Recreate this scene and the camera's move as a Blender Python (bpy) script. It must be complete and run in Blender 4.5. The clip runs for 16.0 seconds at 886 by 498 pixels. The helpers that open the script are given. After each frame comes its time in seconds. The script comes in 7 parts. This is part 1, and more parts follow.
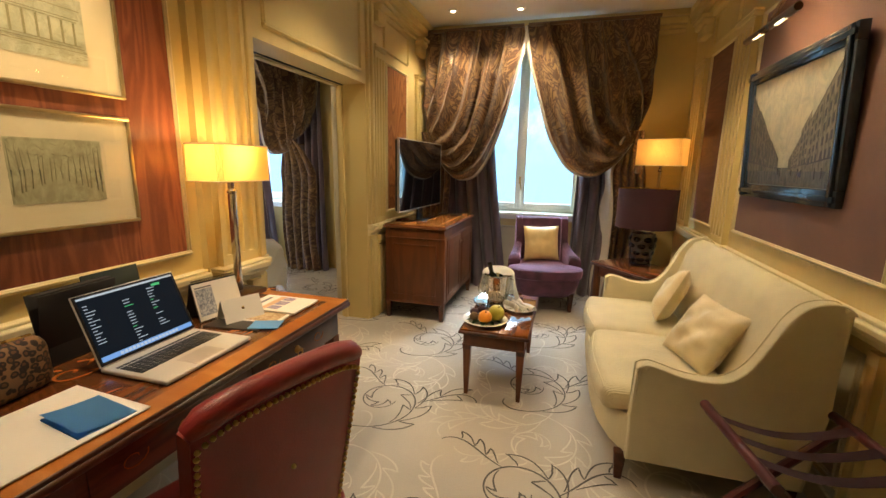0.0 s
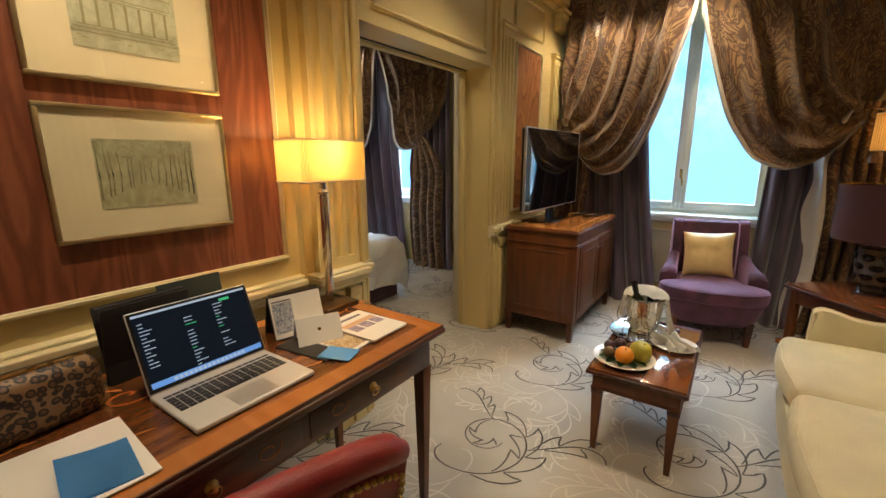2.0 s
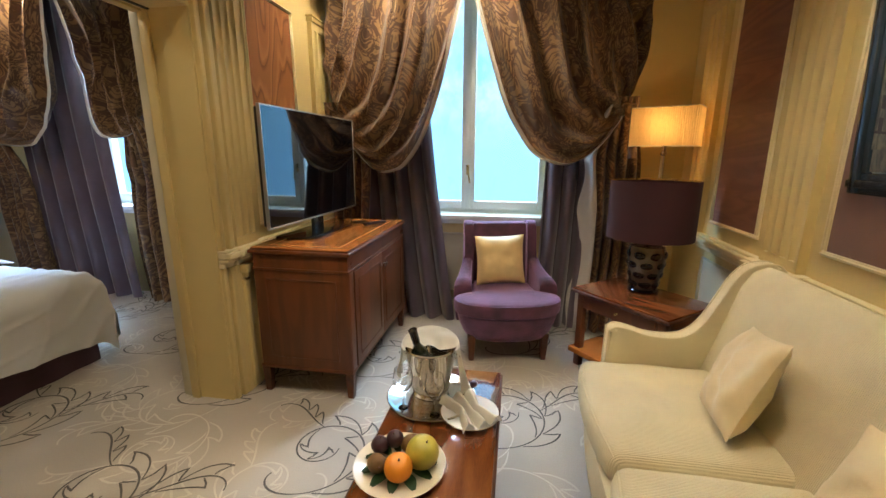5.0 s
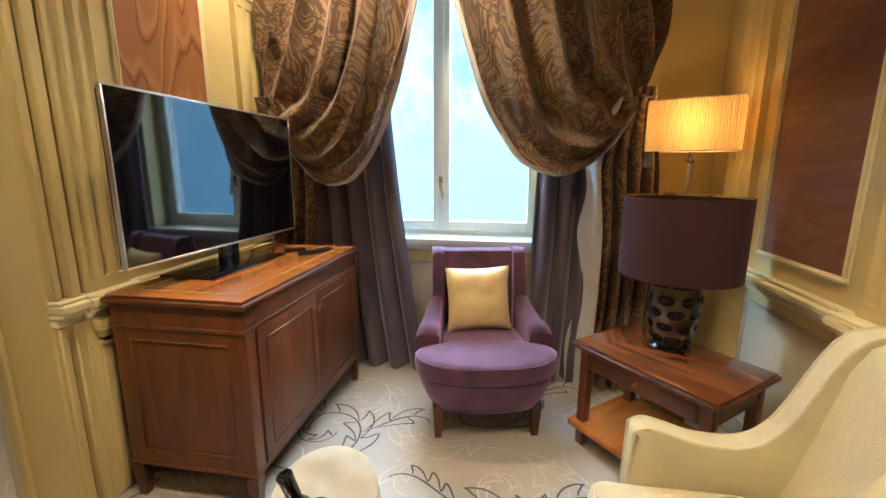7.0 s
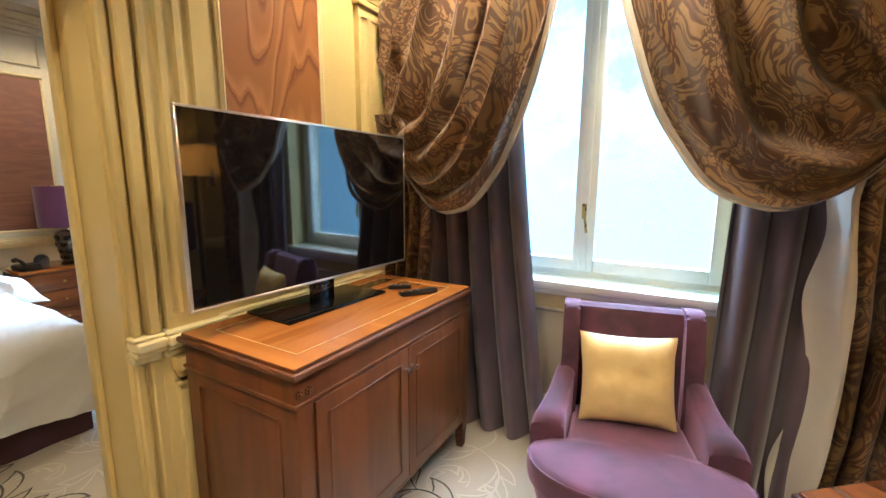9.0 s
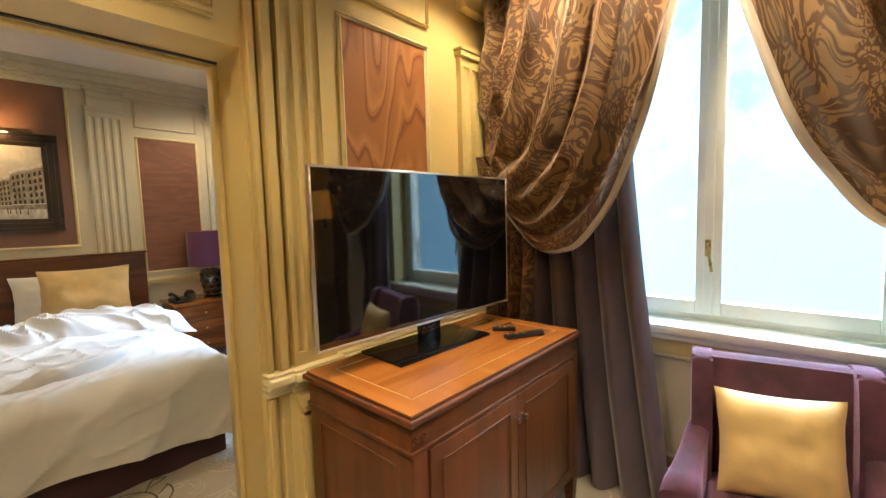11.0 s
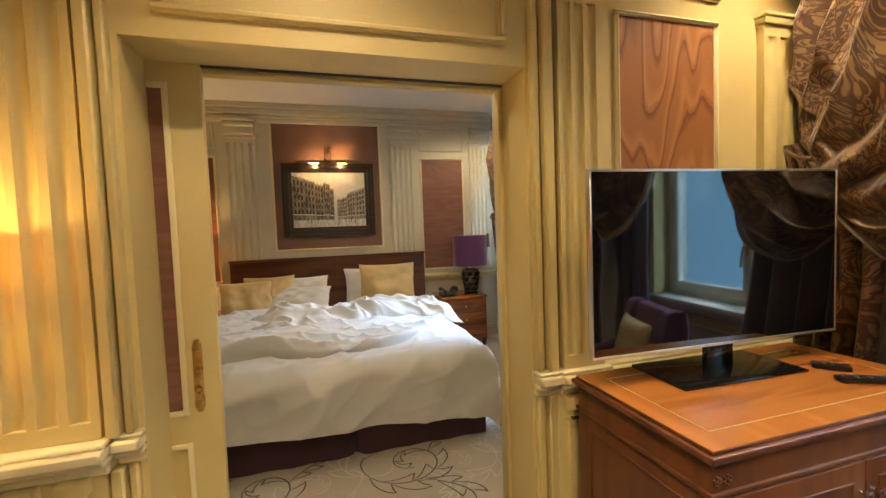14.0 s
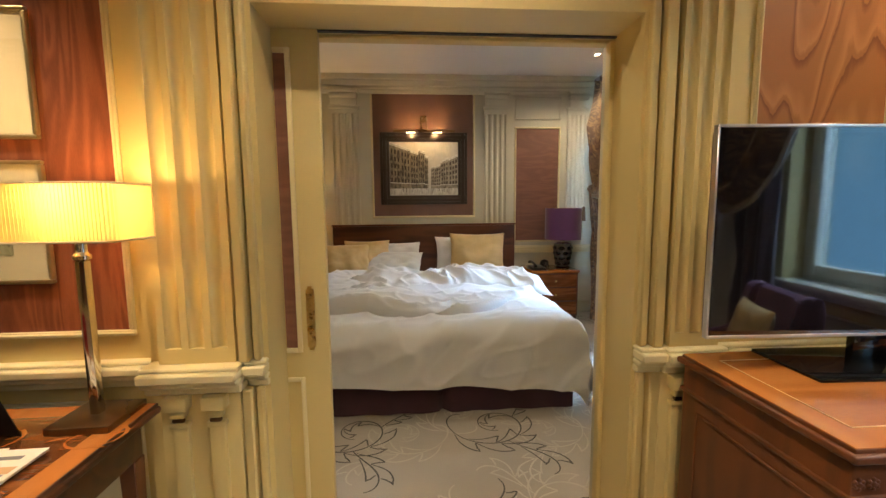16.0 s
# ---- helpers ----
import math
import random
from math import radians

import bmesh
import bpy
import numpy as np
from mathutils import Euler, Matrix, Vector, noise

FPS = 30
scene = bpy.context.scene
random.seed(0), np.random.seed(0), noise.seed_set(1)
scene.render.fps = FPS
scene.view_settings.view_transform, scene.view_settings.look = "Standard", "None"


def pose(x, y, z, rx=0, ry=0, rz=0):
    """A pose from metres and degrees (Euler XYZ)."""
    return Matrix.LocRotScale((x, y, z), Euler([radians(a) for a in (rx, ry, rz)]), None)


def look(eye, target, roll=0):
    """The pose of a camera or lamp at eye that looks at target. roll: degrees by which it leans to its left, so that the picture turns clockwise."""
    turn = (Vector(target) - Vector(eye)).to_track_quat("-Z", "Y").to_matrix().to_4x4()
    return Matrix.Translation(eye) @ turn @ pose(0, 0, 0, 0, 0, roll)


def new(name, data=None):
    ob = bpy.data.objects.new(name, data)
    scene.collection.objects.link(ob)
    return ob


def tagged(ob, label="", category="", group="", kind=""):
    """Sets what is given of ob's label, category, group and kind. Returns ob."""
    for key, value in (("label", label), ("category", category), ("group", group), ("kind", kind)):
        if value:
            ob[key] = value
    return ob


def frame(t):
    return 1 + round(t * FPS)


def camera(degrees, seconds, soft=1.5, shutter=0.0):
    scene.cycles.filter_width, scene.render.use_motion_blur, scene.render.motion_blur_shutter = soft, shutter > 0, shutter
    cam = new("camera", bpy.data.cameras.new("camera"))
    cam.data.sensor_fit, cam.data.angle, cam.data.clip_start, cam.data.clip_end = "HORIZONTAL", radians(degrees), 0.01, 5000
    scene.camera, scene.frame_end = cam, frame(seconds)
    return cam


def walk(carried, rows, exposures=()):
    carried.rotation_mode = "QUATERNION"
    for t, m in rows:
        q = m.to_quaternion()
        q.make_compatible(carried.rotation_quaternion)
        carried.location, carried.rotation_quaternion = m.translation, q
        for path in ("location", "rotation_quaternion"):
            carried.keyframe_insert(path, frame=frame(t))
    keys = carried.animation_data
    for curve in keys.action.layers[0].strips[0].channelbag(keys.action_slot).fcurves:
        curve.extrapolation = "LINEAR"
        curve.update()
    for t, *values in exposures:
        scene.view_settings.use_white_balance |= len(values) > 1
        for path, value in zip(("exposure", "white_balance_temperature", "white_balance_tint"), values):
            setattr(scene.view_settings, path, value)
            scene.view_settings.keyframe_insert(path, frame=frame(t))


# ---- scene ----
cam = camera(93.8, 16.0)
PATH = [
    (0, (0.041, 3.373, 1.38), (-0.507, 5.256, 0.989), 1.1),
    (0.5, (-0.025, 3.493, 1.376), (-0.69, 5.336, 0.973), 0.1),
    (1, (-0.051, 3.595, 1.383), (-0.937, 5.343, 0.984), -0.5),
    (1.5, (-0.05, 3.718, 1.387), (-1.148, 5.34, 0.98), -0.4),
    (2, (-0.04, 3.807, 1.383), (-1.164, 5.406, 0.957), -0.2),
    (2.5, (-0.067, 3.926, 1.37), (-1.033, 5.625, 0.946), -0.1),
    (3, (-0.138, 4.105, 1.377), (-0.851, 5.926, 0.959), -0.2),
    (3.5, (-0.152, 4.223, 1.37), (-0.704, 6.096, 0.939), -0.1),
    (4, (-0.128, 4.399, 1.37), (-0.578, 6.297, 0.927), 0.1),
    (4.2, (-0.115, 4.469, 1.371), (-0.524, 6.375, 0.923), 0.4),
    (6.3, (-0.019, 5.234, 1.362), (-0.312, 7.166, 0.934), 0.3),
    (6.5, (-0.01, 5.303, 1.36), (-0.297, 7.238, 0.942), 0.5),
    (7, (0.003, 5.49, 1.339), (-0.317, 7.426, 0.954), 0.2),
    (7.5, (-0.016, 5.695, 1.367), (-0.382, 7.626, 0.996), 0.0),
    (8, (-0.034, 5.88, 1.381), (-0.575, 7.772, 1.021), 0.2),
    (8.5, (-0.038, 5.999, 1.376), (-0.823, 7.808, 1.041), 0.5),
    (8.7, (-0.032, 6.024, 1.381), (-0.909, 7.79, 1.045), 0.5),
    (10.8, (-0.079, 5.985, 1.418), (-1.372, 7.5, 1.239), -1.7),
    (11, (-0.097, 5.989, 1.436), (-1.433, 7.468, 1.269), -1.6),
    (11.5, (-0.123, 5.96, 1.445), (-1.58, 7.322, 1.303), -2.0),
    (12, (-0.142, 5.951, 1.442), (-1.714, 7.182, 1.326), -1.7),
    (12.5, (-0.164, 5.927, 1.443), (-1.852, 6.995, 1.333), -2.0),
    (13, (-0.164, 5.91, 1.441), (-1.961, 6.782, 1.339), -2.0),
    (13.5, (-0.166, 5.884, 1.438), (-2.031, 6.598, 1.34), -2.2),
    (14, (-0.165, 5.867, 1.439), (-2.082, 6.428, 1.335), -2.1),
    (14.5, (-0.176, 5.847, 1.432), (-2.12, 6.299, 1.316), -2.0),
    (15, (-0.18, 5.844, 1.423), (-2.144, 6.195, 1.281), -1.6),
    (15.5, (-0.18, 5.853, 1.408), (-2.156, 6.106, 1.235), -1.2),
    (16, (-0.173, 5.83, 1.39), (-2.156, 5.977, 1.174), -0.5),
]
EXPOSURES = [(0.0, 0.26, 6350, 10), (2.0, -0.06, 5850, 10), (4.0, 0.02, 5600, 10), (6.5, 0.36, 5650, 10), (8.5, 0.85, 5700, 10), (11.0, 0.60, 6550, 10), (12.5, 0.66, 6850, 10), (14.5, 0.40, 6150, 10), (16.0, 0.33, 5950, 10)]
walk(cam, [(t, look(eye, target, roll)) for t, eye, target, roll in PATH], EXPOSURES)

# ---- world and light ----
world = bpy.data.worlds.new("world")
scene.world = world
world.use_nodes = True
wn = world.node_tree.nodes
sky = wn.new("ShaderNodeTexSky")
sky.sky_type, sky.sun_disc = "NISHITA", False
sky.sun_elevation, sky.sun_rotation = radians(44), radians(7)
world.node_tree.links.new(sky.outputs[0], wn["Background"].inputs[0])
wn["Background"].inputs[1].default_value = 0.15

sun = new("sun", bpy.data.lights.new("sun", "SUN"))
sun.data.energy, sun.data.color, sun.data.angle = 5.0, (0.68, 0.86, 1.0), radians(32)
sun.matrix_world = look((0.7, 5.2, 6.0), (0.0, 0.0, 1.0))

WARM = (1.0, 0.77, 0.48)
CEIL = 2.88


def point_lamp(name, place, watts, colour=WARM, radius=0.03):
    data = bpy.data.lights.new(name, "POINT")
    data.energy, data.color, data.shadow_soft_size = watts, colour, radius
    ob = new(name, data)
    ob.location = place
    return ob


def spot_lamp(name, place, target, watts, angle=90, colour=WARM, radius=0.03):
    data = bpy.data.lights.new(name, "SPOT")
    data.energy, data.color, data.shadow_soft_size = watts, colour, radius
    data.spot_size, data.spot_blend = radians(angle), 0.6
    ob = new(name, data)
    ob.matrix_world = look(place, target)
    return ob


# ---- materials ----
def nodes_of(name):
    m = bpy.data.materials.new(name)
    m.use_nodes = True
    nt = m.node_tree
    return m, nt, nt.nodes["Principled BSDF"]


def add(nt, kind, **inputs):
    n = nt.nodes.new(kind)
    for key, value in inputs.items():
        n.inputs[key.replace("_", " ")].default_value = value
    return n


def ramp(nt, fac, stops):
    r = nt.nodes.new("ShaderNodeValToRGB")
    el = r.color_ramp.elements
    while len(el) < len(stops):
        el.new(0.5)
    for e, (p, c) in zip(el, stops):
        e.position, e.color = p, (*c, 1)
    nt.links.new(fac, r.inputs[0])
    return r


def bump(nt, bsdf, height, strength, distance=0.01):
    b = add(nt, "ShaderNodeBump", Strength=strength, Distance=distance)
    nt.links.new(height, b.inputs["Height"])
    nt.links.new(b.outputs[0], bsdf.inputs["Normal"])


def plain(name, colour, rough=0.5, metal=0.0, vary=0.12, scale=6.0, grain=150.0, relief=0.08, coat=0.0, sheen=0.0):
    """Paint, leather, cloth, metal: a colour that drifts at two scales, with a fine relief."""
    m, nt, b = nodes_of(name)
    co = add(nt, "ShaderNodeTexCoord")
    big = add(nt, "ShaderNodeTexNoise", Scale=scale, Detail=4.0)
    fine = add(nt, "ShaderNodeTexNoise", Scale=grain, Detail=3.0)
    for n in (big, fine):
        nt.links.new(co.outputs["Object"], n.inputs["Vector"])
    lo = tuple(c * (1 - vary) for c in colour)
    hi = tuple(min(1, c * (1 + vary)) for c in colour)
    r = ramp(nt, big.outputs[0], [(0.3, lo), (0.7, hi)])
    nt.links.new(r.outputs[0], b.inputs["Base Color"])
    rr = add(nt, "ShaderNodeMapRange", To_Min=max(0.02, rough * 0.85), To_Max=min(1, rough * 1.15))
    nt.links.new(big.outputs[0], rr.inputs[0])
    nt.links.new(rr.outputs[0], b.inputs["Roughness"])
    b.inputs["Metallic"].default_value = metal
    b.inputs["Coat Weight"].default_value = coat
    b.inputs["Sheen Weight"].default_value = sheen
    if relief:
        bump(nt, b, fine.outputs[0], relief, 0.004)
    return m


def wood(name, dark, light, axis="z", scale=1.0, rough=0.3, coat=0.3, wavy=2.0, contrast=(0.25, 0.75), bands=14.0):
    """Veneer with long wavy grain along one axis."""
    m, nt, b = nodes_of(name)
    co = add(nt, "ShaderNodeTexCoord")
    mp = nt.nodes.new("ShaderNodeMapping")
    stretch = {"x": (0.12, 1, 1), "y": (1, 0.12, 1), "z": (1, 1, 0.12)}[axis]
    mp.inputs["Scale"].default_value = tuple(scale * s for s in stretch)
    nt.links.new(co.outputs["Object"], mp.inputs[0])
    warp = add(nt, "ShaderNodeTexNoise", Scale=2.2, Detail=2.0)
    nt.links.new(mp.outputs[0], warp.inputs["Vector"])
    wave = add(nt, "ShaderNodeTexNoise", Scale=1.6, Detail=1.0, Distortion=wavy)
    nt.links.new(mp.outputs[0], wave.inputs["Vector"])
    mul = nt.nodes.new("ShaderNodeMath")
    mul.operation = "MULTIPLY"
    mul.inputs[1].default_value = bands
    nt.links.new(wave.outputs[0], mul.inputs[0])
    sn = nt.nodes.new("ShaderNodeMath")
    sn.operation = "SINE"
    nt.links.new(mul.outputs[0], sn.inputs[0])
    fine = add(nt, "ShaderNodeTexNoise", Scale=60.0, Detail=4.0)
    nt.links.new(mp.outputs[0], fine.inputs["Vector"])
    mix = add(nt, "ShaderNodeMapRange", From_Min=-1.0, From_Max=1.0)
    nt.links.new(sn.outputs[0], mix.inputs[0])
    av = nt.nodes.new("ShaderNodeMath")
    av.operation = "ADD"
    sc = nt.nodes.new("ShaderNodeMath")
    sc.operation = "MULTIPLY"
    sc.inputs[1].default_value = 0.5
    nt.links.new(mix.outputs[0], sc.inputs[0])
    sf = nt.nodes.new("ShaderNodeMath")
    sf.operation = "MULTIPLY"
    sf.inputs[1].default_value = 0.5
    nt.links.new(fine.outputs[0], sf.inputs[0])
    nt.links.new(sc.outputs[0], av.inputs[0])
    nt.links.new(sf.outputs[0], av.inputs[1])
    r = ramp(nt, av.outputs[0], [(contrast[0], dark), (contrast[1], light)])
    nt.links.new(r.outputs[0], b.inputs["Base Color"])
    b.inputs["Roughness"].default_value = rough
    b.inputs["Coat Weight"].default_value = coat
    b.inputs["Coat Roughness"].default_value = 0.12
    bump(nt, b, fine.outputs[0], 0.05, 0.002)
    return m


def figured(name, dark, mid, light, bands=4.0, rough=0.5):
    """Flame-figured veneer: wandering peaked bands, each with a dark lower edge."""
    m, nt, b = nodes_of(name)
    co = add(nt, "ShaderNodeTexCoord")
    mp = nt.nodes.new("ShaderNodeMapping")
    mp.inputs["Scale"].default_value = (4.2, 4.2, 0.9)
    nt.links.new(co.outputs["Object"], mp.inputs[0])
    n1 = add(nt, "ShaderNodeTexNoise", Scale=1.0, Detail=2.0, Roughness=0.45)
    nt.links.new(mp.outputs[0], n1.inputs["Vector"])
    fine = add(nt, "ShaderNodeTexNoise", Scale=24.0, Detail=3.0)
    nt.links.new(mp.outputs[0], fine.inputs["Vector"])
    sp = nt.nodes.new("ShaderNodeSeparateXYZ")
    nt.links.new(co.outputs["Object"], sp.inputs[0])
    up = nt.nodes.new("ShaderNodeMath")
    up.operation = "MULTIPLY"
    up.inputs[1].default_value = bands
    nt.links.new(sp.outputs[2], up.inputs[0])
    sm = nt.nodes.new("ShaderNodeMath")
    sm.operation = "MULTIPLY_ADD"
    sm.inputs[1].default_value = 8.0
    nt.links.new(n1.outputs[0], sm.inputs[0])
    nt.links.new(up.outputs[0], sm.inputs[2])
    fr = nt.nodes.new("ShaderNodeMath")
    fr.operation = "FRACT"
    nt.links.new(sm.outputs[0], fr.inputs[0])
    gr = nt.nodes.new("ShaderNodeMath")
    gr.operation = "MULTIPLY_ADD"
    gr.inputs[1].default_value = 0.12
    nt.links.new(fine.outputs[0], gr.inputs[0])
    nt.links.new(fr.outputs[0], gr.inputs[2])
    r = ramp(nt, gr.outputs[0], [(0.06, mid), (0.14, light), (0.45, mid), (0.80, mid), (0.98, dark), (1.05, mid)])
    nt.links.new(r.outputs[0], b.inputs["Base Color"])
    b.inputs["Roughness"].default_value = rough
    bump(nt, b, fine.outputs[0], 0.05, 0.002)
    return m


def carpet_material(name, lo, hi):
    m, nt, b = nodes_of(name)
    co = add(nt, "ShaderNodeTexCoord")
    big = add(nt, "ShaderNodeTexNoise", Scale=1.3, Detail=3.0)
    pile = add(nt, "ShaderNodeTexNoise", Scale=420.0, Detail=2.0)
    tuft = add(nt, "ShaderNodeTexVoronoi", Scale=260.0)
    for n in (big, pile, tuft):
        nt.links.new(co.outputs["Object"], n.inputs["Vector"])
    mx = nt.nodes.new("ShaderNodeMath")
    mx.operation = "MULTIPLY_ADD"
    mx.inputs[1].default_value = 0.35
    nt.links.new(pile.outputs[0], mx.inputs[0])
    nt.links.new(big.outputs[0], mx.inputs[2])
    r = ramp(nt, mx.outputs[0], [(0.4, lo), (0.9, hi)])
    nt.links.new(r.outputs[0], b.inputs["Base Color"])
    b.inputs["Roughness"].default_value = 0.95
    b.inputs["Sheen Weight"].default_value = 0.15
    bump(nt, b, tuft.outputs[0], 0.4, 0.004)
    return m


def damask(name, ground, figure, scale=7.0, rough=0.34):
    """Satin with a woven figure of feathered, curling leaves, laid by the cloth's own UVs."""
    m, nt, b = nodes_of(name)
    co = add(nt, "ShaderNodeTexCoord")
    warp = add(nt, "ShaderNodeTexNoise", Scale=scale * 0.42, Detail=1.5)
    nt.links.new(co.outputs["UV"], warp.inputs["Vector"])
    vm = nt.nodes.new("ShaderNodeVectorMath")
    vm.operation = "MULTIPLY_ADD"
    vm.inputs[1].default_value = (0.62, 0.62, 0)
    nt.links.new(warp.outputs["Color"], vm.inputs[0])
    nt.links.new(co.outputs["UV"], vm.inputs[2])
    figure_lines = []
    for size, bend, lo, hi in ((1.0, 2.6, 0.43, 0.53), (1.9, 1.6, 0.45, 0.53)):
        vine = add(nt, "ShaderNodeTexNoise", Scale=scale * size, Detail=0.5, Distortion=bend)
        nt.links.new(vm.outputs[0], vine.inputs["Vector"])
        figure_lines.append(ramp(nt, vine.outputs[0], [(lo - 0.03, (0, 0, 0)), (lo, (1, 1, 1)), (hi, (1, 1, 1)), (hi + 0.03, (0, 0, 0))]))
    leaves = add(nt, "ShaderNodeTexVoronoi", Scale=scale * 2.2, Randomness=1.0)
    leaves.feature = "DISTANCE_TO_EDGE"
    nt.links.new(vm.outputs[0], leaves.inputs["Vector"])
    veins = add(nt, "ShaderNodeMapRange", From_Min=0.03, From_Max=0.10)
    nt.links.new(leaves.outputs["Distance"], veins.inputs[0])
    both = nt.nodes.new("ShaderNodeMath")
    both.operation = "MAXIMUM"
    nt.links.new(figure_lines[0].outputs[0], both.inputs[0])
    nt.links.new(figure_lines[1].outputs[0], both.inputs[1])
    mul = nt.nodes.new("ShaderNodeMath")
    mul.operation = "MULTIPLY"
    nt.links.new(both.outputs[0], mul.inputs[0])
    nt.links.new(veins.outputs[0], mul.inputs[1])
    r = ramp(nt, mul.outputs[0], [(0.1, ground), (0.9, figure)])
    nt.links.new(r.outputs[0], b.inputs["Base Color"])
    rr = add(nt, "ShaderNodeMapRange", To_Min=rough, To_Max=rough + 0.12)
    nt.links.new(mul.outputs[0], rr.inputs[0])
    nt.links.new(rr.outputs[0], b.inputs["Roughness"])
    b.inputs["Sheen Weight"].default_value = 0.25
    crease = add(nt, "ShaderNodeTexNoise", Scale=9.0, Detail=4.0)
    nt.links.new(co.outputs["UV"], crease.inputs["Vector"])
    bump(nt, b, crease.outputs[0], 0.35, 0.02)
    return m


def glowing(name, colour, strength, paper=(0.8, 0.62, 0.3), pleats=0.0):
    """A lamp shade or bulb that gives off light."""
    m, nt, b = nodes_of(name)
    b.inputs["Base Color"].default_value = (*paper, 1)
    b.inputs["Roughness"].default_value = 0.8
    b.inputs["Emission Color"].default_value = (*colour, 1)
    b.inputs["Emission Strength"].default_value = strength
    return m


def shade_cloth(name, colour, dark_emit):
    """Pleated silk that lets its bulb glow through: thin cloth that scatters light."""
    m, nt, b = nodes_of(name)
    out = nt.nodes["Material Output"]
    tr = add(nt, "ShaderNodeBsdfTranslucent", Color=(*colour, 1))
    df = add(nt, "ShaderNodeBsdfDiffuse", Color=(*colour, 1))
    mixer = add(nt, "ShaderNodeMixShader", Fac=0.55)
    nt.links.new(df.outputs[0], mixer.inputs[1])
    nt.links.new(tr.outputs[0], mixer.inputs[2])
    em = add(nt, "ShaderNodeEmission", Color=(1.0, 0.68, 0.22, 1), Strength=dark_emit)
    su = nt.nodes.new("ShaderNodeAddShader")
    nt.links.new(mixer.outputs[0], su.inputs[0])
    nt.links.new(em.outputs[0], su.inputs[1])
    nt.links.new(su.outputs[0], out.inputs["Surface"])
    nt.nodes.remove(b)
    return m


def glass(name, colour=(1, 1, 1), rough=0.0, ior=1.45):
    m, nt, b = nodes_of(name)
    b.inputs["Base Color"].default_value = (*colour, 1)
    b.inputs["Roughness"].default_value = rough
    b.inputs["IOR"].default_value = ior
    b.inputs["Transmission Weight"].default_value = 1.0
    return m


def corded(name, colour, pitch=0.006):
    """Upholstery with fine raised cords."""
    m = plain(name, colour, 0.85, vary=0.08, scale=5, grain=260, relief=0.5, sheen=0.2)
    nt = m.node_tree
    b = nt.nodes["Principled BSDF"]
    co = add(nt, "ShaderNodeTexCoord")
    cords = add(nt, "ShaderNodeTexWave", Scale=0.314 / pitch, Distortion=0.6, Detail=1.0)
    cords.bands_direction = "Y"
    nt.links.new(co.outputs["Object"], cords.inputs["Vector"])
    old = b.inputs["Normal"].links[0].from_socket
    bp_ = add(nt, "ShaderNodeBump", Strength=0.45, Distance=0.003)
    nt.links.new(cords.outputs["Fac"], bp_.inputs["Height"])
    nt.links.new(old, bp_.inputs["Normal"])
    nt.links.new(bp_.outputs[0], b.inputs["Normal"])
    return m


def drawing(name, paper, ink, scale, kind="trees"):
    """A faint drawing or photograph: uprights, masses and a pale sky."""
    m, nt, b = nodes_of(name)
    co = add(nt, "ShaderNodeTexCoord")
    mp = nt.nodes.new("ShaderNodeMapping")
    mp.inputs["Scale"].default_value = (scale, scale, scale * (0.25 if kind == "trees" else 0.7))
    nt.links.new(co.outputs["Object"], mp.inputs[0])
    n1 = add(nt, "ShaderNodeTexNoise", Scale=4.0, Detail=6.0, Roughness=0.7, Distortion=0.6)
    nt.links.new(mp.outputs[0], n1.inputs["Vector"])
    r = ramp(nt, n1.outputs[0], [(0.38, ink), (0.6, paper)])
    nt.links.new(r.outputs[0], b.inputs["Base Color"])
    b.inputs["Roughness"].default_value = 0.6
    return m


def flame(name, dark, light):
    """Crown-cut veneer: nested flame-shaped grain lines."""
    m, nt, b = nodes_of(name)
    co = add(nt, "ShaderNodeTexCoord")
    mp = nt.nodes.new("ShaderNodeMapping")
    mp.inputs["Scale"].default_value = (1.9, 1.9, 1.0)
    nt.links.new(co.outputs["Object"], mp.inputs[0])
    n1 = add(nt, "ShaderNodeTexNoise", Scale=1.35, Detail=1.6, Roughness=0.5, Distortion=0.5)
    nt.links.new(mp.outputs[0], n1.inputs["Vector"])
    mul = nt.nodes.new("ShaderNodeMath")
    mul.operation = "MULTIPLY"
    mul.inputs[1].default_value = 8.0
    nt.links.new(n1.outputs[0], mul.inputs[0])
    fr = nt.nodes.new("ShaderNodeMath")
    fr.operation = "FRACT"
    nt.links.new(mul.outputs[0], fr.inputs[0])
    fine = add(nt, "ShaderNodeTexNoise", Scale=40.0, Detail=4.0)
    mp2 = nt.nodes.new("ShaderNodeMapping")
    mp2.inputs["Scale"].default_value = (4, 4, 0.4)
    nt.links.new(co.outputs["Object"], mp2.inputs[0])
    nt.links.new(mp2.outputs[0], fine.inputs["Vector"])
    ad = nt.nodes.new("ShaderNodeMath")
    ad.operation = "MULTIPLY_ADD"
    ad.inputs[1].default_value = 0.35
    nt.links.new(fine.outputs[0], ad.inputs[0])
    nt.links.new(fr.outputs[0], ad.inputs[2])
    mid = tuple((a + c) / 2 for a, c in zip(dark, light))
    r = ramp(nt, ad.outputs[0], [(0.12, dark), (0.32, light), (0.85, mid), (1.0, light)])
    nt.links.new(r.outputs[0], b.inputs["Base Color"])
    b.inputs["Roughness"].default_value = 0.42
    bump(nt, b, fine.outputs[0], 0.05, 0.002)
    return m


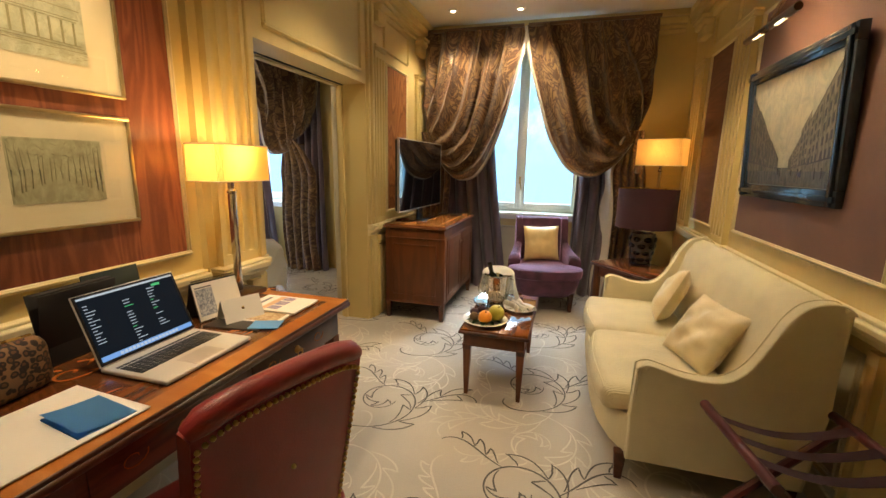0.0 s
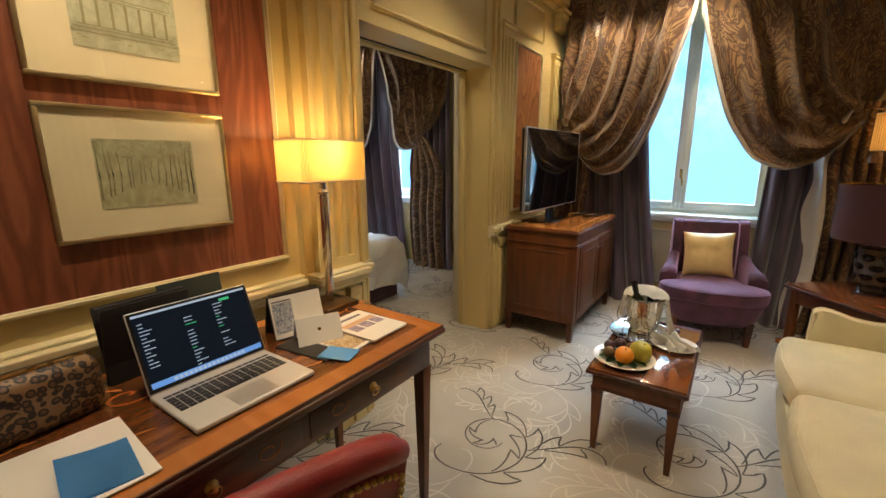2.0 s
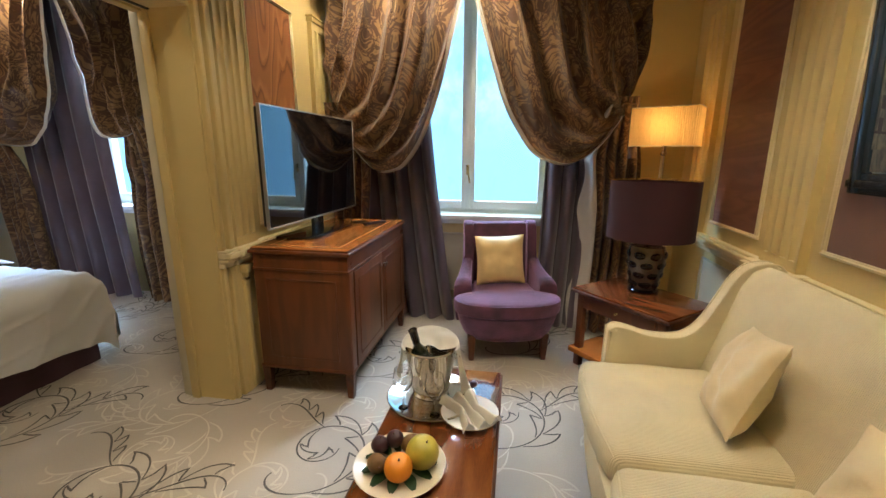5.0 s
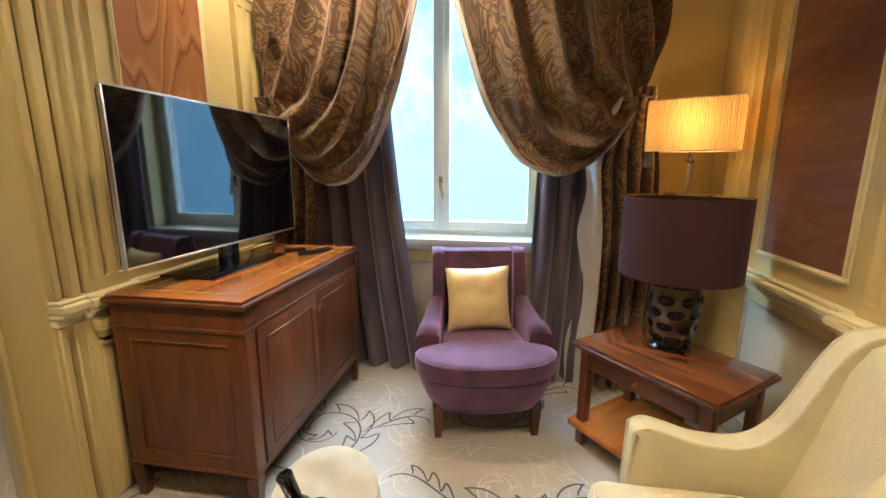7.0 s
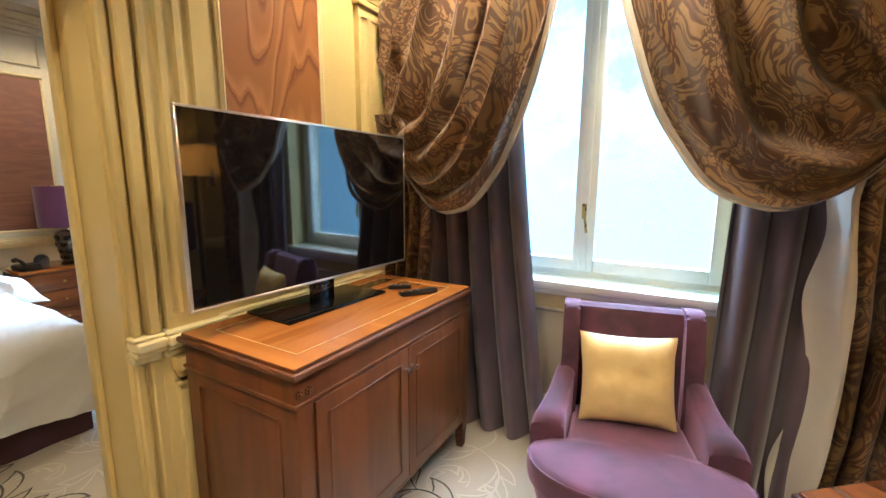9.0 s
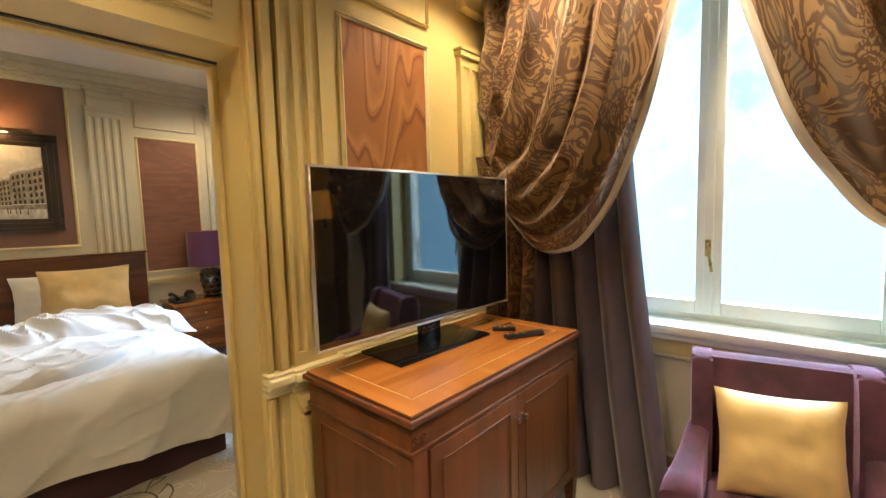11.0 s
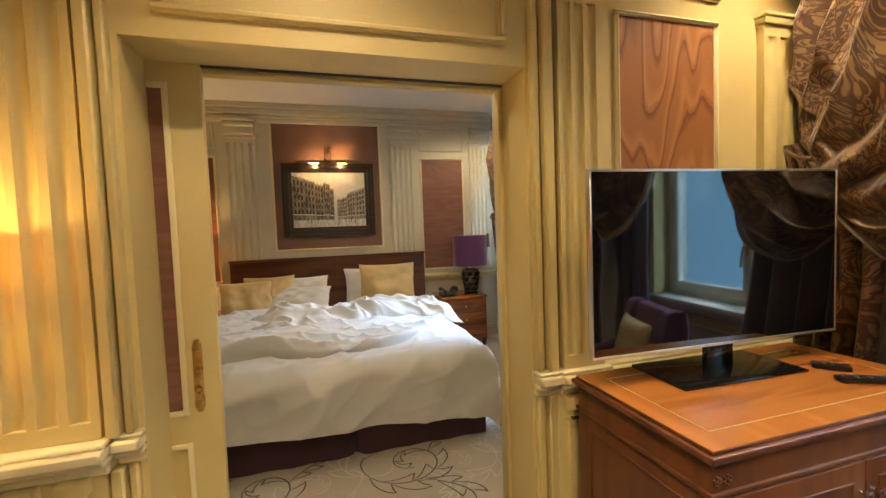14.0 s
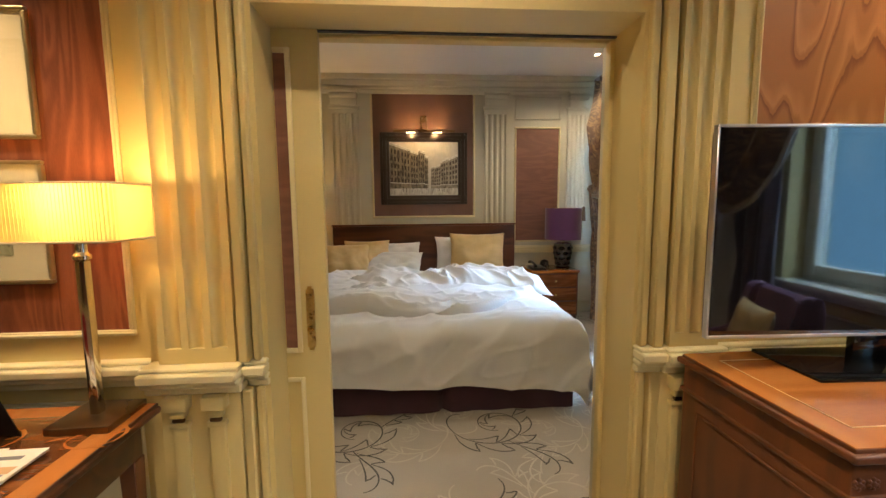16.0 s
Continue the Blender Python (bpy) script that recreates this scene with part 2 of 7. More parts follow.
CREAM = plain("cream_paint", (0.66, 0.525, 0.225), 0.42, vary=0.07, scale=1.7, grain=40, relief=0.04)
TRIM = plain("pale_trim_paint", (0.78, 0.68, 0.40), 0.38, vary=0.06, scale=3, grain=60, relief=0.04)
DADO = plain("dado_paint", (0.56, 0.50, 0.34), 0.45, vary=0.07, scale=1.7, grain=40, relief=0.04)
# the bedroom's copy of the cream paint, its daylight greying put into the colour
CREAM_DAYLIT = plain("daylit_cream_paint", (0.60, 0.56, 0.43), 0.45, vary=0.07, scale=1.5, grain=40, relief=0.04)
CEILING = plain("ceiling_paint", (0.84, 0.81, 0.75), 0.7, vary=0.04, scale=1, grain=80, relief=0.05)
REDPANEL = wood("red_veneer", (0.19, 0.056, 0.027), (0.33, 0.108, 0.048), "z", 7.0, 0.42, 0.1, 1.4, (0.22, 0.80), 24)
BURLPANEL = figured("flame_veneer", (0.17, 0.055, 0.016), (0.32, 0.125, 0.036), (0.43, 0.19, 0.062))
PLUMPANEL = wood("plum_veneer", (0.16, 0.068, 0.045), (0.25, 0.110, 0.070), "y", 4.0, 0.55, 0.05, 2.6, (0.0, 1.0), 20)
FABRICPANEL = plain("plum_wall_fabric", (0.205, 0.112, 0.082), 0.75, vary=0.1, scale=5, grain=260, relief=0.3)
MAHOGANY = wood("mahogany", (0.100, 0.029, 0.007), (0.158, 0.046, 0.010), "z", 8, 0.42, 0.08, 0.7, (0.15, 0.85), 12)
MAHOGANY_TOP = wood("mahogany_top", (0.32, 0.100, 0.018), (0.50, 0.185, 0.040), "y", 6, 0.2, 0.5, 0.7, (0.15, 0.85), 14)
MAHOGANY_DARK = wood("dark_mahogany", (0.035, 0.010, 0.004), (0.10, 0.030, 0.009), "y", 6, 0.36, 0.15, 1.0)
DESK_TOP = wood("desk_marquetry", (0.095, 0.028, 0.008), (0.40, 0.15, 0.034), "y", 3.6, 0.2, 0.6, 3.0, (0.2, 0.85), 9)
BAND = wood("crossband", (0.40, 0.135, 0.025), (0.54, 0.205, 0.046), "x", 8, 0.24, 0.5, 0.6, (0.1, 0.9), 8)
STRING = plain("boxwood_line", (0.62, 0.34, 0.10), 0.3, vary=0.1, relief=0)
LEATHER = plain("oxblood_leather", (0.26, 0.024, 0.022), 0.36, vary=0.22, scale=9, grain=330, relief=0.35, coat=0.15)
SOFA = corded("cream_woven_cloth", (0.70, 0.62, 0.39))
SILK = plain("cream_silk", (0.76, 0.63, 0.36), 0.45, vary=0.08, scale=5, grain=300, relief=0.15, sheen=0.3)
GOLD_SILK = plain("gold_silk", (0.62, 0.45, 0.20), 0.42, vary=0.1, scale=6, grain=300, relief=0.15, sheen=0.3)
PURPLE = plain("purple_velvet", (0.078, 0.022, 0.044), 0.8, vary=0.55, scale=9, grain=300, relief=0.45, sheen=0.8)
PURPLE.node_tree.nodes["Principled BSDF"].inputs["Sheen Tint"].default_value = (0.76, 0.50, 0.78, 1)
DRAPE = plain("plum_grey_satin", (0.112, 0.080, 0.104), 0.30, vary=0.2, scale=4, grain=300, relief=0.1, sheen=0.5)
LINEN = plain("white_linen", (0.70, 0.71, 0.73), 0.8, vary=0.03, scale=4, grain=300, relief=0.15, sheen=0.1)
NAPKIN = plain("cream_cotton", (0.80, 0.76, 0.66), 0.8, vary=0.04, scale=8, grain=300, relief=0.2)
VALANCE = plain("plum_valance", (0.055, 0.02, 0.035), 0.8, vary=0.2, scale=6, grain=300, relief=0.2, sheen=0.2)
DAMASK = damask("brown_damask", (0.095, 0.046, 0.023), (0.290, 0.178, 0.078), 7.5, 0.36)
LINING = plain("pale_lining", (0.62, 0.58, 0.52), 0.6, vary=0.06, scale=5, grain=200, relief=0.1)
CHROME = plain("chrome", (0.75, 0.72, 0.66), 0.12, 1.0, vary=0.03, relief=0)
BRONZE = plain("bronze", (0.20, 0.13, 0.07), 0.28, 1.0, vary=0.15, relief=0.05)
BRASS = plain("brass", (0.60, 0.40, 0.13), 0.28, 1.0, vary=0.15, scale=30, relief=0.1)
SILVER = plain("silver", (0.80, 0.77, 0.70), 0.13, 1.0, vary=0.04, relief=0)
ALU = plain("aluminium", (0.62, 0.60, 0.57), 0.3, 0.9, vary=0.03, relief=0.03)
BLACK = plain("black_plastic", (0.012, 0.012, 0.013), 0.3, vary=0.2, relief=0.03)
SCREENGLASS = plain("dark_screen_glass", (0.004, 0.004, 0.005), 0.04, vary=0.1, relief=0, coat=0.3)
SCREENGLASS.node_tree.nodes["Principled BSDF"].inputs["IOR"].default_value = 1.74
LAPTOP = plain("laptop_silver", (0.62, 0.60, 0.56), 0.38, 0.25, vary=0.03, relief=0.02)
GLOSSBLACK = plain("gloss_black", (0.006, 0.006, 0.007), 0.06, vary=0.2, relief=0)
MATTEBLACK = plain("matte_black", (0.02, 0.018, 0.017), 0.6, vary=0.2, grain=200, relief=0.2)
WINDOW_PAINT = plain("window_paint", (0.84, 0.84, 0.74), 0.4, vary=0.05, scale=4, relief=0.03)
PAPER = plain("white_paper", (0.78, 0.74, 0.66), 0.7, vary=0.03, relief=0.03)
BLUECARD = plain("blue_card", (0.10, 0.33, 0.68), 0.6, vary=0.05, relief=0.05)
DARKSHADE = plain("aubergine_silk", (0.044, 0.010, 0.015), 0.85, vary=0.15, scale=8, grain=500, relief=0.1, sheen=0.03)
PURPLESHADE = plain("violet_silk", (0.12, 0.03, 0.12), 0.5, vary=0.1, scale=8, grain=500, relief=0.1, sheen=0.4)
CARPET = carpet_material("carpet_pile", (0.37, 0.335, 0.28), (0.50, 0.455, 0.385))
SCROLL_DARK = plain("carpet_scroll_dark", (0.105, 0.095, 0.09), 0.95, vary=0.2, grain=400, relief=0.4)
SCROLL_PALE = plain("carpet_scroll_pale", (0.56, 0.52, 0.44), 0.95, vary=0.1, grain=400, relief=0.4)
GLASS = glass("clear_glass")
SHADE = shade_cloth("pleated_silk", (0.82, 0.57, 0.20), 0.07)
FRAMEGOLD = plain("pale_gold_frame", (0.55, 0.43, 0.22), 0.3, 0.8, vary=0.12, scale=20, relief=0.05)
FRAMEDARK = plain("dark_frame", (0.035, 0.02, 0.015), 0.3, vary=0.2, relief=0.05, coat=0.3)
# a dark frame with the blue of reflected daylight put into its colour
FRAMEBLUELIT = plain("blue_lit_frame", (0.03, 0.045, 0.06), 0.25, vary=0.2, relief=0.05, coat=0.4)


# ---- mesh helpers ----
def bm_new():
    return bmesh.new()


def box(bm, x0, x1, y0, y1, z0, z1, r=0.0, seg=2):
    """A box with rounded edges."""
    ret = bmesh.ops.create_cube(bm, size=1.0)
    vs = ret["verts"]
    for v in vs:
        v.co = Vector((x0 + (v.co.x + 0.5) * (x1 - x0), y0 + (v.co.y + 0.5) * (y1 - y0), z0 + (v.co.z + 0.5) * (z1 - z0)))
    if r > 0:
        es = {e for v in vs for e in v.link_edges}
        bmesh.ops.bevel(bm, geom=list(es), offset=r, segments=seg, profile=0.5, affect="EDGES")
    return bm


def part(name, bm, material, parent=None, label="", smooth=True, m=None):
    """One mesh object from a bmesh, under a thing or a part."""
    if m is not None:
        bmesh.ops.transform(bm, matrix=m, verts=bm.verts)
    bmesh.ops.recalc_face_normals(bm, faces=bm.faces)
    me = bpy.data.meshes.new(name)
    bm.to_mesh(me)
    bm.free()
    me.materials.append(material)
    if smooth:
        me.shade_smooth()
        me.set_sharp_from_angle(angle=radians(38))
    ob = new(name, me)
    if parent is not None:
        ob.parent = parent
    if label:
        ob["label"] = label
    return ob


def thing(name, label, category, m=None, group="", kind=""):
    ob = new(name)
    ob.empty_display_size = 0.1
    if m is not None:
        ob.matrix_world = m
    return tagged(ob, label, category, group, kind)


def solid(name, bm, material, label, category="", kind="", smooth=True):
    return tagged(part(name, bm, material, None, "", smooth), label, category, "", kind)


def bx(x0, x1, y0, y1, z0, z1, r=0.0, seg=2):
    return box(bm_new(), x0, x1, y0, y1, z0, z1, r, seg)


def lathe(profile, n=32, bm=None, cx=0, cy=0, sx=1.0, sy=1.0):
    """A turned body from (radius, height) pairs."""
    bm = bm or bm_new()
    rings = []
    for r, z in profile:
        if r < 1e-5:
            rings.append([bm.verts.new((cx, cy, z))])
        else:
            rings.append([bm.verts.new((cx + sx * r * math.cos(2 * math.pi * i / n), cy + sy * r * math.sin(2 * math.pi * i / n), z)) for i in range(n)])
    for a, b in zip(rings, rings[1:]):
        for i in range(n):
            j = (i + 1) % n
            if len(a) == 1 and len(b) == 1:
                continue
            if len(a) == 1:
                bm.faces.new((a[0], b[j], b[i]))
            elif len(b) == 1:
                bm.faces.new((a[i], a[j], b[0]))
            else:
                bm.faces.new((a[i], a[j], b[j], b[i]))
    return bm


def prism(bm, poly, z0, z1, cap=True):
    """A flat outline (x, y) carried from z0 up to z1."""
    lo = [bm.verts.new((x, y, z0)) for x, y in poly]
    hi = [bm.verts.new((x, y, z1)) for x, y in poly]
    n = len(poly)
    for i in range(n):
        j = (i + 1) % n
        bm.faces.new((lo[i], lo[j], hi[j], hi[i]))
    if cap:
        bm.faces.new(lo[::-1])
        bm.faces.new(hi)
    return bm


def taper_leg(x, y, w0, w1, z0, z1, bm=None):
    """A square leg, w1 wide at the top and w0 at the foot."""
    bm = bm or bm_new()
    ret = bmesh.ops.create_cube(bm, size=1.0)
    for v in ret["verts"]:
        w = w1 if v.co.z > 0 else w0
        v.co = Vector((x + v.co.x * w, y + v.co.y * w, z1 if v.co.z > 0 else z0))
    es = {e for v in ret["verts"] for e in v.link_edges}
    bmesh.ops.bevel(bm, geom=list(es), offset=min(w0, w1) * 0.1, segments=1, affect="EDGES")
    return bm


def tube(points, r, n=8, bm=None):
    """A round rod along a line of points."""
    bm = bm or bm_new()
    pts = [Vector(p) for p in points]
    rings = []
    for i, p in enumerate(pts):
        d = (pts[min(i + 1, len(pts) - 1)] - pts[max(i - 1, 0)]).normalized()
        q = d.to_track_quat("Z", "Y")
        rr = r[i] if isinstance(r, (list, tuple)) else r
        rings.append([bm.verts.new(p + q @ Vector((rr * math.cos(2 * math.pi * k / n), rr * math.sin(2 * math.pi * k / n), 0))) for k in range(n)])
    for a, b in zip(rings, rings[1:]):
        for k in range(n):
            bm.faces.new((a[k], a[(k + 1) % n], b[(k + 1) % n], b[k]))
    bm.faces.new(rings[0][::-1])
    bm.faces.new(rings[-1])
    return bm


def cushion(w, h, d, n=26, puff=0.75, crumple=0.01, seed=0):
    """A soft pillow: w wide, h high, d thick, flat seams, drawn-out corners."""
    bm = bm_new()
    sides = []
    for s in (1, -1):
        grid = []
        for i in range(n + 1):
            row = []
            for j in range(n + 1):
                u, v = 2 * i / n - 1, 2 * j / n - 1
                edge = (1 - u ** 4) * (1 - v ** 4)
                t = s * d / 2 * max(edge, 0) ** puff * 0.98
                pull = 1 - 0.07 * (1 - u * u) * abs(v) ** 3 - 0.0
                pull2 = 1 - 0.07 * (1 - v * v) * abs(u) ** 3
                p = Vector((u * w / 2 * pull2, t, v * h / 2 * pull))
                k = noise.noise(Vector((u * 2.2 + seed, v * 2.2, s + seed)))
                p.y += crumple * k * edge * 2
                fold = max(0, 1 - 3.2 * abs(noise.noise(Vector((u * 2.4 + v * 1.3 + seed, v * 2.2 - u, 3 * s + seed)))))
                p.y -= s * crumple * 0.5 * fold ** 2 * edge
                p.x += crumple * 0.6 * noise.noise(Vector((v * 3 + seed, 4.1, seed)))
                row.append(bm.verts.new(p))
            grid.append(row)
        sides.append(grid)
        for i in range(n):
            for j in range(n):
                q = (grid[i][j], grid[i + 1][j], grid[i + 1][j + 1], grid[i][j + 1])
                bm.faces.new(q if s > 0 else q[::-1])
    bmesh.ops.remove_doubles(bm, verts=bm.verts, dist=1e-4)
    return bm


def sheet(fn, nu, nv, thick=0.0, uv=None):
    """A cloth from fn(u, v) -> point, with UVs in metres."""
    bm = bm_new()
    lay = bm.loops.layers.uv.new("UVMap")
    g = [[bm.verts.new(fn(i / nu, j / nv)) for j in range(nv + 1)] for i in range(nu + 1)]
    for i in range(nu):
        for j in range(nv):
            f = bm.faces.new((g[i][j], g[i + 1][j], g[i + 1][j + 1], g[i][j + 1]))
            for lp, (a, b) in zip(f.loops, ((i, j), (i + 1, j), (i + 1, j + 1), (i, j + 1))):
                lp[lay].uv = uv(a / nu, b / nv) if uv else (a / nu, b / nv)
    if thick:
        bmesh.ops.solidify(bm, geom=bm.faces[:], thickness=thick)
    return bm


# ---- setting ----
LX, RX, WY, BY, HX = -1.60, 1.16, 8.20, 2.20, -5.25      # left, right, window, back wall and the bedroom's head wall
OP0, OP1, OPZ = 5.33, 6.632, 2.03                         # the opening to the bedroom
NICHE = 0.04                                              # the wall behind the desk lies back
PT = 0.27                                                 # thickness of the partition
WIN = ((-1.17, 0.21), (-4.72, -3.36))                     # the two windows
WZ0, WZ1 = 0.86, 2.72


def frame_of(origin, s, d):
    m = Matrix.Identity(4)
    for r in range(3):
        m[r][0], m[r][1], m[r][2], m[r][3] = s[r], d[r], (0, 0, 1)[r], origin[r]
    return m


LEFT = frame_of((LX, 0, 0), (0, 1, 0), (1, 0, 0))
DESKSIDE = frame_of((LX - NICHE, 0, 0), (0, 1, 0), (1, 0, 0))
RIGHT = frame_of((RX, 0, 0), (0, 1, 0), (-1, 0, 0))
HEAD = frame_of((HX, 0, 0), (0, 1, 0), (1, 0, 0))
FRONT = frame_of((0, WY, 0), (1, 0, 0), (0, -1, 0))
BACKSIDE = frame_of((LX - PT, 0, 0), (0, 1, 0), (-1, 0, 0))

floor = solid("floor", bx(HX - 0.15, RX + 0.15, BY - 0.15, WY + 0.3, -0.12, 0), CARPET, "beige fitted carpet with grey scrolling leaf pattern", "floor", "structure")
solid("ceiling", bx(HX - 0.15, RX + 0.15, BY - 0.15, WY + 0.3, CEIL, CEIL + 0.12), CEILING, "plain off-white painted ceiling", "ceiling", "structure")

bm = bx(LX - PT, LX - NICHE, BY, 4.94, 0, CEIL)
box(bm, LX - PT, LX, 4.94, OP0, 0, CEIL)
box(bm, LX - PT, LX, OP1, WY, 0, CEIL)
box(bm, LX - PT, LX, OP0, OP1, OPZ, CEIL)
solid("wall_left", bm, CREAM, "cream painted panelled partition with wide opening", "wall", "structure")
solid("wall_right", bx(RX, RX + 0.15, BY, WY, 0, CEIL), CREAM, "cream painted panelled wall behind the sofa", "wall", "structure")
solid("wall_back", bx(HX, RX, BY - 0.15, BY, 0, CEIL), CREAM, "plain cream painted wall", "wall", "structure")
solid("wall_head", bx(HX - 0.15, HX, BY, WY, 0, CEIL), CREAM_DAYLIT, "cream panelled bedroom wall, greyed as daylight shows it", "wall", "structure")
bm = bm_new()
xs = [HX - 0.15, WIN[1][0], WIN[1][1], WIN[0][0], WIN[0][1], RX + 0.15]
for a, b in ((0, 1), (2, 3), (4, 5)):
    box(bm, xs[a], xs[b], WY, WY + 0.3, 0, CEIL)
for a, b in WIN:
    box(bm, a, b, WY, WY + 0.3, 0, WZ0)
    box(bm, a, b, WY, WY + 0.3, WZ1, CEIL)
solid("wall_window", bm, CREAM, "cream painted outer wall with two windows", "wall", "structure")


def strip(name, m, s0, s1, steps, material, label="", category="trim"):
    """A moulding along a wall: steps of (depth, z0, z1)."""
    b = bm_new()
    for d, z0, z1 in steps:
        box(b, s0, s1, -0.004, d, z0, z1, min(0.006, (z1 - z0) * 0.3), 1)
    return tagged(part(name, b, material, None, "", True, m), label, category, "", "structure")


RAIL = ((0.028, 0.775, 0.80), (0.045, 0.80, 0.822), (0.06, 0.822, 0.852), (0.035, 0.852, 0.866))
LEDGE = ((0.06, 0.77, 0.80), (0.085, 0.80, 0.822), (0.105, 0.822, 0.855), (0.085, 0.855, 0.868))
BASE = ((0.022, 0, 0.11), (0.014, 0.11, 0.14))
CORNICE = ((0.03, CEIL - 0.20, CEIL - 0.155), (0.05, CEIL - 0.155, CEIL - 0.12), (0.085, CEIL - 0.12, CEIL - 0.06), (0.12, CEIL - 0.06, CEIL - 0.001))
for m, runs in ((DESKSIDE, ((BY, 4.94),)), (LEFT, ((6.93, WY),)), (RIGHT, ((BY, 6.66), (7.02, WY))), (FRONT, ((LX, -1.3), (0.4, RX))), (HEAD, ((BY, WY),)), (BACKSIDE, ((BY, OP0 - 0.1), (OP1 + 0.1, WY)))):
    for a, b in runs:
        strip("chair_rail", m, a, b, RAIL, TRIM, "moulded pale cream chair rail")
        strip("baseboard", m, a, b, BASE, DADO, "cream painted baseboard", "baseboard")
for m, a, b in ((LEFT, BY, WY), (RIGHT, BY, WY), (FRONT, LX + 0.12, RX - 0.12), (HEAD, BY, WY), (BACKSIDE, BY, WY), (FRONT, HX + 0.12, LX - PT - 0.12)):
    strip("cornice", m, a, b, CORNICE, CREAM if m is not HEAD else CREAM_DAYLIT, "stepped cream plaster cornice", "cornice")
strip("baseboard", FRONT, -1.17, 0.21, BASE, DADO, "cream painted baseboard", "baseboard")


def wall_panel(m, s0, s1, z0, z1, field, label, w=0.022, trim=None):
    """A framed field on a wall."""
    t = thing("wall_panel", label, "wall panel", None, "", "structure")
    trim = trim or TRIM
    part("panel_field", bx(s0 + w, s1 - w, -0.002, 0.005, z0 + w, z1 - w), field, t, "", True, m)
    for a, b, c, d in ((s0, s1, z0, z0 + w), (s0, s1, z1 - w, z1), (s0, s0 + w, z0 + w, z1 - w), (s1 - w, s1, z0 + w, z1 - w)):
        bb = bx(a, b, -0.002, 0.012, c, d, 0.004, 1)
        i = 0.006
        if b - a > d - c:
            box(bb, a + 0.002, b - 0.002, 0.010, 0.020, c + i, d - i, 0.004, 1)
        else:
            box(bb, a + i, b - i, 0.010, 0.020, c + 0.002, d - 0.002, 0.004, 1)
        part("moulding", bb, trim, t, "", True, m)
    return t


def fluted(m, s0, s1, z0, z1, depth, count, material, label, capital=True, foot=None):
    """A pilaster with concave flutes, a capital and a bracket."""
    t = thing("pilaster", label, "pilaster", None, "", "structure")
    w = s1 - s0
    fw = w * 0.62 / count
    gap = (w - fw * count) / (count + 1)
    poly = [(s0, -0.003), (s0, depth)]
    for k in range(count):
        a = s0 + gap + k * (fw + gap)
        for i in range(7):
            q = math.pi * i / 6
            poly.append((a + fw / 2 - fw / 2 * math.cos(q), depth - min(depth * 0.6, fw * 0.36) * math.sin(q)))
    poly += [(s1, depth), (s1, -0.003)]
    b = prism(bm_new(), poly, z0 + 0.05, z1 - 0.05)
    part("shaft", b, material, t, "", True, m)
    part("shaft_end", bx(s0, s1, -0.003, depth, z0, z0 + 0.05), material, t, "", True, m)
    part("shaft_end", bx(s0, s1, -0.003, depth, z1 - 0.05, z1), material, t, "", True, m)
    if capital:
        cb = bx(s0 - 0.012, s1 + 0.012, -0.003, depth + 0.014, z1, z1 + 0.03, 0.006)
        box(cb, s0 - 0.02, s1 + 0.02, -0.003, depth + 0.022, z1 + 0.03, z1 + 0.045, 0.005)
        part("neck", cb, material, t, "", True, m)
        cb = bx(s0 + 0.01, s1 - 0.01, -0.003, depth + 0.03, CEIL - 0.34, CEIL - 0.2, 0.01)
        box(cb, s0, s1, -0.003, depth + 0.06, CEIL - 0.26, CEIL - 0.2, 0.02, 3)
        box(cb, s0 - 0.015, s1 + 0.015, -0.003, depth + 0.075, CEIL - 0.2, CEIL - 0.17, 0.006)
        part("bracket", cb, material, t, "", True, m)
    return t


def corbels(m, s0, s1, material):
    """The dado block under a pilaster: a panel and two scrolled corbels."""
    t = thing("pilaster_pedestal", "cream painted pedestal with two small scrolled corbels", "pedestal", None, "", "structure")
    part("block", bx(s0, s1, -0.003, 0.04, 0, 0.77, 0.006), material, t, "", True, m)
    w = (s1 - s0)
    for f in (0.14, 0.60):
        a = s0 + f * w
        b = w * 0.24
        cb = bx(a + 0.006, a + b - 0.006, 0.035, 0.058, 0.02, 0.655, 0.005)
        box(cb, a, a + b, 0.035, 0.064, 0.655, 0.675, 0.005)
        box(cb, a + 0.006, a + b - 0.006, 0.035, 0.072, 0.69, 0.72, 0.010)
        box(cb, a - 0.006, a + b + 0.006, 0.035, 0.082, 0.72, 0.768, 0.006)
        part("corbel", cb, material, t, "", True, m)
        # dark band that draws the shadow in the gap under the cap
        part("gap_shadow", bx(a + 0.012, a + b - 0.012, 0.05, 0.066, 0.675, 0.69, 0.005), BRONZE, t, "dark band for the shadow in the gap", True, m)
    return t


# left wall: red field with drawings, fluted pilasters each side of the opening, a burl field over the cabinet
wall_panel(DESKSIDE, 2.9, 4.880, 0.950, 2.36, REDPANEL, "red-brown grained silk field in cream moulding")
wall_panel(DESKSIDE, 2.9, 4.875, 0.15, 0.72, DADO, "plain cream dado panel", 0.018, DADO)
fluted(LEFT, 4.99, 5.235, 0.87, 2.36, 0.04, 3, CREAM, "cream pilaster with three long flutes")
for a, w, d in ((5.245, 0.035, 0.05), (5.288, 0.025, 0.034)):
    strip("door_reed", LEFT, a, a + w, ((d, 0.868, CEIL - 0.2),), CREAM, "cream reeded architrave beside the opening", "architrave")
    strip("door_reed", LEFT, a, a + w, ((d * 0.8, 0.0, 0.77),), CREAM, "cream reeded architrave beside the opening", "architrave")
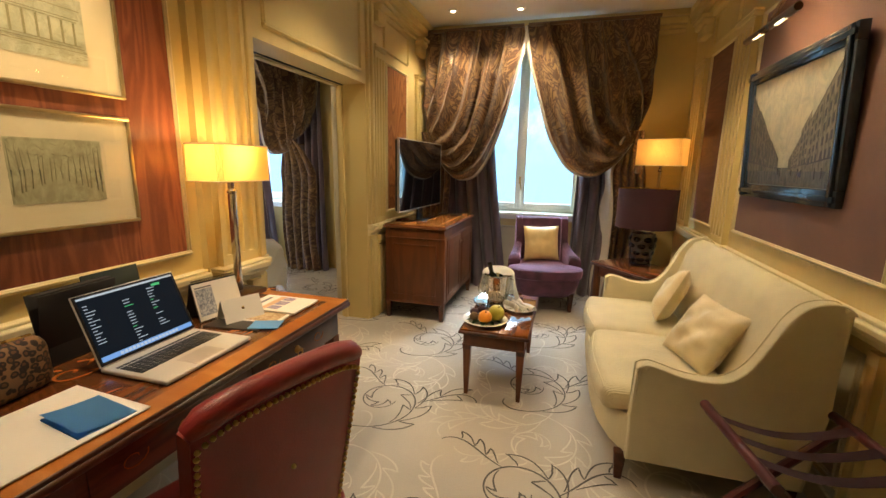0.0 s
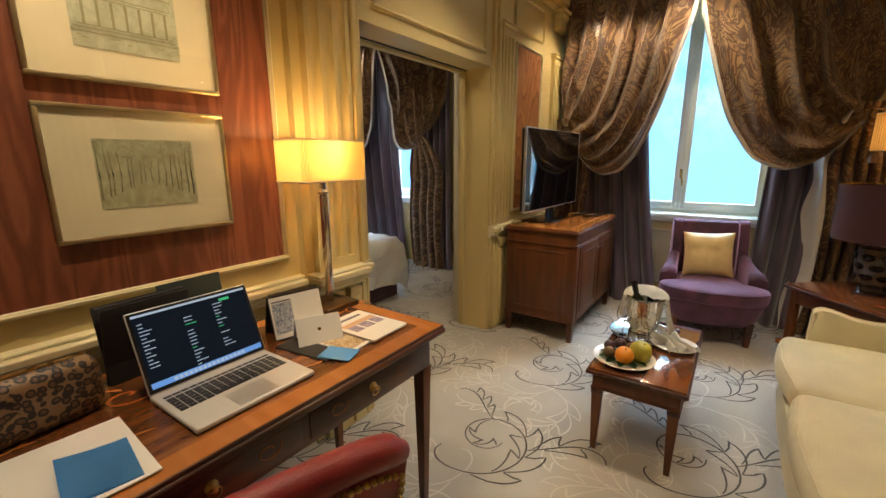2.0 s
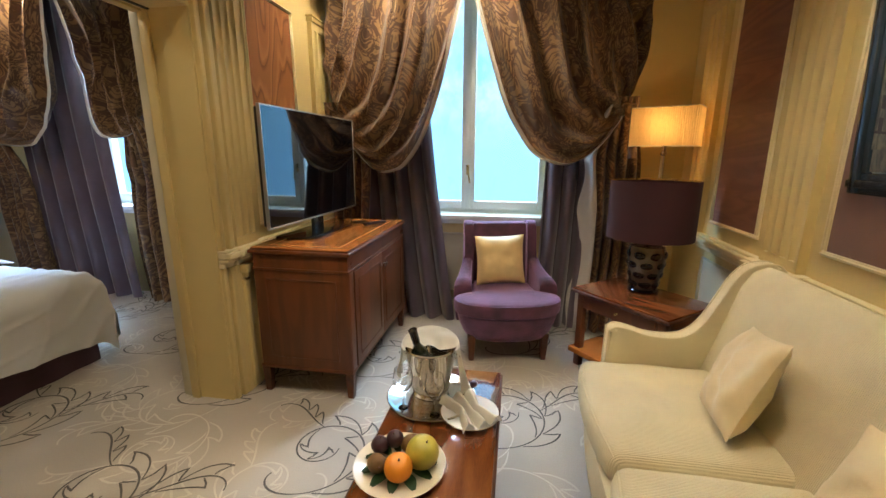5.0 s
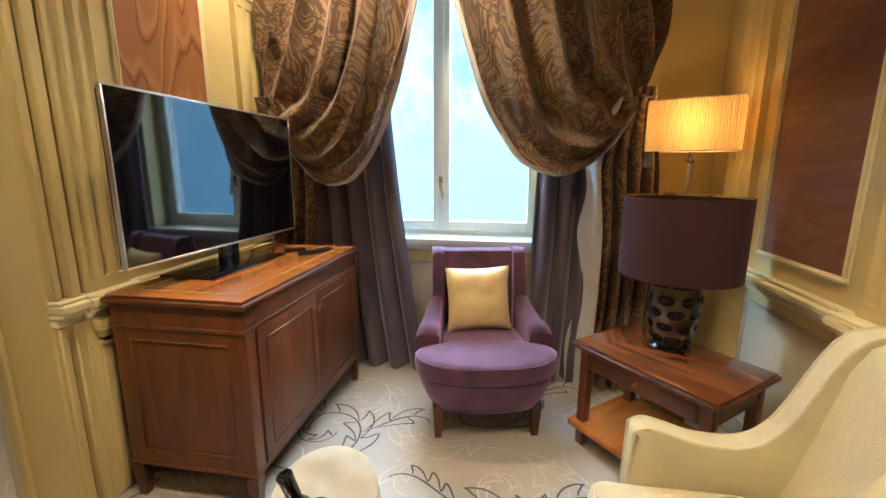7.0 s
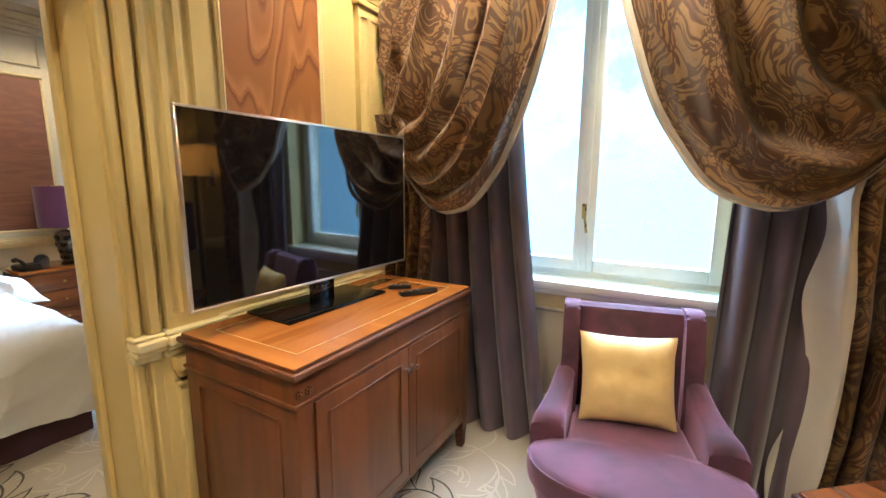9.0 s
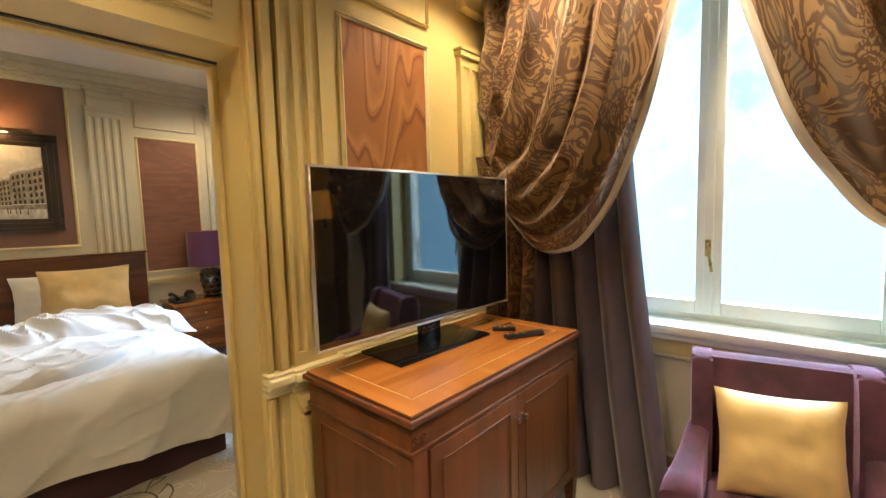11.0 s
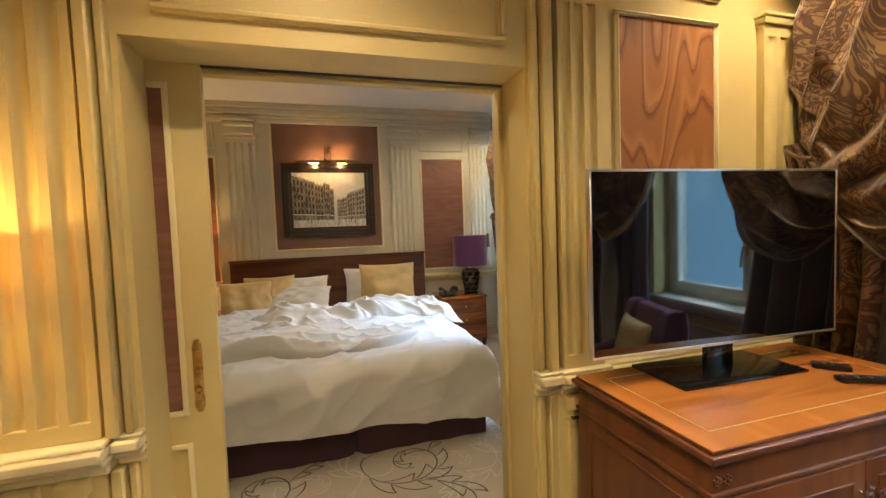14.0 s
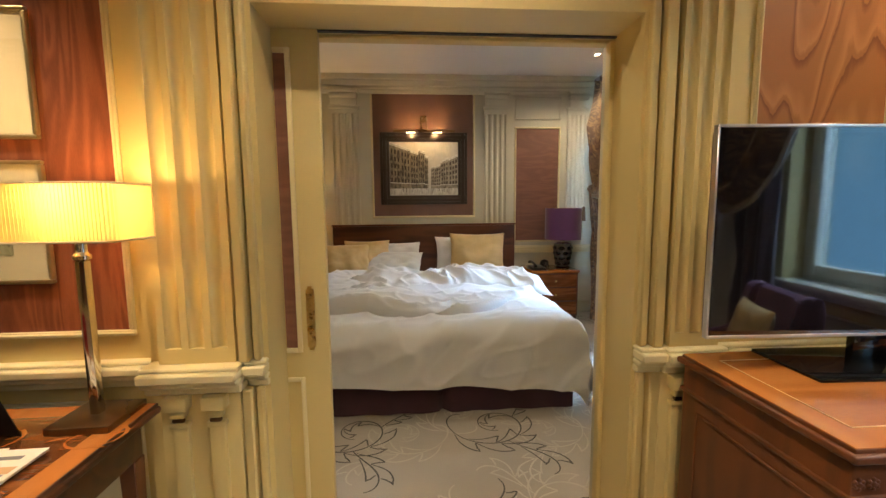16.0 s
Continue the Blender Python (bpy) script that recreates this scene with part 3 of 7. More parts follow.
strip("pilaster_ledge", LEFT, 4.945, 5.255, LEDGE, TRIM, "moulded white ledge breaking forward round the pilaster", "ledge")
strip("pilaster_ledge", LEFT, 5.255, 5.329, tuple((d - 0.05, a, b) for d, a, b in LEDGE), TRIM, "moulded white ledge breaking forward round the pilaster", "ledge")
corbels(LEFT, 4.98, 5.24, CREAM)
wall_panel(LEFT, OP0 + 0.09, OP1 - 0.08, 2.10, CEIL - 0.24, CREAM, "wide cream panel over the opening", 0.03, CREAM)
for a, w, d in ((OP1 + 0.012, 0.03, 0.03), (OP1 + 0.055, 0.04, 0.045)):
    strip("door_reed", LEFT, a, a + w, ((d, 0.868, CEIL - 0.2),), CREAM, "cream reeded architrave beside the opening", "architrave")
    strip("door_reed", LEFT, a, a + w, ((d * 0.8, 0.0, 0.77),), CREAM, "cream reeded architrave beside the opening", "architrave")
fluted(LEFT, 6.75, 6.935, 0.87, 2.32, 0.04, 3, CREAM, "cream pilaster with three long flutes")
strip("pilaster_ledge", LEFT, OP1 + 0.004, 6.73, tuple((d - 0.03, a, b) for d, a, b in LEDGE), TRIM, "moulded white ledge breaking forward round the pilaster", "ledge")
strip("pilaster_ledge", LEFT, 6.73, 6.955, tuple((d - 0.015, a, b) for d, a, b in LEDGE), TRIM, "moulded white ledge breaking forward round the pilaster", "ledge")
corbels(LEFT, 6.72, 6.95, CREAM)
wall_panel(LEFT, 7.03, 7.565, 0.94, 2.285, BURLPANEL, "orange-brown burl veneer field in cream moulding")
wall_panel(LEFT, 6.99, 7.58, 2.37, CEIL - 0.24, CREAM, "small cream frieze panel", 0.018, CREAM)
fluted(LEFT, 7.80, 8.05, 0.87, 2.29, 0.035, 3, CREAM, "cream pilaster with three long flutes")

# right wall
wall_panel(RIGHT, 7.08, 7.62, 0.945, 2.35, PLUMPANEL, "plum-brown veneer field in cream moulding")
wall_panel(RIGHT, 7.08, 7.62, 2.41, CEIL - 0.23, CREAM, "small cream frieze panel", 0.018, CREAM)
wall_panel(RIGHT, 6.98, 7.66, 0.17, 0.72, DADO, "plain cream dado panel", 0.018, DADO)
fluted(RIGHT, 7.72, 7.98, 0.87, 2.30, 0.035, 3, CREAM, "cream pilaster with three long flutes")
fluted(RIGHT, 6.70, 6.98, 0.87, 2.36, 0.04, 4, CREAM, "cream pilaster with four long flutes")
strip("pilaster_ledge", RIGHT, 6.66, 7.02, LEDGE, TRIM, "moulded white ledge breaking forward round the pilaster", "ledge")
wall_panel(RIGHT, 5.17, 6.625, 0.975, 2.36, FABRICPANEL, "plum-brown woven field in cream moulding")
fluted(RIGHT, 4.78, 5.07, 0.87, 2.36, 0.04, 4, CREAM, "cream pilaster with four long flutes")
for a, b in ((5.2, 6.6), (3.2, 4.7)):
    wall_panel(RIGHT, a, b, 0.17, 0.72, DADO, "plain cream dado panel", 0.018, DADO)
fluted(RIGHT, 5.09, 5.15, 0.0, 0.76, 0.03, 1, CREAM, "short cream dado pilaster", False)
wall_panel(RIGHT, 2.9, 4.7, 0.975, 2.36, FABRICPANEL, "plum-brown woven field in cream moulding")
wall_panel(FRONT, -1.0, 0.05, 0.2, 0.72, DADO, "plain cream panel under the window", 0.018, DADO)

# bedroom head wall
wall_panel(HEAD, 5.36, 6.605, 1.225, 2.715, FABRICPANEL, "plum silk field behind the bedroom picture", 0.025)
wall_panel(HEAD, 7.09, 7.66, 0.91, 2.31, PLUMPANEL, "plum veneer field in cream moulding", 0.022)
wall_panel(HEAD, 7.09, 7.66, 2.39, 2.66, CREAM_DAYLIT, "small cream frieze panel", 0.02, CREAM_DAYLIT)
wall_panel(HEAD, 4.0, 4.80, 0.91, 2.31, PLUMPANEL, "plum veneer field in cream moulding", 0.022)
wall_panel(HEAD, 4.0, 4.80, 2.39, 2.66, CREAM_DAYLIT, "small cream frieze panel", 0.02, CREAM_DAYLIT)
for a, b in ((4.90, 5.22), (6.72, 7.0), (7.74, 7.98)):
    fluted(HEAD, a, b, 0.87, 2.50, 0.035, 4, CREAM_DAYLIT, "cream fluted bedroom pilaster, greyed as daylight shows it")

# pocket door leaf, half slid into the wall
d1 = thing("door_1", "cream sliding pocket door with plum panel, mostly open", "door", None, "", "structure")
part("leaf", bx(-1.83, -1.79, OP0 - 0.02, 5.495, 0.004, OPZ - 0.001, 0.003), CREAM, d1)
DOORM = frame_of((-1.79, 0, 0), (0, 1, 0), (1, 0, 0))
part("panel_field", bx(OP0 + 0.004, 5.377, 0, 0.004, 0.835, 1.94), PLUMPANEL, d1, "plum veneer inset", True, DOORM)
part("moulding", bx(5.377, 5.396, 0, 0.012, 0.815, 1.96, 0.004), TRIM, d1, "", True, DOORM)
part("moulding", bx(OP0 + 0.004, 5.377, 0, 0.012, 0.815, 0.835, 0.004), TRIM, d1, "", True, DOORM)
part("moulding", bx(OP0 + 0.004, 5.377, 0, 0.012, 1.94, 1.96, 0.004), TRIM, d1, "", True, DOORM)
part("moulding", bx(5.383, 5.400, 0, 0.012, 0.12, 0.715, 0.004), TRIM, d1, "", True, DOORM)
part("moulding", bx(OP0 + 0.004, 5.383, 0, 0.012, 0.697, 0.715, 0.004), TRIM, d1, "", True, DOORM)
hb = bx(5.414, 5.446, 0, 0.005, 0.835, 1.066, 0.003)
for z0, z1 in ((0.822, 0.84), (1.061, 1.079)):
    box(hb, 5.420, 5.440, 0, 0.006, z0, z1, 0.005)
for k in range(9):
    box(hb, 5.421, 5.439, 0.004, 0.011, 0.85 + k * 0.023, 0.866 + k * 0.023, 0.004)
part("handle", hb, BRASS, d1, "ornate brass finger plate", True, DOORM)
# head rail and second jamb of the pocket
# the track slot is not cut: a black strip carries its shade
tr = solid("track_slot_shade", bx(LX - 0.215, LX - 0.198, OP0, OP1, OPZ - 0.006, OPZ - 0.001), MATTEBLACK, "black strip for the shade in the sliding-door track slot", "track", "structure")
solid("door_head", bx(LX - PT - 0.02, LX - 0.24, OP0, OP1, OPZ - 0.014, OPZ - 0.001, 0.004), CREAM, "cream inner head of the opening", "trim", "structure")
solid("door_stop", bx(LX - 0.25, LX - 0.205, OP1 - 0.02, OP1 - 0.001, 0, OPZ - 0.015, 0.004), CREAM, "cream stop bead of the jamb", "trim", "structure")
solid("door_stop", bx(LX - PT - 0.05, LX - PT, OP1, OP1 + 0.09, 0, OPZ + 0.09, 0.006), CREAM_DAYLIT, "cream architrave on the bedroom side", "trim", "structure")


def window(name, x0, x1, label):
    """Two casements with a thick centre, a sill and a lever handle."""
    w = thing(name, label, "window", None, "", "structure")
    y0, y1 = WY + 0.14, WY + 0.22
    zb, zt = WZ0 + 0.015, WZ1
    f = 0.05
    fb = bx(x0, x0 + f, y0, y1, zb, zt, 0.004)
    box(fb, x1 - f, x1, y0, y1, zb, zt, 0.004)
    box(fb, x0 + f, x1 - f, y0, y1, zb, zb + f * 0.8, 0.004)
    box(fb, x0 + f, x1 - f, y0, y1, zt - f, zt, 0.004)
    part("window_frame", fb, WINDOW_PAINT, w)
    mid = (x0 + x1) / 2
    for a, b in ((x0 + f, mid), (mid, x1 - f)):
        s = 0.055
        cb = bx(a, a + s, y0 - 0.018, y1 - 0.02, zb + 0.035, zt - 0.04, 0.006)
        box(cb, b - s, b, y0 - 0.018, y1 - 0.02, zb + 0.035, zt - 0.04, 0.006)
        box(cb, a + s, b - s, y0 - 0.018, y1 - 0.02, zb + 0.035, zb + 0.10, 0.006)
        box(cb, a + s, b - s, y0 - 0.018, y1 - 0.02, zt - 0.10, zt - 0.04, 0.006)
        c = part("casement", cb, WINDOW_PAINT, w)
        pane = part("pane", bx(a + s - 0.006, b - s + 0.006, y0 + 0.02, y0 + 0.026, zb + 0.09, zt - 0.09), GLASS, c)
        pane.visible_shadow = False
    part("astragal", bx(mid - 0.02, mid + 0.02, y0 - 0.03, y0 - 0.016, zb + 0.04, zt - 0.05, 0.005), WINDOW_PAINT, w)
    hz = 1.23
    hb = bx(mid - 0.012, mid + 0.012, y0 - 0.042, y0 - 0.03, hz - 0.03, hz + 0.05, 0.004)
    tube([(mid, y0 - 0.04, hz + 0.03), (mid, y0 - 0.07, hz + 0.03), (mid + 0.01, y0 - 0.072, hz - 0.02), (mid + 0.022, y0 - 0.07, hz - 0.10)], 0.007, 8, hb)
    part("window_handle", hb, BRASS, w, "brass lever handle")
    sb = bx(x0 - 0.06, x1 + 0.06, WY - 0.05, WY + 0.14, WZ0 - 0.03, WZ0 + 0.014, 0.008)
    box(sb, x0 - 0.03, x1 + 0.03, WY - 0.03, WY + 0.0, WZ0 - 0.06, WZ0 - 0.03, 0.006)
    part("window_sill", sb, WINDOW_PAINT, w, "cream painted sill")
    return w


window("window_1", *WIN[0], "cream two-light casement window with blank bright glass")
window("window_2", *WIN[1], "cream two-light bedroom casement window")

# bright foliage and sky outside
m, nt, b = nodes_of("outside_view")
co = add(nt, "ShaderNodeTexCoord")
n1 = add(nt, "ShaderNodeTexNoise", Scale=1.6, Detail=7.0, Roughness=0.62)
nt.links.new(co.outputs["Object"], n1.inputs["Vector"])
sp = nt.nodes.new("ShaderNodeSeparateXYZ")
nt.links.new(co.outputs["Object"], sp.inputs[0])
up = add(nt, "ShaderNodeMapRange", From_Min=1.4, From_Max=2.2)
nt.links.new(sp.outputs[2], up.inputs[0])
leaf = ramp(nt, n1.outputs[0], [(0.40, (0.20, 0.53, 0.80)), (0.66, (0.40, 0.74, 1.0))])
mixc = nt.nodes.new("ShaderNodeMix")
mixc.data_type = "RGBA"
nt.links.new(up.outputs[0], mixc.inputs[0])
mixc.inputs[6].default_value = (0.25, 0.58, 0.90, 1)
nt.links.new(leaf.outputs[0], mixc.inputs[7])
nt.links.new(mixc.outputs[2], b.inputs["Emission Color"])
b.inputs["Emission Strength"].default_value = 2.3
b.inputs["Base Color"].default_value = (0, 0, 0, 1)
OUTSIDE = m
solid("backdrop", bx(-12, 8, 11.0, 11.05, -3, 3.6), OUTSIDE, "blurred bright foliage and pale sky outside", "backdrop", "structure")

# unseen area lamps added above both windows, to strengthen the skylight falling in
for (wx0, wx1), watts, rise, side in zip(WIN, (150, 690), (3.75, 2.95), (2.2, 1.3)):
    day = new("daylight_fill", bpy.data.lights.new("daylight_fill", "AREA"))
    day.data.shape, day.data.size, day.data.size_y = "RECTANGLE", side, 1.1
    day.data.energy, day.data.color = watts, (0.50, 0.74, 1.0)
    day.matrix_world = look(((wx0 + wx1) / 2, WY + 1.5, rise), ((wx0 + wx1) / 2, 6.3, 0.9))

# downlights in the ceiling; those over sofa, opening and desk are added unseen
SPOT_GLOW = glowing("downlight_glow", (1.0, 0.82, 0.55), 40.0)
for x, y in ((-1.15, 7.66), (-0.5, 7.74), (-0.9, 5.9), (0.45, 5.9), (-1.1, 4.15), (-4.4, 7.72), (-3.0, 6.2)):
    t = thing("ceiling_downlight", "small white recessed downlight, lit; three of the set are added", "downlight", pose(x, y, CEIL), "ceiling downlights")
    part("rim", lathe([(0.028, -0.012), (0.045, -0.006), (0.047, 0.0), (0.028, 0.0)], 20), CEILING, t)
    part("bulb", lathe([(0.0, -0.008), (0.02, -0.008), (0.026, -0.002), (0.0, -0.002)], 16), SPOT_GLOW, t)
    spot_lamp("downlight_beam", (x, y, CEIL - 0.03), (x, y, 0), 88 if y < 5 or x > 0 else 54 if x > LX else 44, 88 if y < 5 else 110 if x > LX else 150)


# ---- curtains ----
CORD = plain("brown_cord", (0.16, 0.09, 0.045), 0.6, vary=0.25, scale=60, grain=300, relief=0.4)

def bez(p0, p1, p2, p3, s):
    a = 1 - s
    return p0 * a ** 3 + p1 * (3 * a * a * s) + p2 * (3 * a * s * s) + p3 * s ** 3


def curtain(side, x_out, x_in, tie, low, tail_span, label, top=2.80, y=8.0, folds=6, seed=1, lined=False, spread=0.12, drop=1.05):
    """A tied-back damask curtain: a heading gathered in pleats, a bloused swag drawn to the tie, a tail to the floor.
    low: the lowest point (x, z) of the swag; tail_span: the tail's two edges."""
    t = thing("curtain", label, "curtain", None, "curtains")
    tie = Vector(tie)
    a0, a1 = Vector((x_in, y, top)), Vector((x_in - side * spread, y - 0.04, top - drop))
    a3 = Vector((tie.x + side * 0.015, tie.y, tie.z - 0.07))
    a2 = Vector((low[0] + side * 0.2, y - 0.20, low[1] - 0.3))
    for _ in range(30):                                   # settle the inner edge on its lowest point
        q = min((bez(a0, a1, a2, a3, k / 60) for k in range(61)), key=lambda p: p.z)
        a2.x += 0.8 * (low[0] - q.x)
        a2.z += 0.8 * (low[1] - q.z)

    def swag(u, v):
        x0 = x_out + (x_in - x_out) * u
        k = u ** 1.2
        p0 = Vector((x0, y, top))
        p1 = Vector((x0 - side * spread * u, y - 0.04 * u, top - 0.50 - (drop - 0.50) * k))
        p2 = Vector((x_out - side * 0.01, y, tie.z + 0.16)).lerp(a2, k)
        p3 = Vector((tie.x + side * 0.015, tie.y, tie.z + 0.03 - 0.10 * u))
        p = bez(p0, p1, p2, p3, v)
        wob = 1.15 * noise.noise(Vector((u * 2.6 + seed, v * 2.0, seed)))
        amp = (0.036 * (1 - v) ** 0.7 + 0.056 * math.sin(math.pi * min(1, v * 1.05)) ** 1.0) * (1 - 0.88 * v ** 4)
        ph = 2 * math.pi * folds * u + wob * 4.2 + 1.2 * v
        fold = math.sin(ph) * (0.55 + 0.9 * abs(noise.noise(Vector((u * 4 + seed, v * 2.2, 9.1))))) + 0.25 * math.sin(2.3 * ph + seed) * (1 - v)
        p.y += -amp * fold - 0.05 * math.sin(math.pi * v) * math.sin(math.pi * u)
        p.x += side * 0.018 * math.cos(ph) * (1 - v)
        p.z += 0.025 * math.sin(ph * 0.5 + seed) * v * (1 - v) * 2
        rip = 1 - 2.6 * abs(noise.noise(Vector((u * 8 + seed, v * 4.6 - u * 3, 4.4))))
        p.y -= 0.030 * max(0, rip) * math.sin(math.pi * min(1, v + 0.08))
        p += 0.013 * noise.noise_vector(Vector((u * 10 + seed, v * 8, 1.7)))
        p.y = min(p.y, WY - 0.012)
        return p

    w = abs(x_in - x_out) * 1.7
    part("swag", sheet(swag, 150, 90, 0, lambda u, v: (u * w, v * 1.5)), DAMASK, t)

    def edge(u, v):
        return swag(1.0, v) + Vector((side * (0.030 * u - 0.006), 0.014 * math.sin(u * 3.1) - 0.012, -0.014 * u))

    part("lining", sheet(edge, 4, 90), LINING, t, "pale lining turned out along the inner edge")
    t0, t1 = tail_span

    def tail(u, v):
        z = tie.z + 0.05 - (tie.z + 0.045) * v
        k = min(1, v * 4.2) ** 0.75
        x = tie.x + (u - 0.5) * 0.16 + k * (t0 + (t1 - t0) * u - tie.x - (u - 0.5) * 0.16)
        x += 0.03 * math.sin(v * 5 + seed) * k
        ph = 2 * math.pi * 4.5 * u + 1.3 * noise.noise(Vector((u * 3, v * 1.5, seed)))
        amp = 0.014 + 0.036 * min(1, v * 2)
        yy = tie.y + (y - 0.01 - tie.y) * min(1, v * 3) + amp * math.sin(ph)
        return Vector((x + 0.01 * math.cos(ph), min(yy, WY - 0.012), z)) + 0.008 * noise.noise_vector(Vector((u * 6, v * 6, seed)))

    part("tail", sheet(tail, 70, 60, 0, lambda u, v: (u * 0.9, v * 1.6)), DAMASK, t)

    if lined:
        def tail_edge(u, v):
            k = min(1, v * 4.2) ** 0.75
            wide = (0.05 + 0.05 * math.sin(v * 9 + 0.6) ** 2 + 0.05 * v + 0.03 * noise.noise(Vector((0, v * 6, seed)))) * k
            return tail(1.0 if side > 0 else 0.0, v) + Vector((side * (wide * (u - 0.10)), -0.015 - 0.05 * math.sin(3.4 * u + 2 * v) * k, 0.0))

        part("tail_lining", sheet(tail_edge, 8, 60), LINING, t, "pale lining of the tail")
    ring = [(tie.x + 0.045 * math.cos(a), tie.y + 0.005 + 0.05 * math.sin(a), tie.z + 0.012 * math.sin(a * 2) - side * 0.01 * math.cos(a)) for a in [2 * math.pi * k / 20 for k in range(21)]]
    rope = tube(ring, 0.008, 8)
    tube([(tie.x - side * 0.04, tie.y + 0.03, tie.z), (tie.x - side * 0.07, y + 0.04, tie.z + 0.01), (tie.x - side * 0.10, WY - 0.02, tie.z + 0.02)], 0.006, 8, rope)
    part("tie_rope", rope, CORD, t, "twisted brown tieback cord")
    tas = lathe([(0.0, 0.0), (0.012, -0.005), (0.02, -0.03), (0.012, -0.045), (0.018, -0.05), (0.026, -0.17), (0.0, -0.17)], 14)
    part("tassel", tas, CORD, t, "hanging tassel", True, pose(tie.x - side * 0.035, tie.y - 0.075, tie.z - 0.19))
    hd = bx(min(x_out, x_in), max(x_out, x_in), y - 0.02, y + 0.02, top - 0.01, top + 0.02, 0.005)
    part("heading", hd, DAMASK, t)
    return t


def drape(x0, x1, x2, x3, y, label, top=2.78, folds=5, seed=0):
    """A straight hanging drape, x0..x1 wide at the top and x2..x3 at the floor."""
    def f(u, v):
        k = v ** 1.6
        a, b = x0 + (x2 - x0) * k, x1 + (x3 - x1) * k
        ph = 2 * math.pi * folds * u + 0.9 * noise.noise(Vector((u * 3 + seed, v * 1.3, 0)))
        amp = 0.028 + 0.025 * v
        return Vector((a + (b - a) * u + 0.012 * math.cos(ph), y - 0.05 * v + amp * math.sin(ph), top - (top - 0.004) * v)) + 0.006 * noise.noise_vector(Vector((u * 5, v * 5, seed)))
    t = thing("drape", label, "drape", None, "inner drapes")
    part("cloth", sheet(f, 80, 50, 0, lambda u, v: (u, v * 2)), DRAPE, t)
    part("heading_tape", sheet(lambda u, v: f(u, 0) + Vector((0, 0.006, 0.02 - 0.06 * v)), 80, 2), DRAPE, t)
    return t


XM = -0.48
curtain(1, -1.56, XM - 0.005, (-1.485, 7.90, 1.70), (-1.045, 1.235), (-1.575, -1.235), "brown-gold damask curtain tied back beside the television", folds=6, seed=1)
curtain(-1, 0.785, XM + 0.035, (0.655, 7.90, 1.705), (0.25, 1.30), (0.47, 0.80), "brown-gold damask curtain tied back beside the corner lamp", folds=5, seed=5, lined=True, spread=0.20)
drape(-1.42, -0.84, -1.30, -0.55, 8.10, "plum-grey satin inner drape hanging to the floor", seed=2)
drape(0.15, 0.62, 0.10, 0.55, 8.10, "plum-grey satin inner drape hanging to the floor", folds=4, seed=7)
curtain(1, -5.05, -4.01, (-4.85, 7.90, 1.54), (-4.47, 1.44), (-4.98, -4.56), "brown damask bedroom curtain tied back beside the nightstand", seed=3)
curtain(-1, -2.90, -3.985, (-3.27, 7.88, 1.61), (-3.44, 1.49), (-3.49, -2.95), "brown damask bedroom curtain tied back near the opening", seed=8, spread=0.45, drop=0.85)
drape(-4.75, -3.84, -4.6, -3.62, 8.10, "plum inner drape in the bedroom window", seed=4)
drape(-3.40, -2.95, -3.42, -2.9, 8.10, "plum inner drape in the bedroom window", seed=6)


# ---- seating ----
def loft(sections, closed=True):
    """A skin over equal rings of points."""
    b = bm_new()
    rings = [[b.verts.new(p) for p in s] for s in sections]
    n = len(rings[0])
    for r0, r1 in zip(rings, rings[1:]):
        for k in range(n if closed else n - 1):
            b.faces.new((r0[k], r0[(k + 1) % n], r1[(k + 1) % n], r1[k]))
    if closed:
        b.faces.new(rings[0][::-1])
        b.faces.new(rings[-1])
    return b


def slab(profile, y0, y1, r=0.02):
    """A side profile in (x, z) carried from y0 to y1, edges rounded."""
    b = bm_new()
    lo = [b.verts.new((x, y0, z)) for x, z in profile]
    hi = [b.verts.new((x, y1, z)) for x, z in profile]
    n = len(profile)
    for i in range(n):
        b.faces.new((lo[i], lo[(i + 1) % n], hi[(i + 1) % n], hi[i]))
    b.faces.new(lo[::-1])
    b.faces.new(hi)
    es = [e for e in b.edges if abs(e.verts[0].co.y - e.verts[1].co.y) < 1e-6]
    bmesh.ops.bevel(b, geom=es, offset=r, segments=3, profile=0.5, affect="EDGES")
    return b


def smooth_line(pts, n=6):
    """Catmull-Rom through (x, z) pairs."""
    out = []
    for i in range(len(pts) - 1):
        p0, p1, p2, p3 = pts[max(i - 1, 0)], pts[i], pts[i + 1], pts[min(i + 2, len(pts) - 1)]
        for k in range(n):
            t = k / n
            out.append(tuple(0.5 * (2 * p1[c] + (p2[c] - p0[c]) * t + (2 * p0[c] - 5 * p1[c] + 4 * p2[c] - p3[c]) * t * t + (3 * p1[c] - p0[c] - 3 * p2[c] + p3[c]) * t ** 3) for c in (0, 1)))
    out.append(pts[-1])
    return out


def seat_cushion(x0, x1, y0, y1, z0, z1, r=0.05, front=0.04):
    b = bx(x0, x1, y0, y1, z0, z1, r, 4)
    bmesh.ops.subdivide_edges(b, edges=[e for e in b.edges if e.calc_length() > 0.15], cuts=8, use_grid_fill=True)
    for v in b.verts:
        fx, fy = (v.co.x - x0) / (x1 - x0), (v.co.y - y0) / (y1 - y0)
        bell = max(0, 1 - (2 * fx - 1) ** 2) * max(0, 1 - (2 * fy - 1) ** 2)
        if v.co.z > (z0 + z1) / 2:
            v.co.z += 0.025 * bell + 0.004 * noise.noise(v.co * 7)
        if fx < 0.2:
            v.co.x -= front * (1 - (2 * fy - 1) ** 2)
    return b


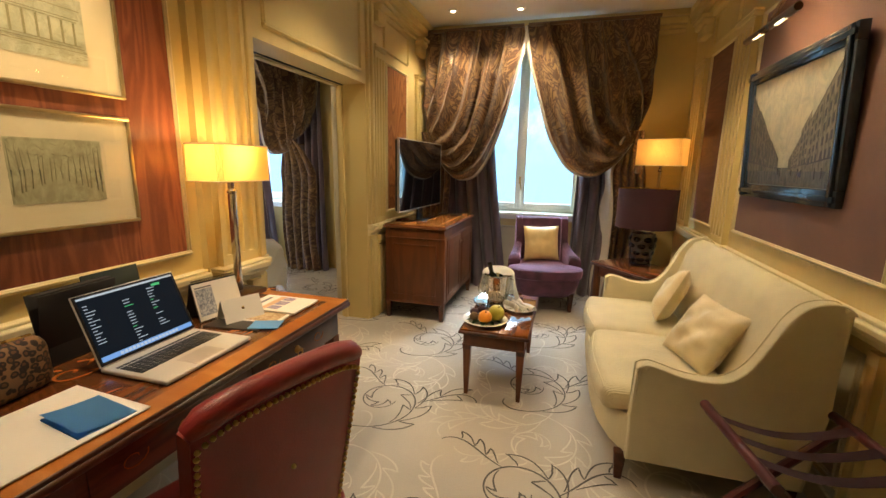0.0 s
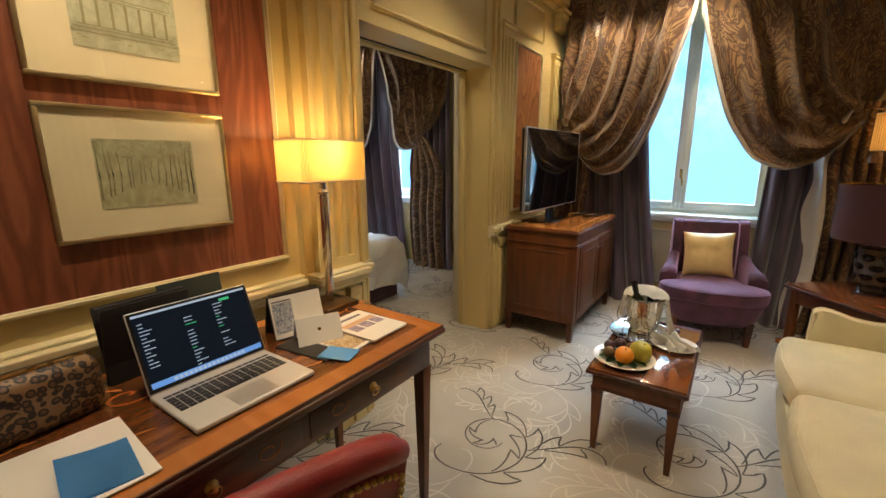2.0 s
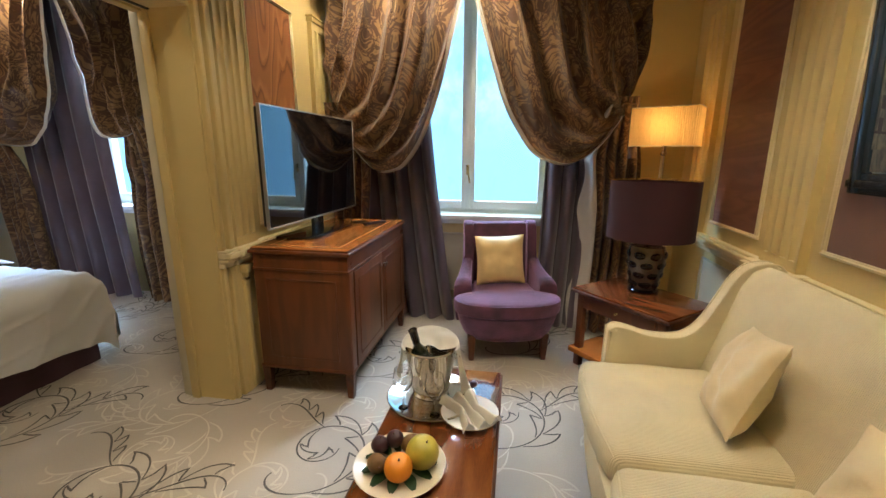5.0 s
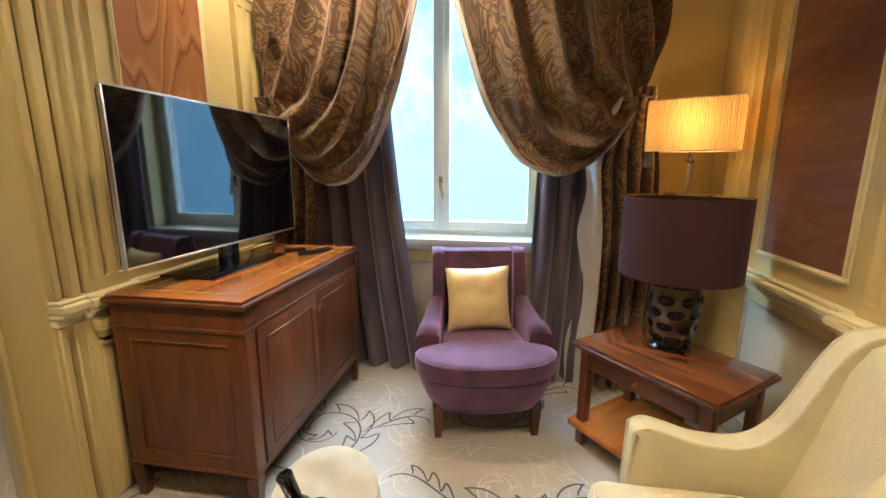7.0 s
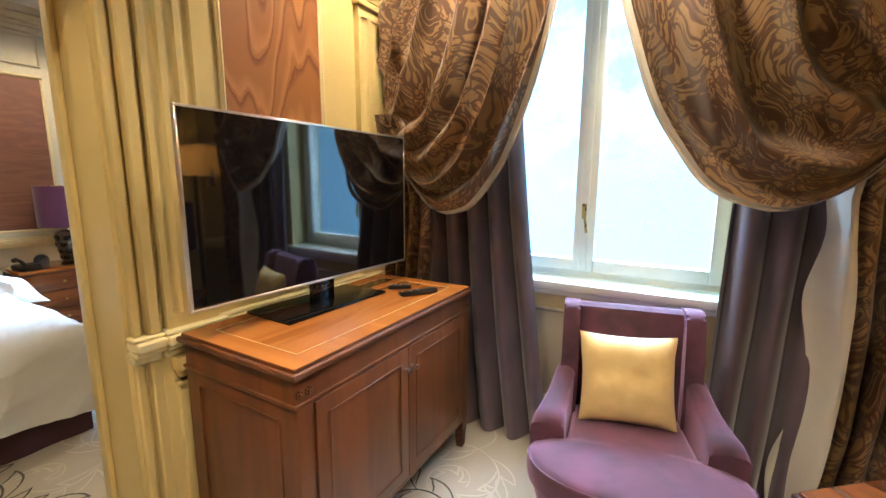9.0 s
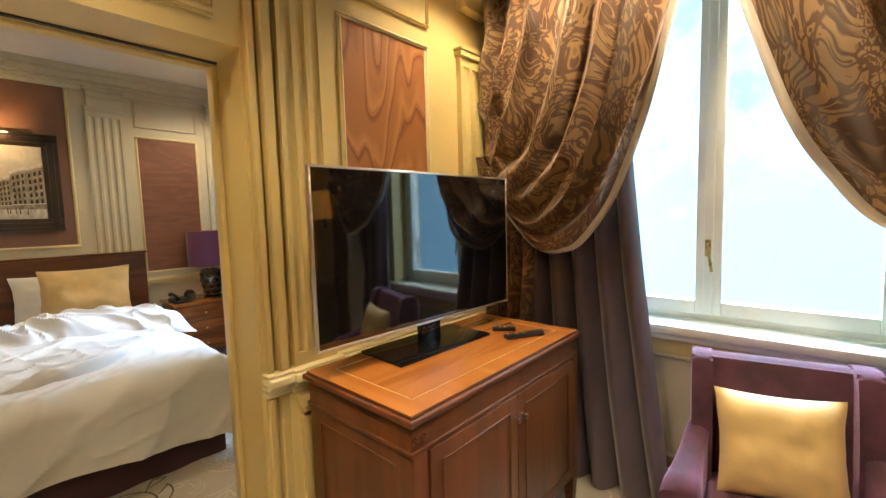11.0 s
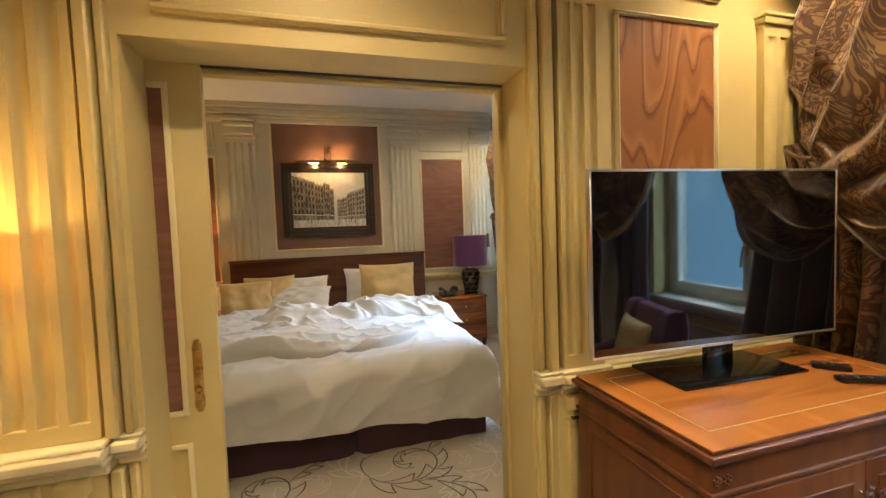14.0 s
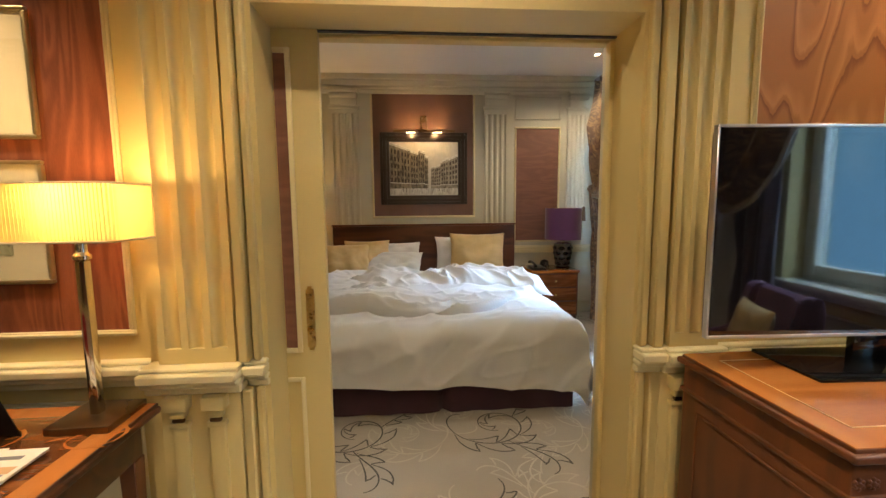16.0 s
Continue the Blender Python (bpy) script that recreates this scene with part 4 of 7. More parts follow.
# sofa along the right wall
SY0, SY1 = 5.14, 6.745
sofa = thing("sofa", "cream woven two-seat sofa with sloping wing arms against panelled wall", "sofa")
arm = smooth_line([(0.385, 0.565), (0.42, 0.583), (0.48, 0.572), (0.55, 0.552), (0.64, 0.545), (0.72, 0.562), (0.785, 0.625), (0.84, 0.735), (0.88, 0.825), (0.925, 0.885), (0.98, 0.91), (1.04, 0.91), (1.075, 0.88)])
outline = arm + [(1.06, 0.5), (1.03, 0.13), (0.375, 0.13), (0.378, 0.35)]
part("arm", slab(outline, SY0, SY0 + 0.075, 0.022), SOFA, sofa)
part("arm", slab(outline, SY1 - 0.075, SY1, 0.022), SOFA, sofa)
for ob, faces in zip([o for o in sofa.children if o.name.startswith("arm")], ((SY0 + 0.006, SY0 + 0.069), (SY1 - 0.069, SY1 - 0.006))):
    for yy in faces:
        part("piping", tube([(0.380, yy, 0.15), (0.380, yy, 0.35)] + [(x, yy, z) for x, z in arm], 0.005, 6), SOFA, ob, "corded seam of the arm")
back = [(0.78, 0.36), (0.85, 0.60), (0.905, 0.81), (0.945, 0.88), (1.0, 0.905), (1.05, 0.89), (1.06, 0.5), (1.04, 0.15), (0.80, 0.15)]
part("backrest", slab(back, SY0 + 0.07, SY1 - 0.07, 0.006), SOFA, sofa)
apron = bm_new()
sec = []
for k in range(13):
    f = k / 12
    yy = SY0 + 0.02 + f * (SY1 - SY0 - 0.04)
    xf = 0.40 - 0.15 * (1 - (2 * f - 1) ** 4)
    sec.append([(xf, yy, 0.13), (xf - 0.012, yy, 0.22), (xf, yy, 0.31), (0.95, yy, 0.31), (0.95, yy, 0.13)])
part("seat_base", loft(sec), SOFA, sofa)
ym = 5.97
part("seat_cushion", seat_cushion(0.265, 0.86, SY0 + 0.08, ym, 0.30, 0.425), SOFA, sofa)
part("seat_cushion", seat_cushion(0.265, 0.86, ym + 0.005, SY1 - 0.08, 0.30, 0.425), SOFA, sofa)
for cu, (ya, yb) in zip([o for o in sofa.children if o.name.startswith("seat_cushion")], ((SY0 + 0.08, ym), (ym + 0.005, SY1 - 0.08))):
    line = []
    for k in range(41):
        f = k / 40
        fy = 0.04 + 0.92 * f
        line.append((0.265 + 0.018 - 0.04 * (1 - (2 * fy - 1) ** 2), ya + fy * (yb - ya), 0.418 - 0.012 * abs(2 * f - 1) ** 6))
    part("piping", tube(line, 0.0045, 6), SOFA, cu, "corded front seam")
for x, y in ((0.36, SY0 + 0.06), (0.36, SY1 - 0.06), (1.0, SY0 + 0.05), (1.0, SY1 - 0.05)):
    part("leg", taper_leg(x, y, 0.032, 0.05, 0, 0.135), MAHOGANY_DARK, sofa, "dark tapered wooden leg")
pl = part("pillow", cushion(0.35, 0.37, 0.13, crumple=0.012, seed=2), SILK)
tagged(pl, "cream silk scatter pillow leaning on the sofa back", "pillow", "sofa pillows")
pl.matrix_world = pose(0.735, 6.24, 0.60, -24, -12, -101)
pl = part("pillow", cushion(0.36, 0.35, 0.14, crumple=0.012, seed=6), SILK)
tagged(pl, "creased cream silk scatter pillow lying against the sofa back", "pillow", "sofa pillows")
pl.matrix_world = pose(0.75, 5.60, 0.59, -32, 2, -72)

# purple armchair by the window
arm_chair = thing("armchair", "purple velvet armchair with low splayed arms by the window", "armchair", pose(-0.092, 7.43, 0, 0, 0, 11.5))
CUT = frame_of((0, 0, 0), (0, 1, 0), (1, 0, 0))
bow = []
for k in range(21):                                       # bowed front, wider than the arms
    a = math.pi * k / 20
    bow.append((-0.362 * math.copysign(abs(math.cos(a)) ** 0.8, math.cos(a)), 0.045 - 0.205 * math.sin(a) ** 0.9))
rings = []
for z, f, back in ((0.16, 0.72, 0.46), (0.165, 0.76, 0.48), (0.20, 0.83, 0.50), (0.27, 0.91, 0.51), (0.335, 0.95, 0.52)):
    rings.append([(x * f, 0.045 + (y - 0.045) * f, z) for x, y in bow] + [(0.285 * f, back, z), (-0.285 * f, back, z)])
part("seat_base", loft(rings), PURPLE, arm_chair)
behind = [(0.352, 0.075), (0.315, 0.10), (0.26, 0.115), (0.225, 0.15), (0.205, 0.43), (-0.205, 0.43), (-0.225, 0.15), (-0.26, 0.115), (-0.315, 0.10), (-0.352, 0.075)]
plan = bow + behind
rings = []
for z, f in ((0.334, 0.90), (0.332, 0.96), (0.340, 0.99), (0.38, 1.005), (0.412, 0.995), (0.424, 0.97), (0.432, 0.90), (0.440, 0.75), (0.446, 0.50), (0.448, 0.22)):
    rings.append([(x * f, 0.11 + (y - 0.11) * f, z + 0.003 * noise.noise(Vector((x * 6, y * 6, z)))) for x, y in plan])
cu = part("seat_cushion", loft(rings), PURPLE, arm_chair, "lavender-lit velvet seat cushion with bowed front")
part("piping", tube([(x * 0.985, 0.11 + (y - 0.11) * 0.985, 0.418) for x, y in bow], 0.004, 6), PURPLE, cu)
prof = smooth_line([(0.385, 0.34), (0.405, 0.55), (0.44, 0.83), (0.455, 0.862), (0.49, 0.874), (0.525, 0.86)], 4) + [(0.535, 0.80), (0.525, 0.5), (0.50, 0.17), (0.42, 0.17)]
part("backrest", slab(prof, -0.198, 0.198, 0.006), PURPLE, arm_chair, "", True, CUT)
for s in (-1, 1):
    side = smooth_line([(0.335, 0.30), (0.345, 0.55), (0.375, 0.74), (0.40, 0.845), (0.42, 0.872), (0.47, 0.884), (0.525, 0.872)], 4) + [(0.54, 0.80), (0.53, 0.5), (0.50, 0.18), (0.36, 0.18)]
    part("wing", slab(side, s * 0.233 - 0.034, s * 0.233 + 0.034, 0.018), PURPLE, arm_chair, "", True, CUT)
    rings = []
    for k in range(15):                                   # low arm, swelling and splaying to a pad
        f = k / 14
        yc = 0.37 - 0.265 * f
        xc = s * (0.240 + 0.058 * f ** 0.8)
        hw = 0.038 + 0.024 * f ** 2
        top = 0.515 + 0.115 * (1 - f) ** 2.6 + (0.016 * math.sin(math.pi * f))
        top -= 0.03 * max(0, f - 0.9) / 0.1
        lo = 0.20 + 0.19 * max(0, f - 0.75) / 0.25
        r = 0.016
        ring = [(-hw, lo), (hw, lo), (hw, top - r), (hw - r * 0.4, top - r * 0.35), (hw - r, top), (0, top + 0.006), (-hw + r, top), (-hw + r * 0.4, top - r * 0.35), (-hw, top - r)]
        rings.append([(xc + dx, yc, z) for dx, z in ring])
    part("arm", loft(rings), PURPLE, arm_chair)
for x, y in ((-0.245, -0.035), (0.245, -0.035), (-0.20, 0.44), (0.20, 0.44)):
    part("leg", taper_leg(x, y, 0.034, 0.056, 0, 0.19), MAHOGANY_DARK, arm_chair, "dark tapered wooden leg")
pl = part("pillow", cushion(0.36, 0.36, 0.13, crumple=0.005, seed=3), plain("straw_silk", (0.74, 0.55, 0.24), 0.5, vary=0.12, scale=9, grain=300, relief=0.25, sheen=0.3))
tagged(pl, "square cream silk pillow on the armchair", "pillow")
pl.matrix_world = pose(-0.165, 7.725, 0.618, -12, -2, 12)

# oxblood desk chair, its back to the camera
DC = frame_of((-0.575, 4.085, 0), (0.30, 0.954, 0), (-0.954, 0.30, 0))
desk_chair = thing("desk_chair", "oxblood leather desk chair with brass nailheads at the desk", "chair")


def chair_back(w, z0, z1, d0, d1):
    secs = []
    for k in range(11):
        f = k / 10
        z = z0 + (z1 - z0) * f
        lean = -0.09 * f + 0.02
        hw = w / 2 * (0.93 + 0.07 * f)
        ring = []
        for i in range(13):
            u = 2 * i / 12 - 1
            crown = 0.016 * (1 - u * u) * (f ** 6)
            ring.append((u * hw, lean - d1 - 0.015 * (1 - u * u), z + crown - 0.025 * abs(u) ** 6 * f))
        for i in range(13):
            u = 1 - 2 * i / 12
            crown = 0.016 * (1 - u * u) * (f ** 6)
            ring.append((u * hw, lean + d0 - 0.015 * (1 - u * u), z + crown - 0.025 * abs(u) ** 6 * f))
        secs.append(ring)
    return loft(secs)


part("backrest", chair_back(0.41, 0.40, 0.925, 0.03, 0.02), LEATHER, desk_chair, "", True, DC)
rb = bm_new()
pts = [((2 * i / 14 - 1) * 0.205, -0.075 - 0.015 * (1 - (2 * i / 14 - 1) ** 2), 0.93 + 0.016 * (1 - (2 * i / 14 - 1) ** 2) - 0.02 * abs(2 * i / 14 - 1) ** 6) for i in range(15)]
tube(pts, [0.028 if 0 < i < 14 else 0.018 for i in range(15)], 12, rb)
part("top_roll", rb, LEATHER, desk_chair, "padded top roll", True, DC)
nb = bm_new()
bmesh.ops.create_uvsphere(nb, u_segments=8, v_segments=5, radius=0.006)
nail_mesh = bpy.data.meshes.new("nailhead")
nb.to_mesh(nail_mesh)
nb.free()
nail_mesh.materials.append(BRASS)
nail_mesh.shade_smooth()
spots = [(u * 0.195, -0.091 - 0.015 * (1 - u * u), 0.895 + 0.016 * (1 - u * u) - 0.018 * abs(u) ** 6) for u in [2 * i / 29 - 1 for i in range(30)]]
spots += [(s * 0.197 * (0.93 + 0.07 * f), 0.018 - 0.0855 * f - 0.024, 0.42 + 0.46 * f) for s in (-1, 1) for f in [i / 26 for i in range(26)]]
spots.append((0.0, -0.085, 0.72))
for q in spots:
    nl = new("nailhead", nail_mesh)
    nl.parent = desk_chair
    nl.location = DC @ Vector(q)
part("seat", bx(-0.23, 0.23, -0.01, 0.44, 0.36, 0.47, 0.035, 4), LEATHER, desk_chair, "", True, DC)
part("seat_frame", bx(-0.215, 0.215, 0.0, 0.42, 0.31, 0.365, 0.008), MAHOGANY, desk_chair, "", True, DC)
for x, y in ((-0.19, 0.02), (0.19, 0.02), (-0.19, 0.39), (0.19, 0.39)):
    part("leg", taper_leg(x, y, 0.028, 0.042, 0, 0.315), MAHOGANY, desk_chair, "", True, DC)

# folding luggage rack beside the sofa
RACKWOOD = plain("dark_red_lacquer", (0.075, 0.012, 0.014), 0.3, vary=0.2, relief=0.05, coat=0.3)
rack = thing("luggage_rack", "red-brown wooden folding luggage rack with straps", "luggage rack", pose(0.86, 4.86, 0, 0, 0, 8))
for y in (-0.17, 0.17):
    for s in (-1, 1):
        lb = tube([(s * 0.24, y + s * 0.012, 0.02), (-s * 0.22, y + s * 0.012, 0.50)], 0.017, 8)
        part("leg", lb, RACKWOOD, rack)
for x in (-0.22, 0.22):
    part("rail", tube([(x, -0.22, 0.505), (x, 0.22, 0.505)], 0.018, 10), RACKWOOD, rack)
    part("stretcher", tube([(x * 0.9, -0.2, 0.07), (x * 0.9, 0.2, 0.07)], 0.012, 8), RACKWOOD, rack)
for y in (-0.11, 0.0, 0.11):
    part("strap", sheet(lambda u, v, y=y: Vector((-0.23 + 0.46 * u, y - 0.022 + 0.044 * v, 0.522 - 0.05 * math.sin(math.pi * u))), 16, 2, 0.004), VALANCE, rack, "dark woven strap")


# ---- lamps ----
def rounded_rect(w, d, r, n=120):
    """Points evenly along a rounded rectangle."""
    per = 2 * (w - 2 * r) + 2 * (d - 2 * r) + 2 * math.pi * r
    out = []
    for k in range(n):
        q = per * k / n
        for seg in range(4):
            L = (w if seg % 2 == 0 else d) - 2 * r
            c = ((w / 2 - r, -d / 2 + r), (w / 2 - r, d / 2 - r), (-w / 2 + r, d / 2 - r), (-w / 2 + r, -d / 2 + r))[seg]
            e = ((1, 0), (0, 1), (-1, 0), (0, -1))[seg]
            nrm = (e[1], -e[0])
            if q < L:
                s = (c[0] - e[0] * L, c[1] - e[1] * L)
                out.append((s[0] + e[0] * q + nrm[0] * r, s[1] + e[1] * q + nrm[1] * r, nrm))
                break
            q -= L
            arc = math.pi / 2 * r
            if q < arc:
                a = q / r
                nn = (nrm[0] * math.cos(a) + e[0] * math.sin(a), nrm[1] * math.cos(a) + e[1] * math.sin(a))
                out.append((c[0] + nn[0] * r, c[1] + nn[1] * r, nn))
                break
            q -= arc
    return out


def pleated_shade(parent, w, d, z0, z1, r):
    pts = rounded_rect(w, d, r, 200)
    b = bm_new()
    rings = []
    for z in (z0, z0 + 0.008, z1 - 0.008, z1):
        rings.append([b.verts.new((x + n[0] * (0.0022 if k % 2 else -0.0018), y + n[1] * (0.0022 if k % 2 else -0.0018), z)) for k, (x, y, n) in enumerate(pts)])
    for a, c in zip(rings, rings[1:]):
        for k in range(len(pts)):
            b.faces.new((a[k], a[(k + 1) % len(pts)], c[(k + 1) % len(pts)], c[k]))
    sh = part("shade", b, SHADE, parent, "pleated cream silk shade, lit", False)
    for z in (z0, z1):
        rb = tube([(x + n[0] * 0.002, y + n[1] * 0.002, z) for x, y, n in pts[::4]] + [(pts[0][0], pts[0][1], z)], 0.0035, 6)
        part("binding", rb, SILK, sh)
    return sh


BULB = glowing("lamp_bulb", (1.0, 0.75, 0.38), 8.0)


def pleated_lamp(name, m, z0, z1, zb, w, d, watts, label, category, base=0.075):
    t = thing(name, label, category, m)
    pleated_shade(t, w, d, z0, z1, 0.03)
    part("base", bx(-base, base, -base, base, zb, zb + 0.022, 0.004), BRONZE, t, "dark square metal base")
    st = bx(-0.013, 0.013, -0.013, 0.013, zb + 0.022, z0 - 0.06, 0.003)
    part("stem", st, CHROME, t, "square polished metal stem")
    nk = lathe([(0.013, z0 - 0.06), (0.022, z0 - 0.055), (0.022, z0 - 0.045), (0.014, z0 - 0.035), (0.014, z0 + 0.02), (0.02, z0 + 0.025), (0.0, z0 + 0.03)], 16)
    part("collar", nk, CHROME, t)
    part("bulb", lathe([(0.0, z0 + 0.03), (0.014, z0 + 0.035), (0.024, z0 + 0.06), (0.02, z0 + 0.085), (0.0, z0 + 0.098)], 14), BULB, t, "glowing bulb")
    sp = tube([(-w / 2 + 0.01, 0, z0 + 0.012), (w / 2 - 0.01, 0, z0 + 0.012)], 0.002, 6)
    part("spider", sp, CHROME, t)
    pl = point_lamp("lamp_light", m @ Vector((0, 0, z0 + 0.13)), watts, (1.0, 0.58, 0.19), 0.03)
    return t


pleated_lamp("table_lamp", pose(-1.40, 4.905, 0, 0, 0, 90), 1.300, 1.453, 0.77, 0.305, 0.19, 5.8, "tall table lamp with lit pleated shade on the desk", "table lamp", 0.085)
pleated_lamp("floor_lamp", pose(0.885, 7.80, 0, 0, 0, -28), 1.425, 1.665, 0.0, 0.40, 0.24, 2.2, "floor lamp with lit pleated shade in the corner", "floor lamp", 0.12)


def boulder_lamp(m, shade, label, tall=1.0, r0=0.26, r1=0.26, oval=1.0):
    """A lamp with a glass body set with dark oval lenses, and a drum shade."""
    t = thing("table_lamp", label, "table lamp", m)
    part("base", lathe([(0.0, 0.0), (0.085, 0.0), (0.09, 0.012), (0.08, 0.02), (0.0, 0.02)], 24), GLOSSBLACK, t)
    body = lathe([(0.0, 0.02), (0.07, 0.02), (0.085, 0.06), (0.105, 0.16), (0.11, 0.24), (0.10, 0.29), (0.05, 0.305), (0.0, 0.305)], 28)
    part("body", body, LENSBODY, t, "smoky glass body")
    k = 0
    for ring, (z, r) in enumerate(((0.06, 0.078), (0.12, 0.09), (0.18, 0.10), (0.24, 0.104))):
        for i in range(7):
            a = 2 * math.pi * (i + 0.5 * (ring % 2)) / 7
            lb = bm_new()
            bmesh.ops.create_uvsphere(lb, u_segments=12, v_segments=8, radius=1.0)
            for v in lb.verts:
                v.co = Vector((v.co.x * 0.013, v.co.y * 0.036, v.co.z * 0.024))
            part("lens", lb, GLOSSBLACK, t, "", True, Matrix.Translation((r * math.cos(a), r * math.sin(a), z)) @ Matrix.Rotation(a, 4, "Z"))
    part("neck", lathe([(0.02, 0.305), (0.02, 0.36), (0.012, 0.36), (0.012, 0.40)], 16), CHROME, t)
    h = 0.40 * tall
    z0 = 0.342
    sb = lathe([(r0 - 0.004, z0), (r0, z0), (r1, z0 + h), (r1 - 0.004, z0 + h), (r0 - 0.004, z0)], 56, None, 0, 0, 1.0, oval)
    part("shade", sb, shade, t, "drum shade of dark silk, unlit")
    part("shade_ring", lathe([(r1 - 0.006, z0 + h - 0.01), (r1 - 0.004, z0 + h - 0.01), (r1 - 0.004, z0 + h), (r1 - 0.006, z0 + h - 0.01)], 56, None, 0, 0, 1.0, oval), BRASS, t)
    return t


LENSBODY = plain("smoky_glass", (0.16, 0.13, 0.10), 0.08, 0.6, vary=0.3, scale=18, relief=0)
boulder_lamp(pose(0.742, 7.43, 0.535), DARKSHADE, "table lamp with dark aubergine drum shade and black glass base", 0.86, 0.246, 0.246)
boulder_lamp(pose(-4.98, 7.62, 0.62), PURPLESHADE, "bedside lamp with violet drum shade and black glass base", 0.92, 0.21, 0.21)


def picture_light(m, w, watts, label, drop=0.021):
    t = thing("picture_light", label, "picture light", m)
    part("tube_shade", tube([(-w / 2, -0.20, 0), (w / 2, -0.20, 0)], 0.018, 14), BRONZE, t)
    part("rose", lathe([(0.0, 0), (0.045, 0), (0.042, 0.014), (0.0, 0.018)], 18), BRONZE, t, "", True, pose(0, 0, 0.17, 90, 0, 0))
    for s in (-1, 1):
        part("arm", tube([(s * 0.02, -0.01, 0.17), (s * 0.025, -0.08, 0.19), (s * 0.03, -0.16, 0.11), (s * 0.035, -0.20, 0.012)], 0.006, 8), BRONZE, t)
    for s in (-1, 1):
        part("bulb", bx(s * w * 0.22 - 0.05, s * w * 0.22 + 0.05, -0.208, -0.192, -drop, -drop + 0.006, 0.002), BULB, t, "glowing strip bulb")
        sp = spot_lamp("picture_light_beam", m @ Vector((s * w * 0.22, -0.19, -0.03)), m @ Vector((s * w * 0.22, 0.02, -0.22)), watts, 130, (1.0, 0.60, 0.25), 0.02)
        sp = spot_lamp("picture_light_beam", m @ Vector((s * w * 0.22, -0.15, 0.02)), m @ Vector((s * w * 0.22, 0.06, 0.12)), watts * 1.1, 140, (1.0, 0.55, 0.2), 0.02)
    return t


# ---- pictures ----
def framed(name, m, w, h, fw, fd, frame_mat, mat_w, art, label, passe=None, glazed=True, tilt=0.0, frame_label=""):
    """A framed picture on a wall: local x along the wall, -y into the room, z up."""
    m = m @ Matrix.Rotation(radians(tilt), 4, "X")
    t = thing(name, label, "picture", m)
    for a, b, c, d in ((-w / 2, w / 2, -h / 2, -h / 2 + fw), (-w / 2, w / 2, h / 2 - fw, h / 2), (-w / 2, -w / 2 + fw, -h / 2 + fw, h / 2 - fw), (w / 2 - fw, w / 2, -h / 2 + fw, h / 2 - fw)):
        fb = bx(a, b, -fd, 0, c, d, 0.004)
        if fw > 0.03:
            i = fw * 0.3
            if b - a > d - c:
                box(fb, a + 0.004, b - 0.004, -fd - 0.012, -fd + 0.004, c + i, d - i, 0.005)
            else:
                box(fb, a + i, b - i, -fd - 0.012, -fd + 0.004, c - fw + 0.004 + i * 0, d + fw - 0.004, 0.005)
        part("frame_rail", fb, frame_mat, t, frame_label)
    iw, ih = w / 2 - fw, h / 2 - fw
    if passe:
        part("mount", bx(-iw, iw, -fd * 0.45, -fd * 0.3, -ih, ih), passe, t, "wide cream mount")
    part("print", bx(-iw + mat_w[0], iw - mat_w[0], -fd * 0.45 - 0.002, -fd * 0.4, -ih + mat_w[1], ih - mat_w[1]), art, t)
    if glazed:
        g = part("glazing", bx(-iw, iw, -fd * 0.62, -fd * 0.62 + 0.002, -ih, ih), GLASS, t)
        g.visible_shadow = False
    return t


PENCIL = plain("brown_pencil", (0.27, 0.24, 0.12), 0.7, relief=0)
MOUNT = plain("cream_mount", (0.64, 0.54, 0.32), 0.7, vary=0.03, relief=0.05)
ART_TREES = drawing("tree_drawing", (0.46, 0.43, 0.24), (0.33, 0.30, 0.16), 9.0, "town")
ART_ARCADE = drawing("arcade_drawing", (0.50, 0.48, 0.31), (0.38, 0.36, 0.22), 7.0, "arcade")
TO_LEFT = lambda y, z, x=LX: pose(x, y, z, 0, 0, 90)       # picture hung on the left wall, facing +x
TO_RIGHT = lambda y, z, x=RX: pose(x, y, z, 0, 0, -90)
p1_ = framed("framed_drawing", TO_LEFT(4.386, 1.34, LX - NICHE + 0.006), 0.518, 0.402, 0.013, 0.018, FRAMEGOLD, (0.106, 0.082), ART_TREES, "faint tree drawing with cream mount in thin gold frame", MOUNT)
p2_ = framed("framed_drawing", TO_LEFT(4.386, 1.809, LX - NICHE + 0.006), 0.518, 0.402, 0.013, 0.018, FRAMEGOLD, (0.106, 0.082), ART_ARCADE, "faint arcade drawing with cream mount in thin gold frame", MOUNT)




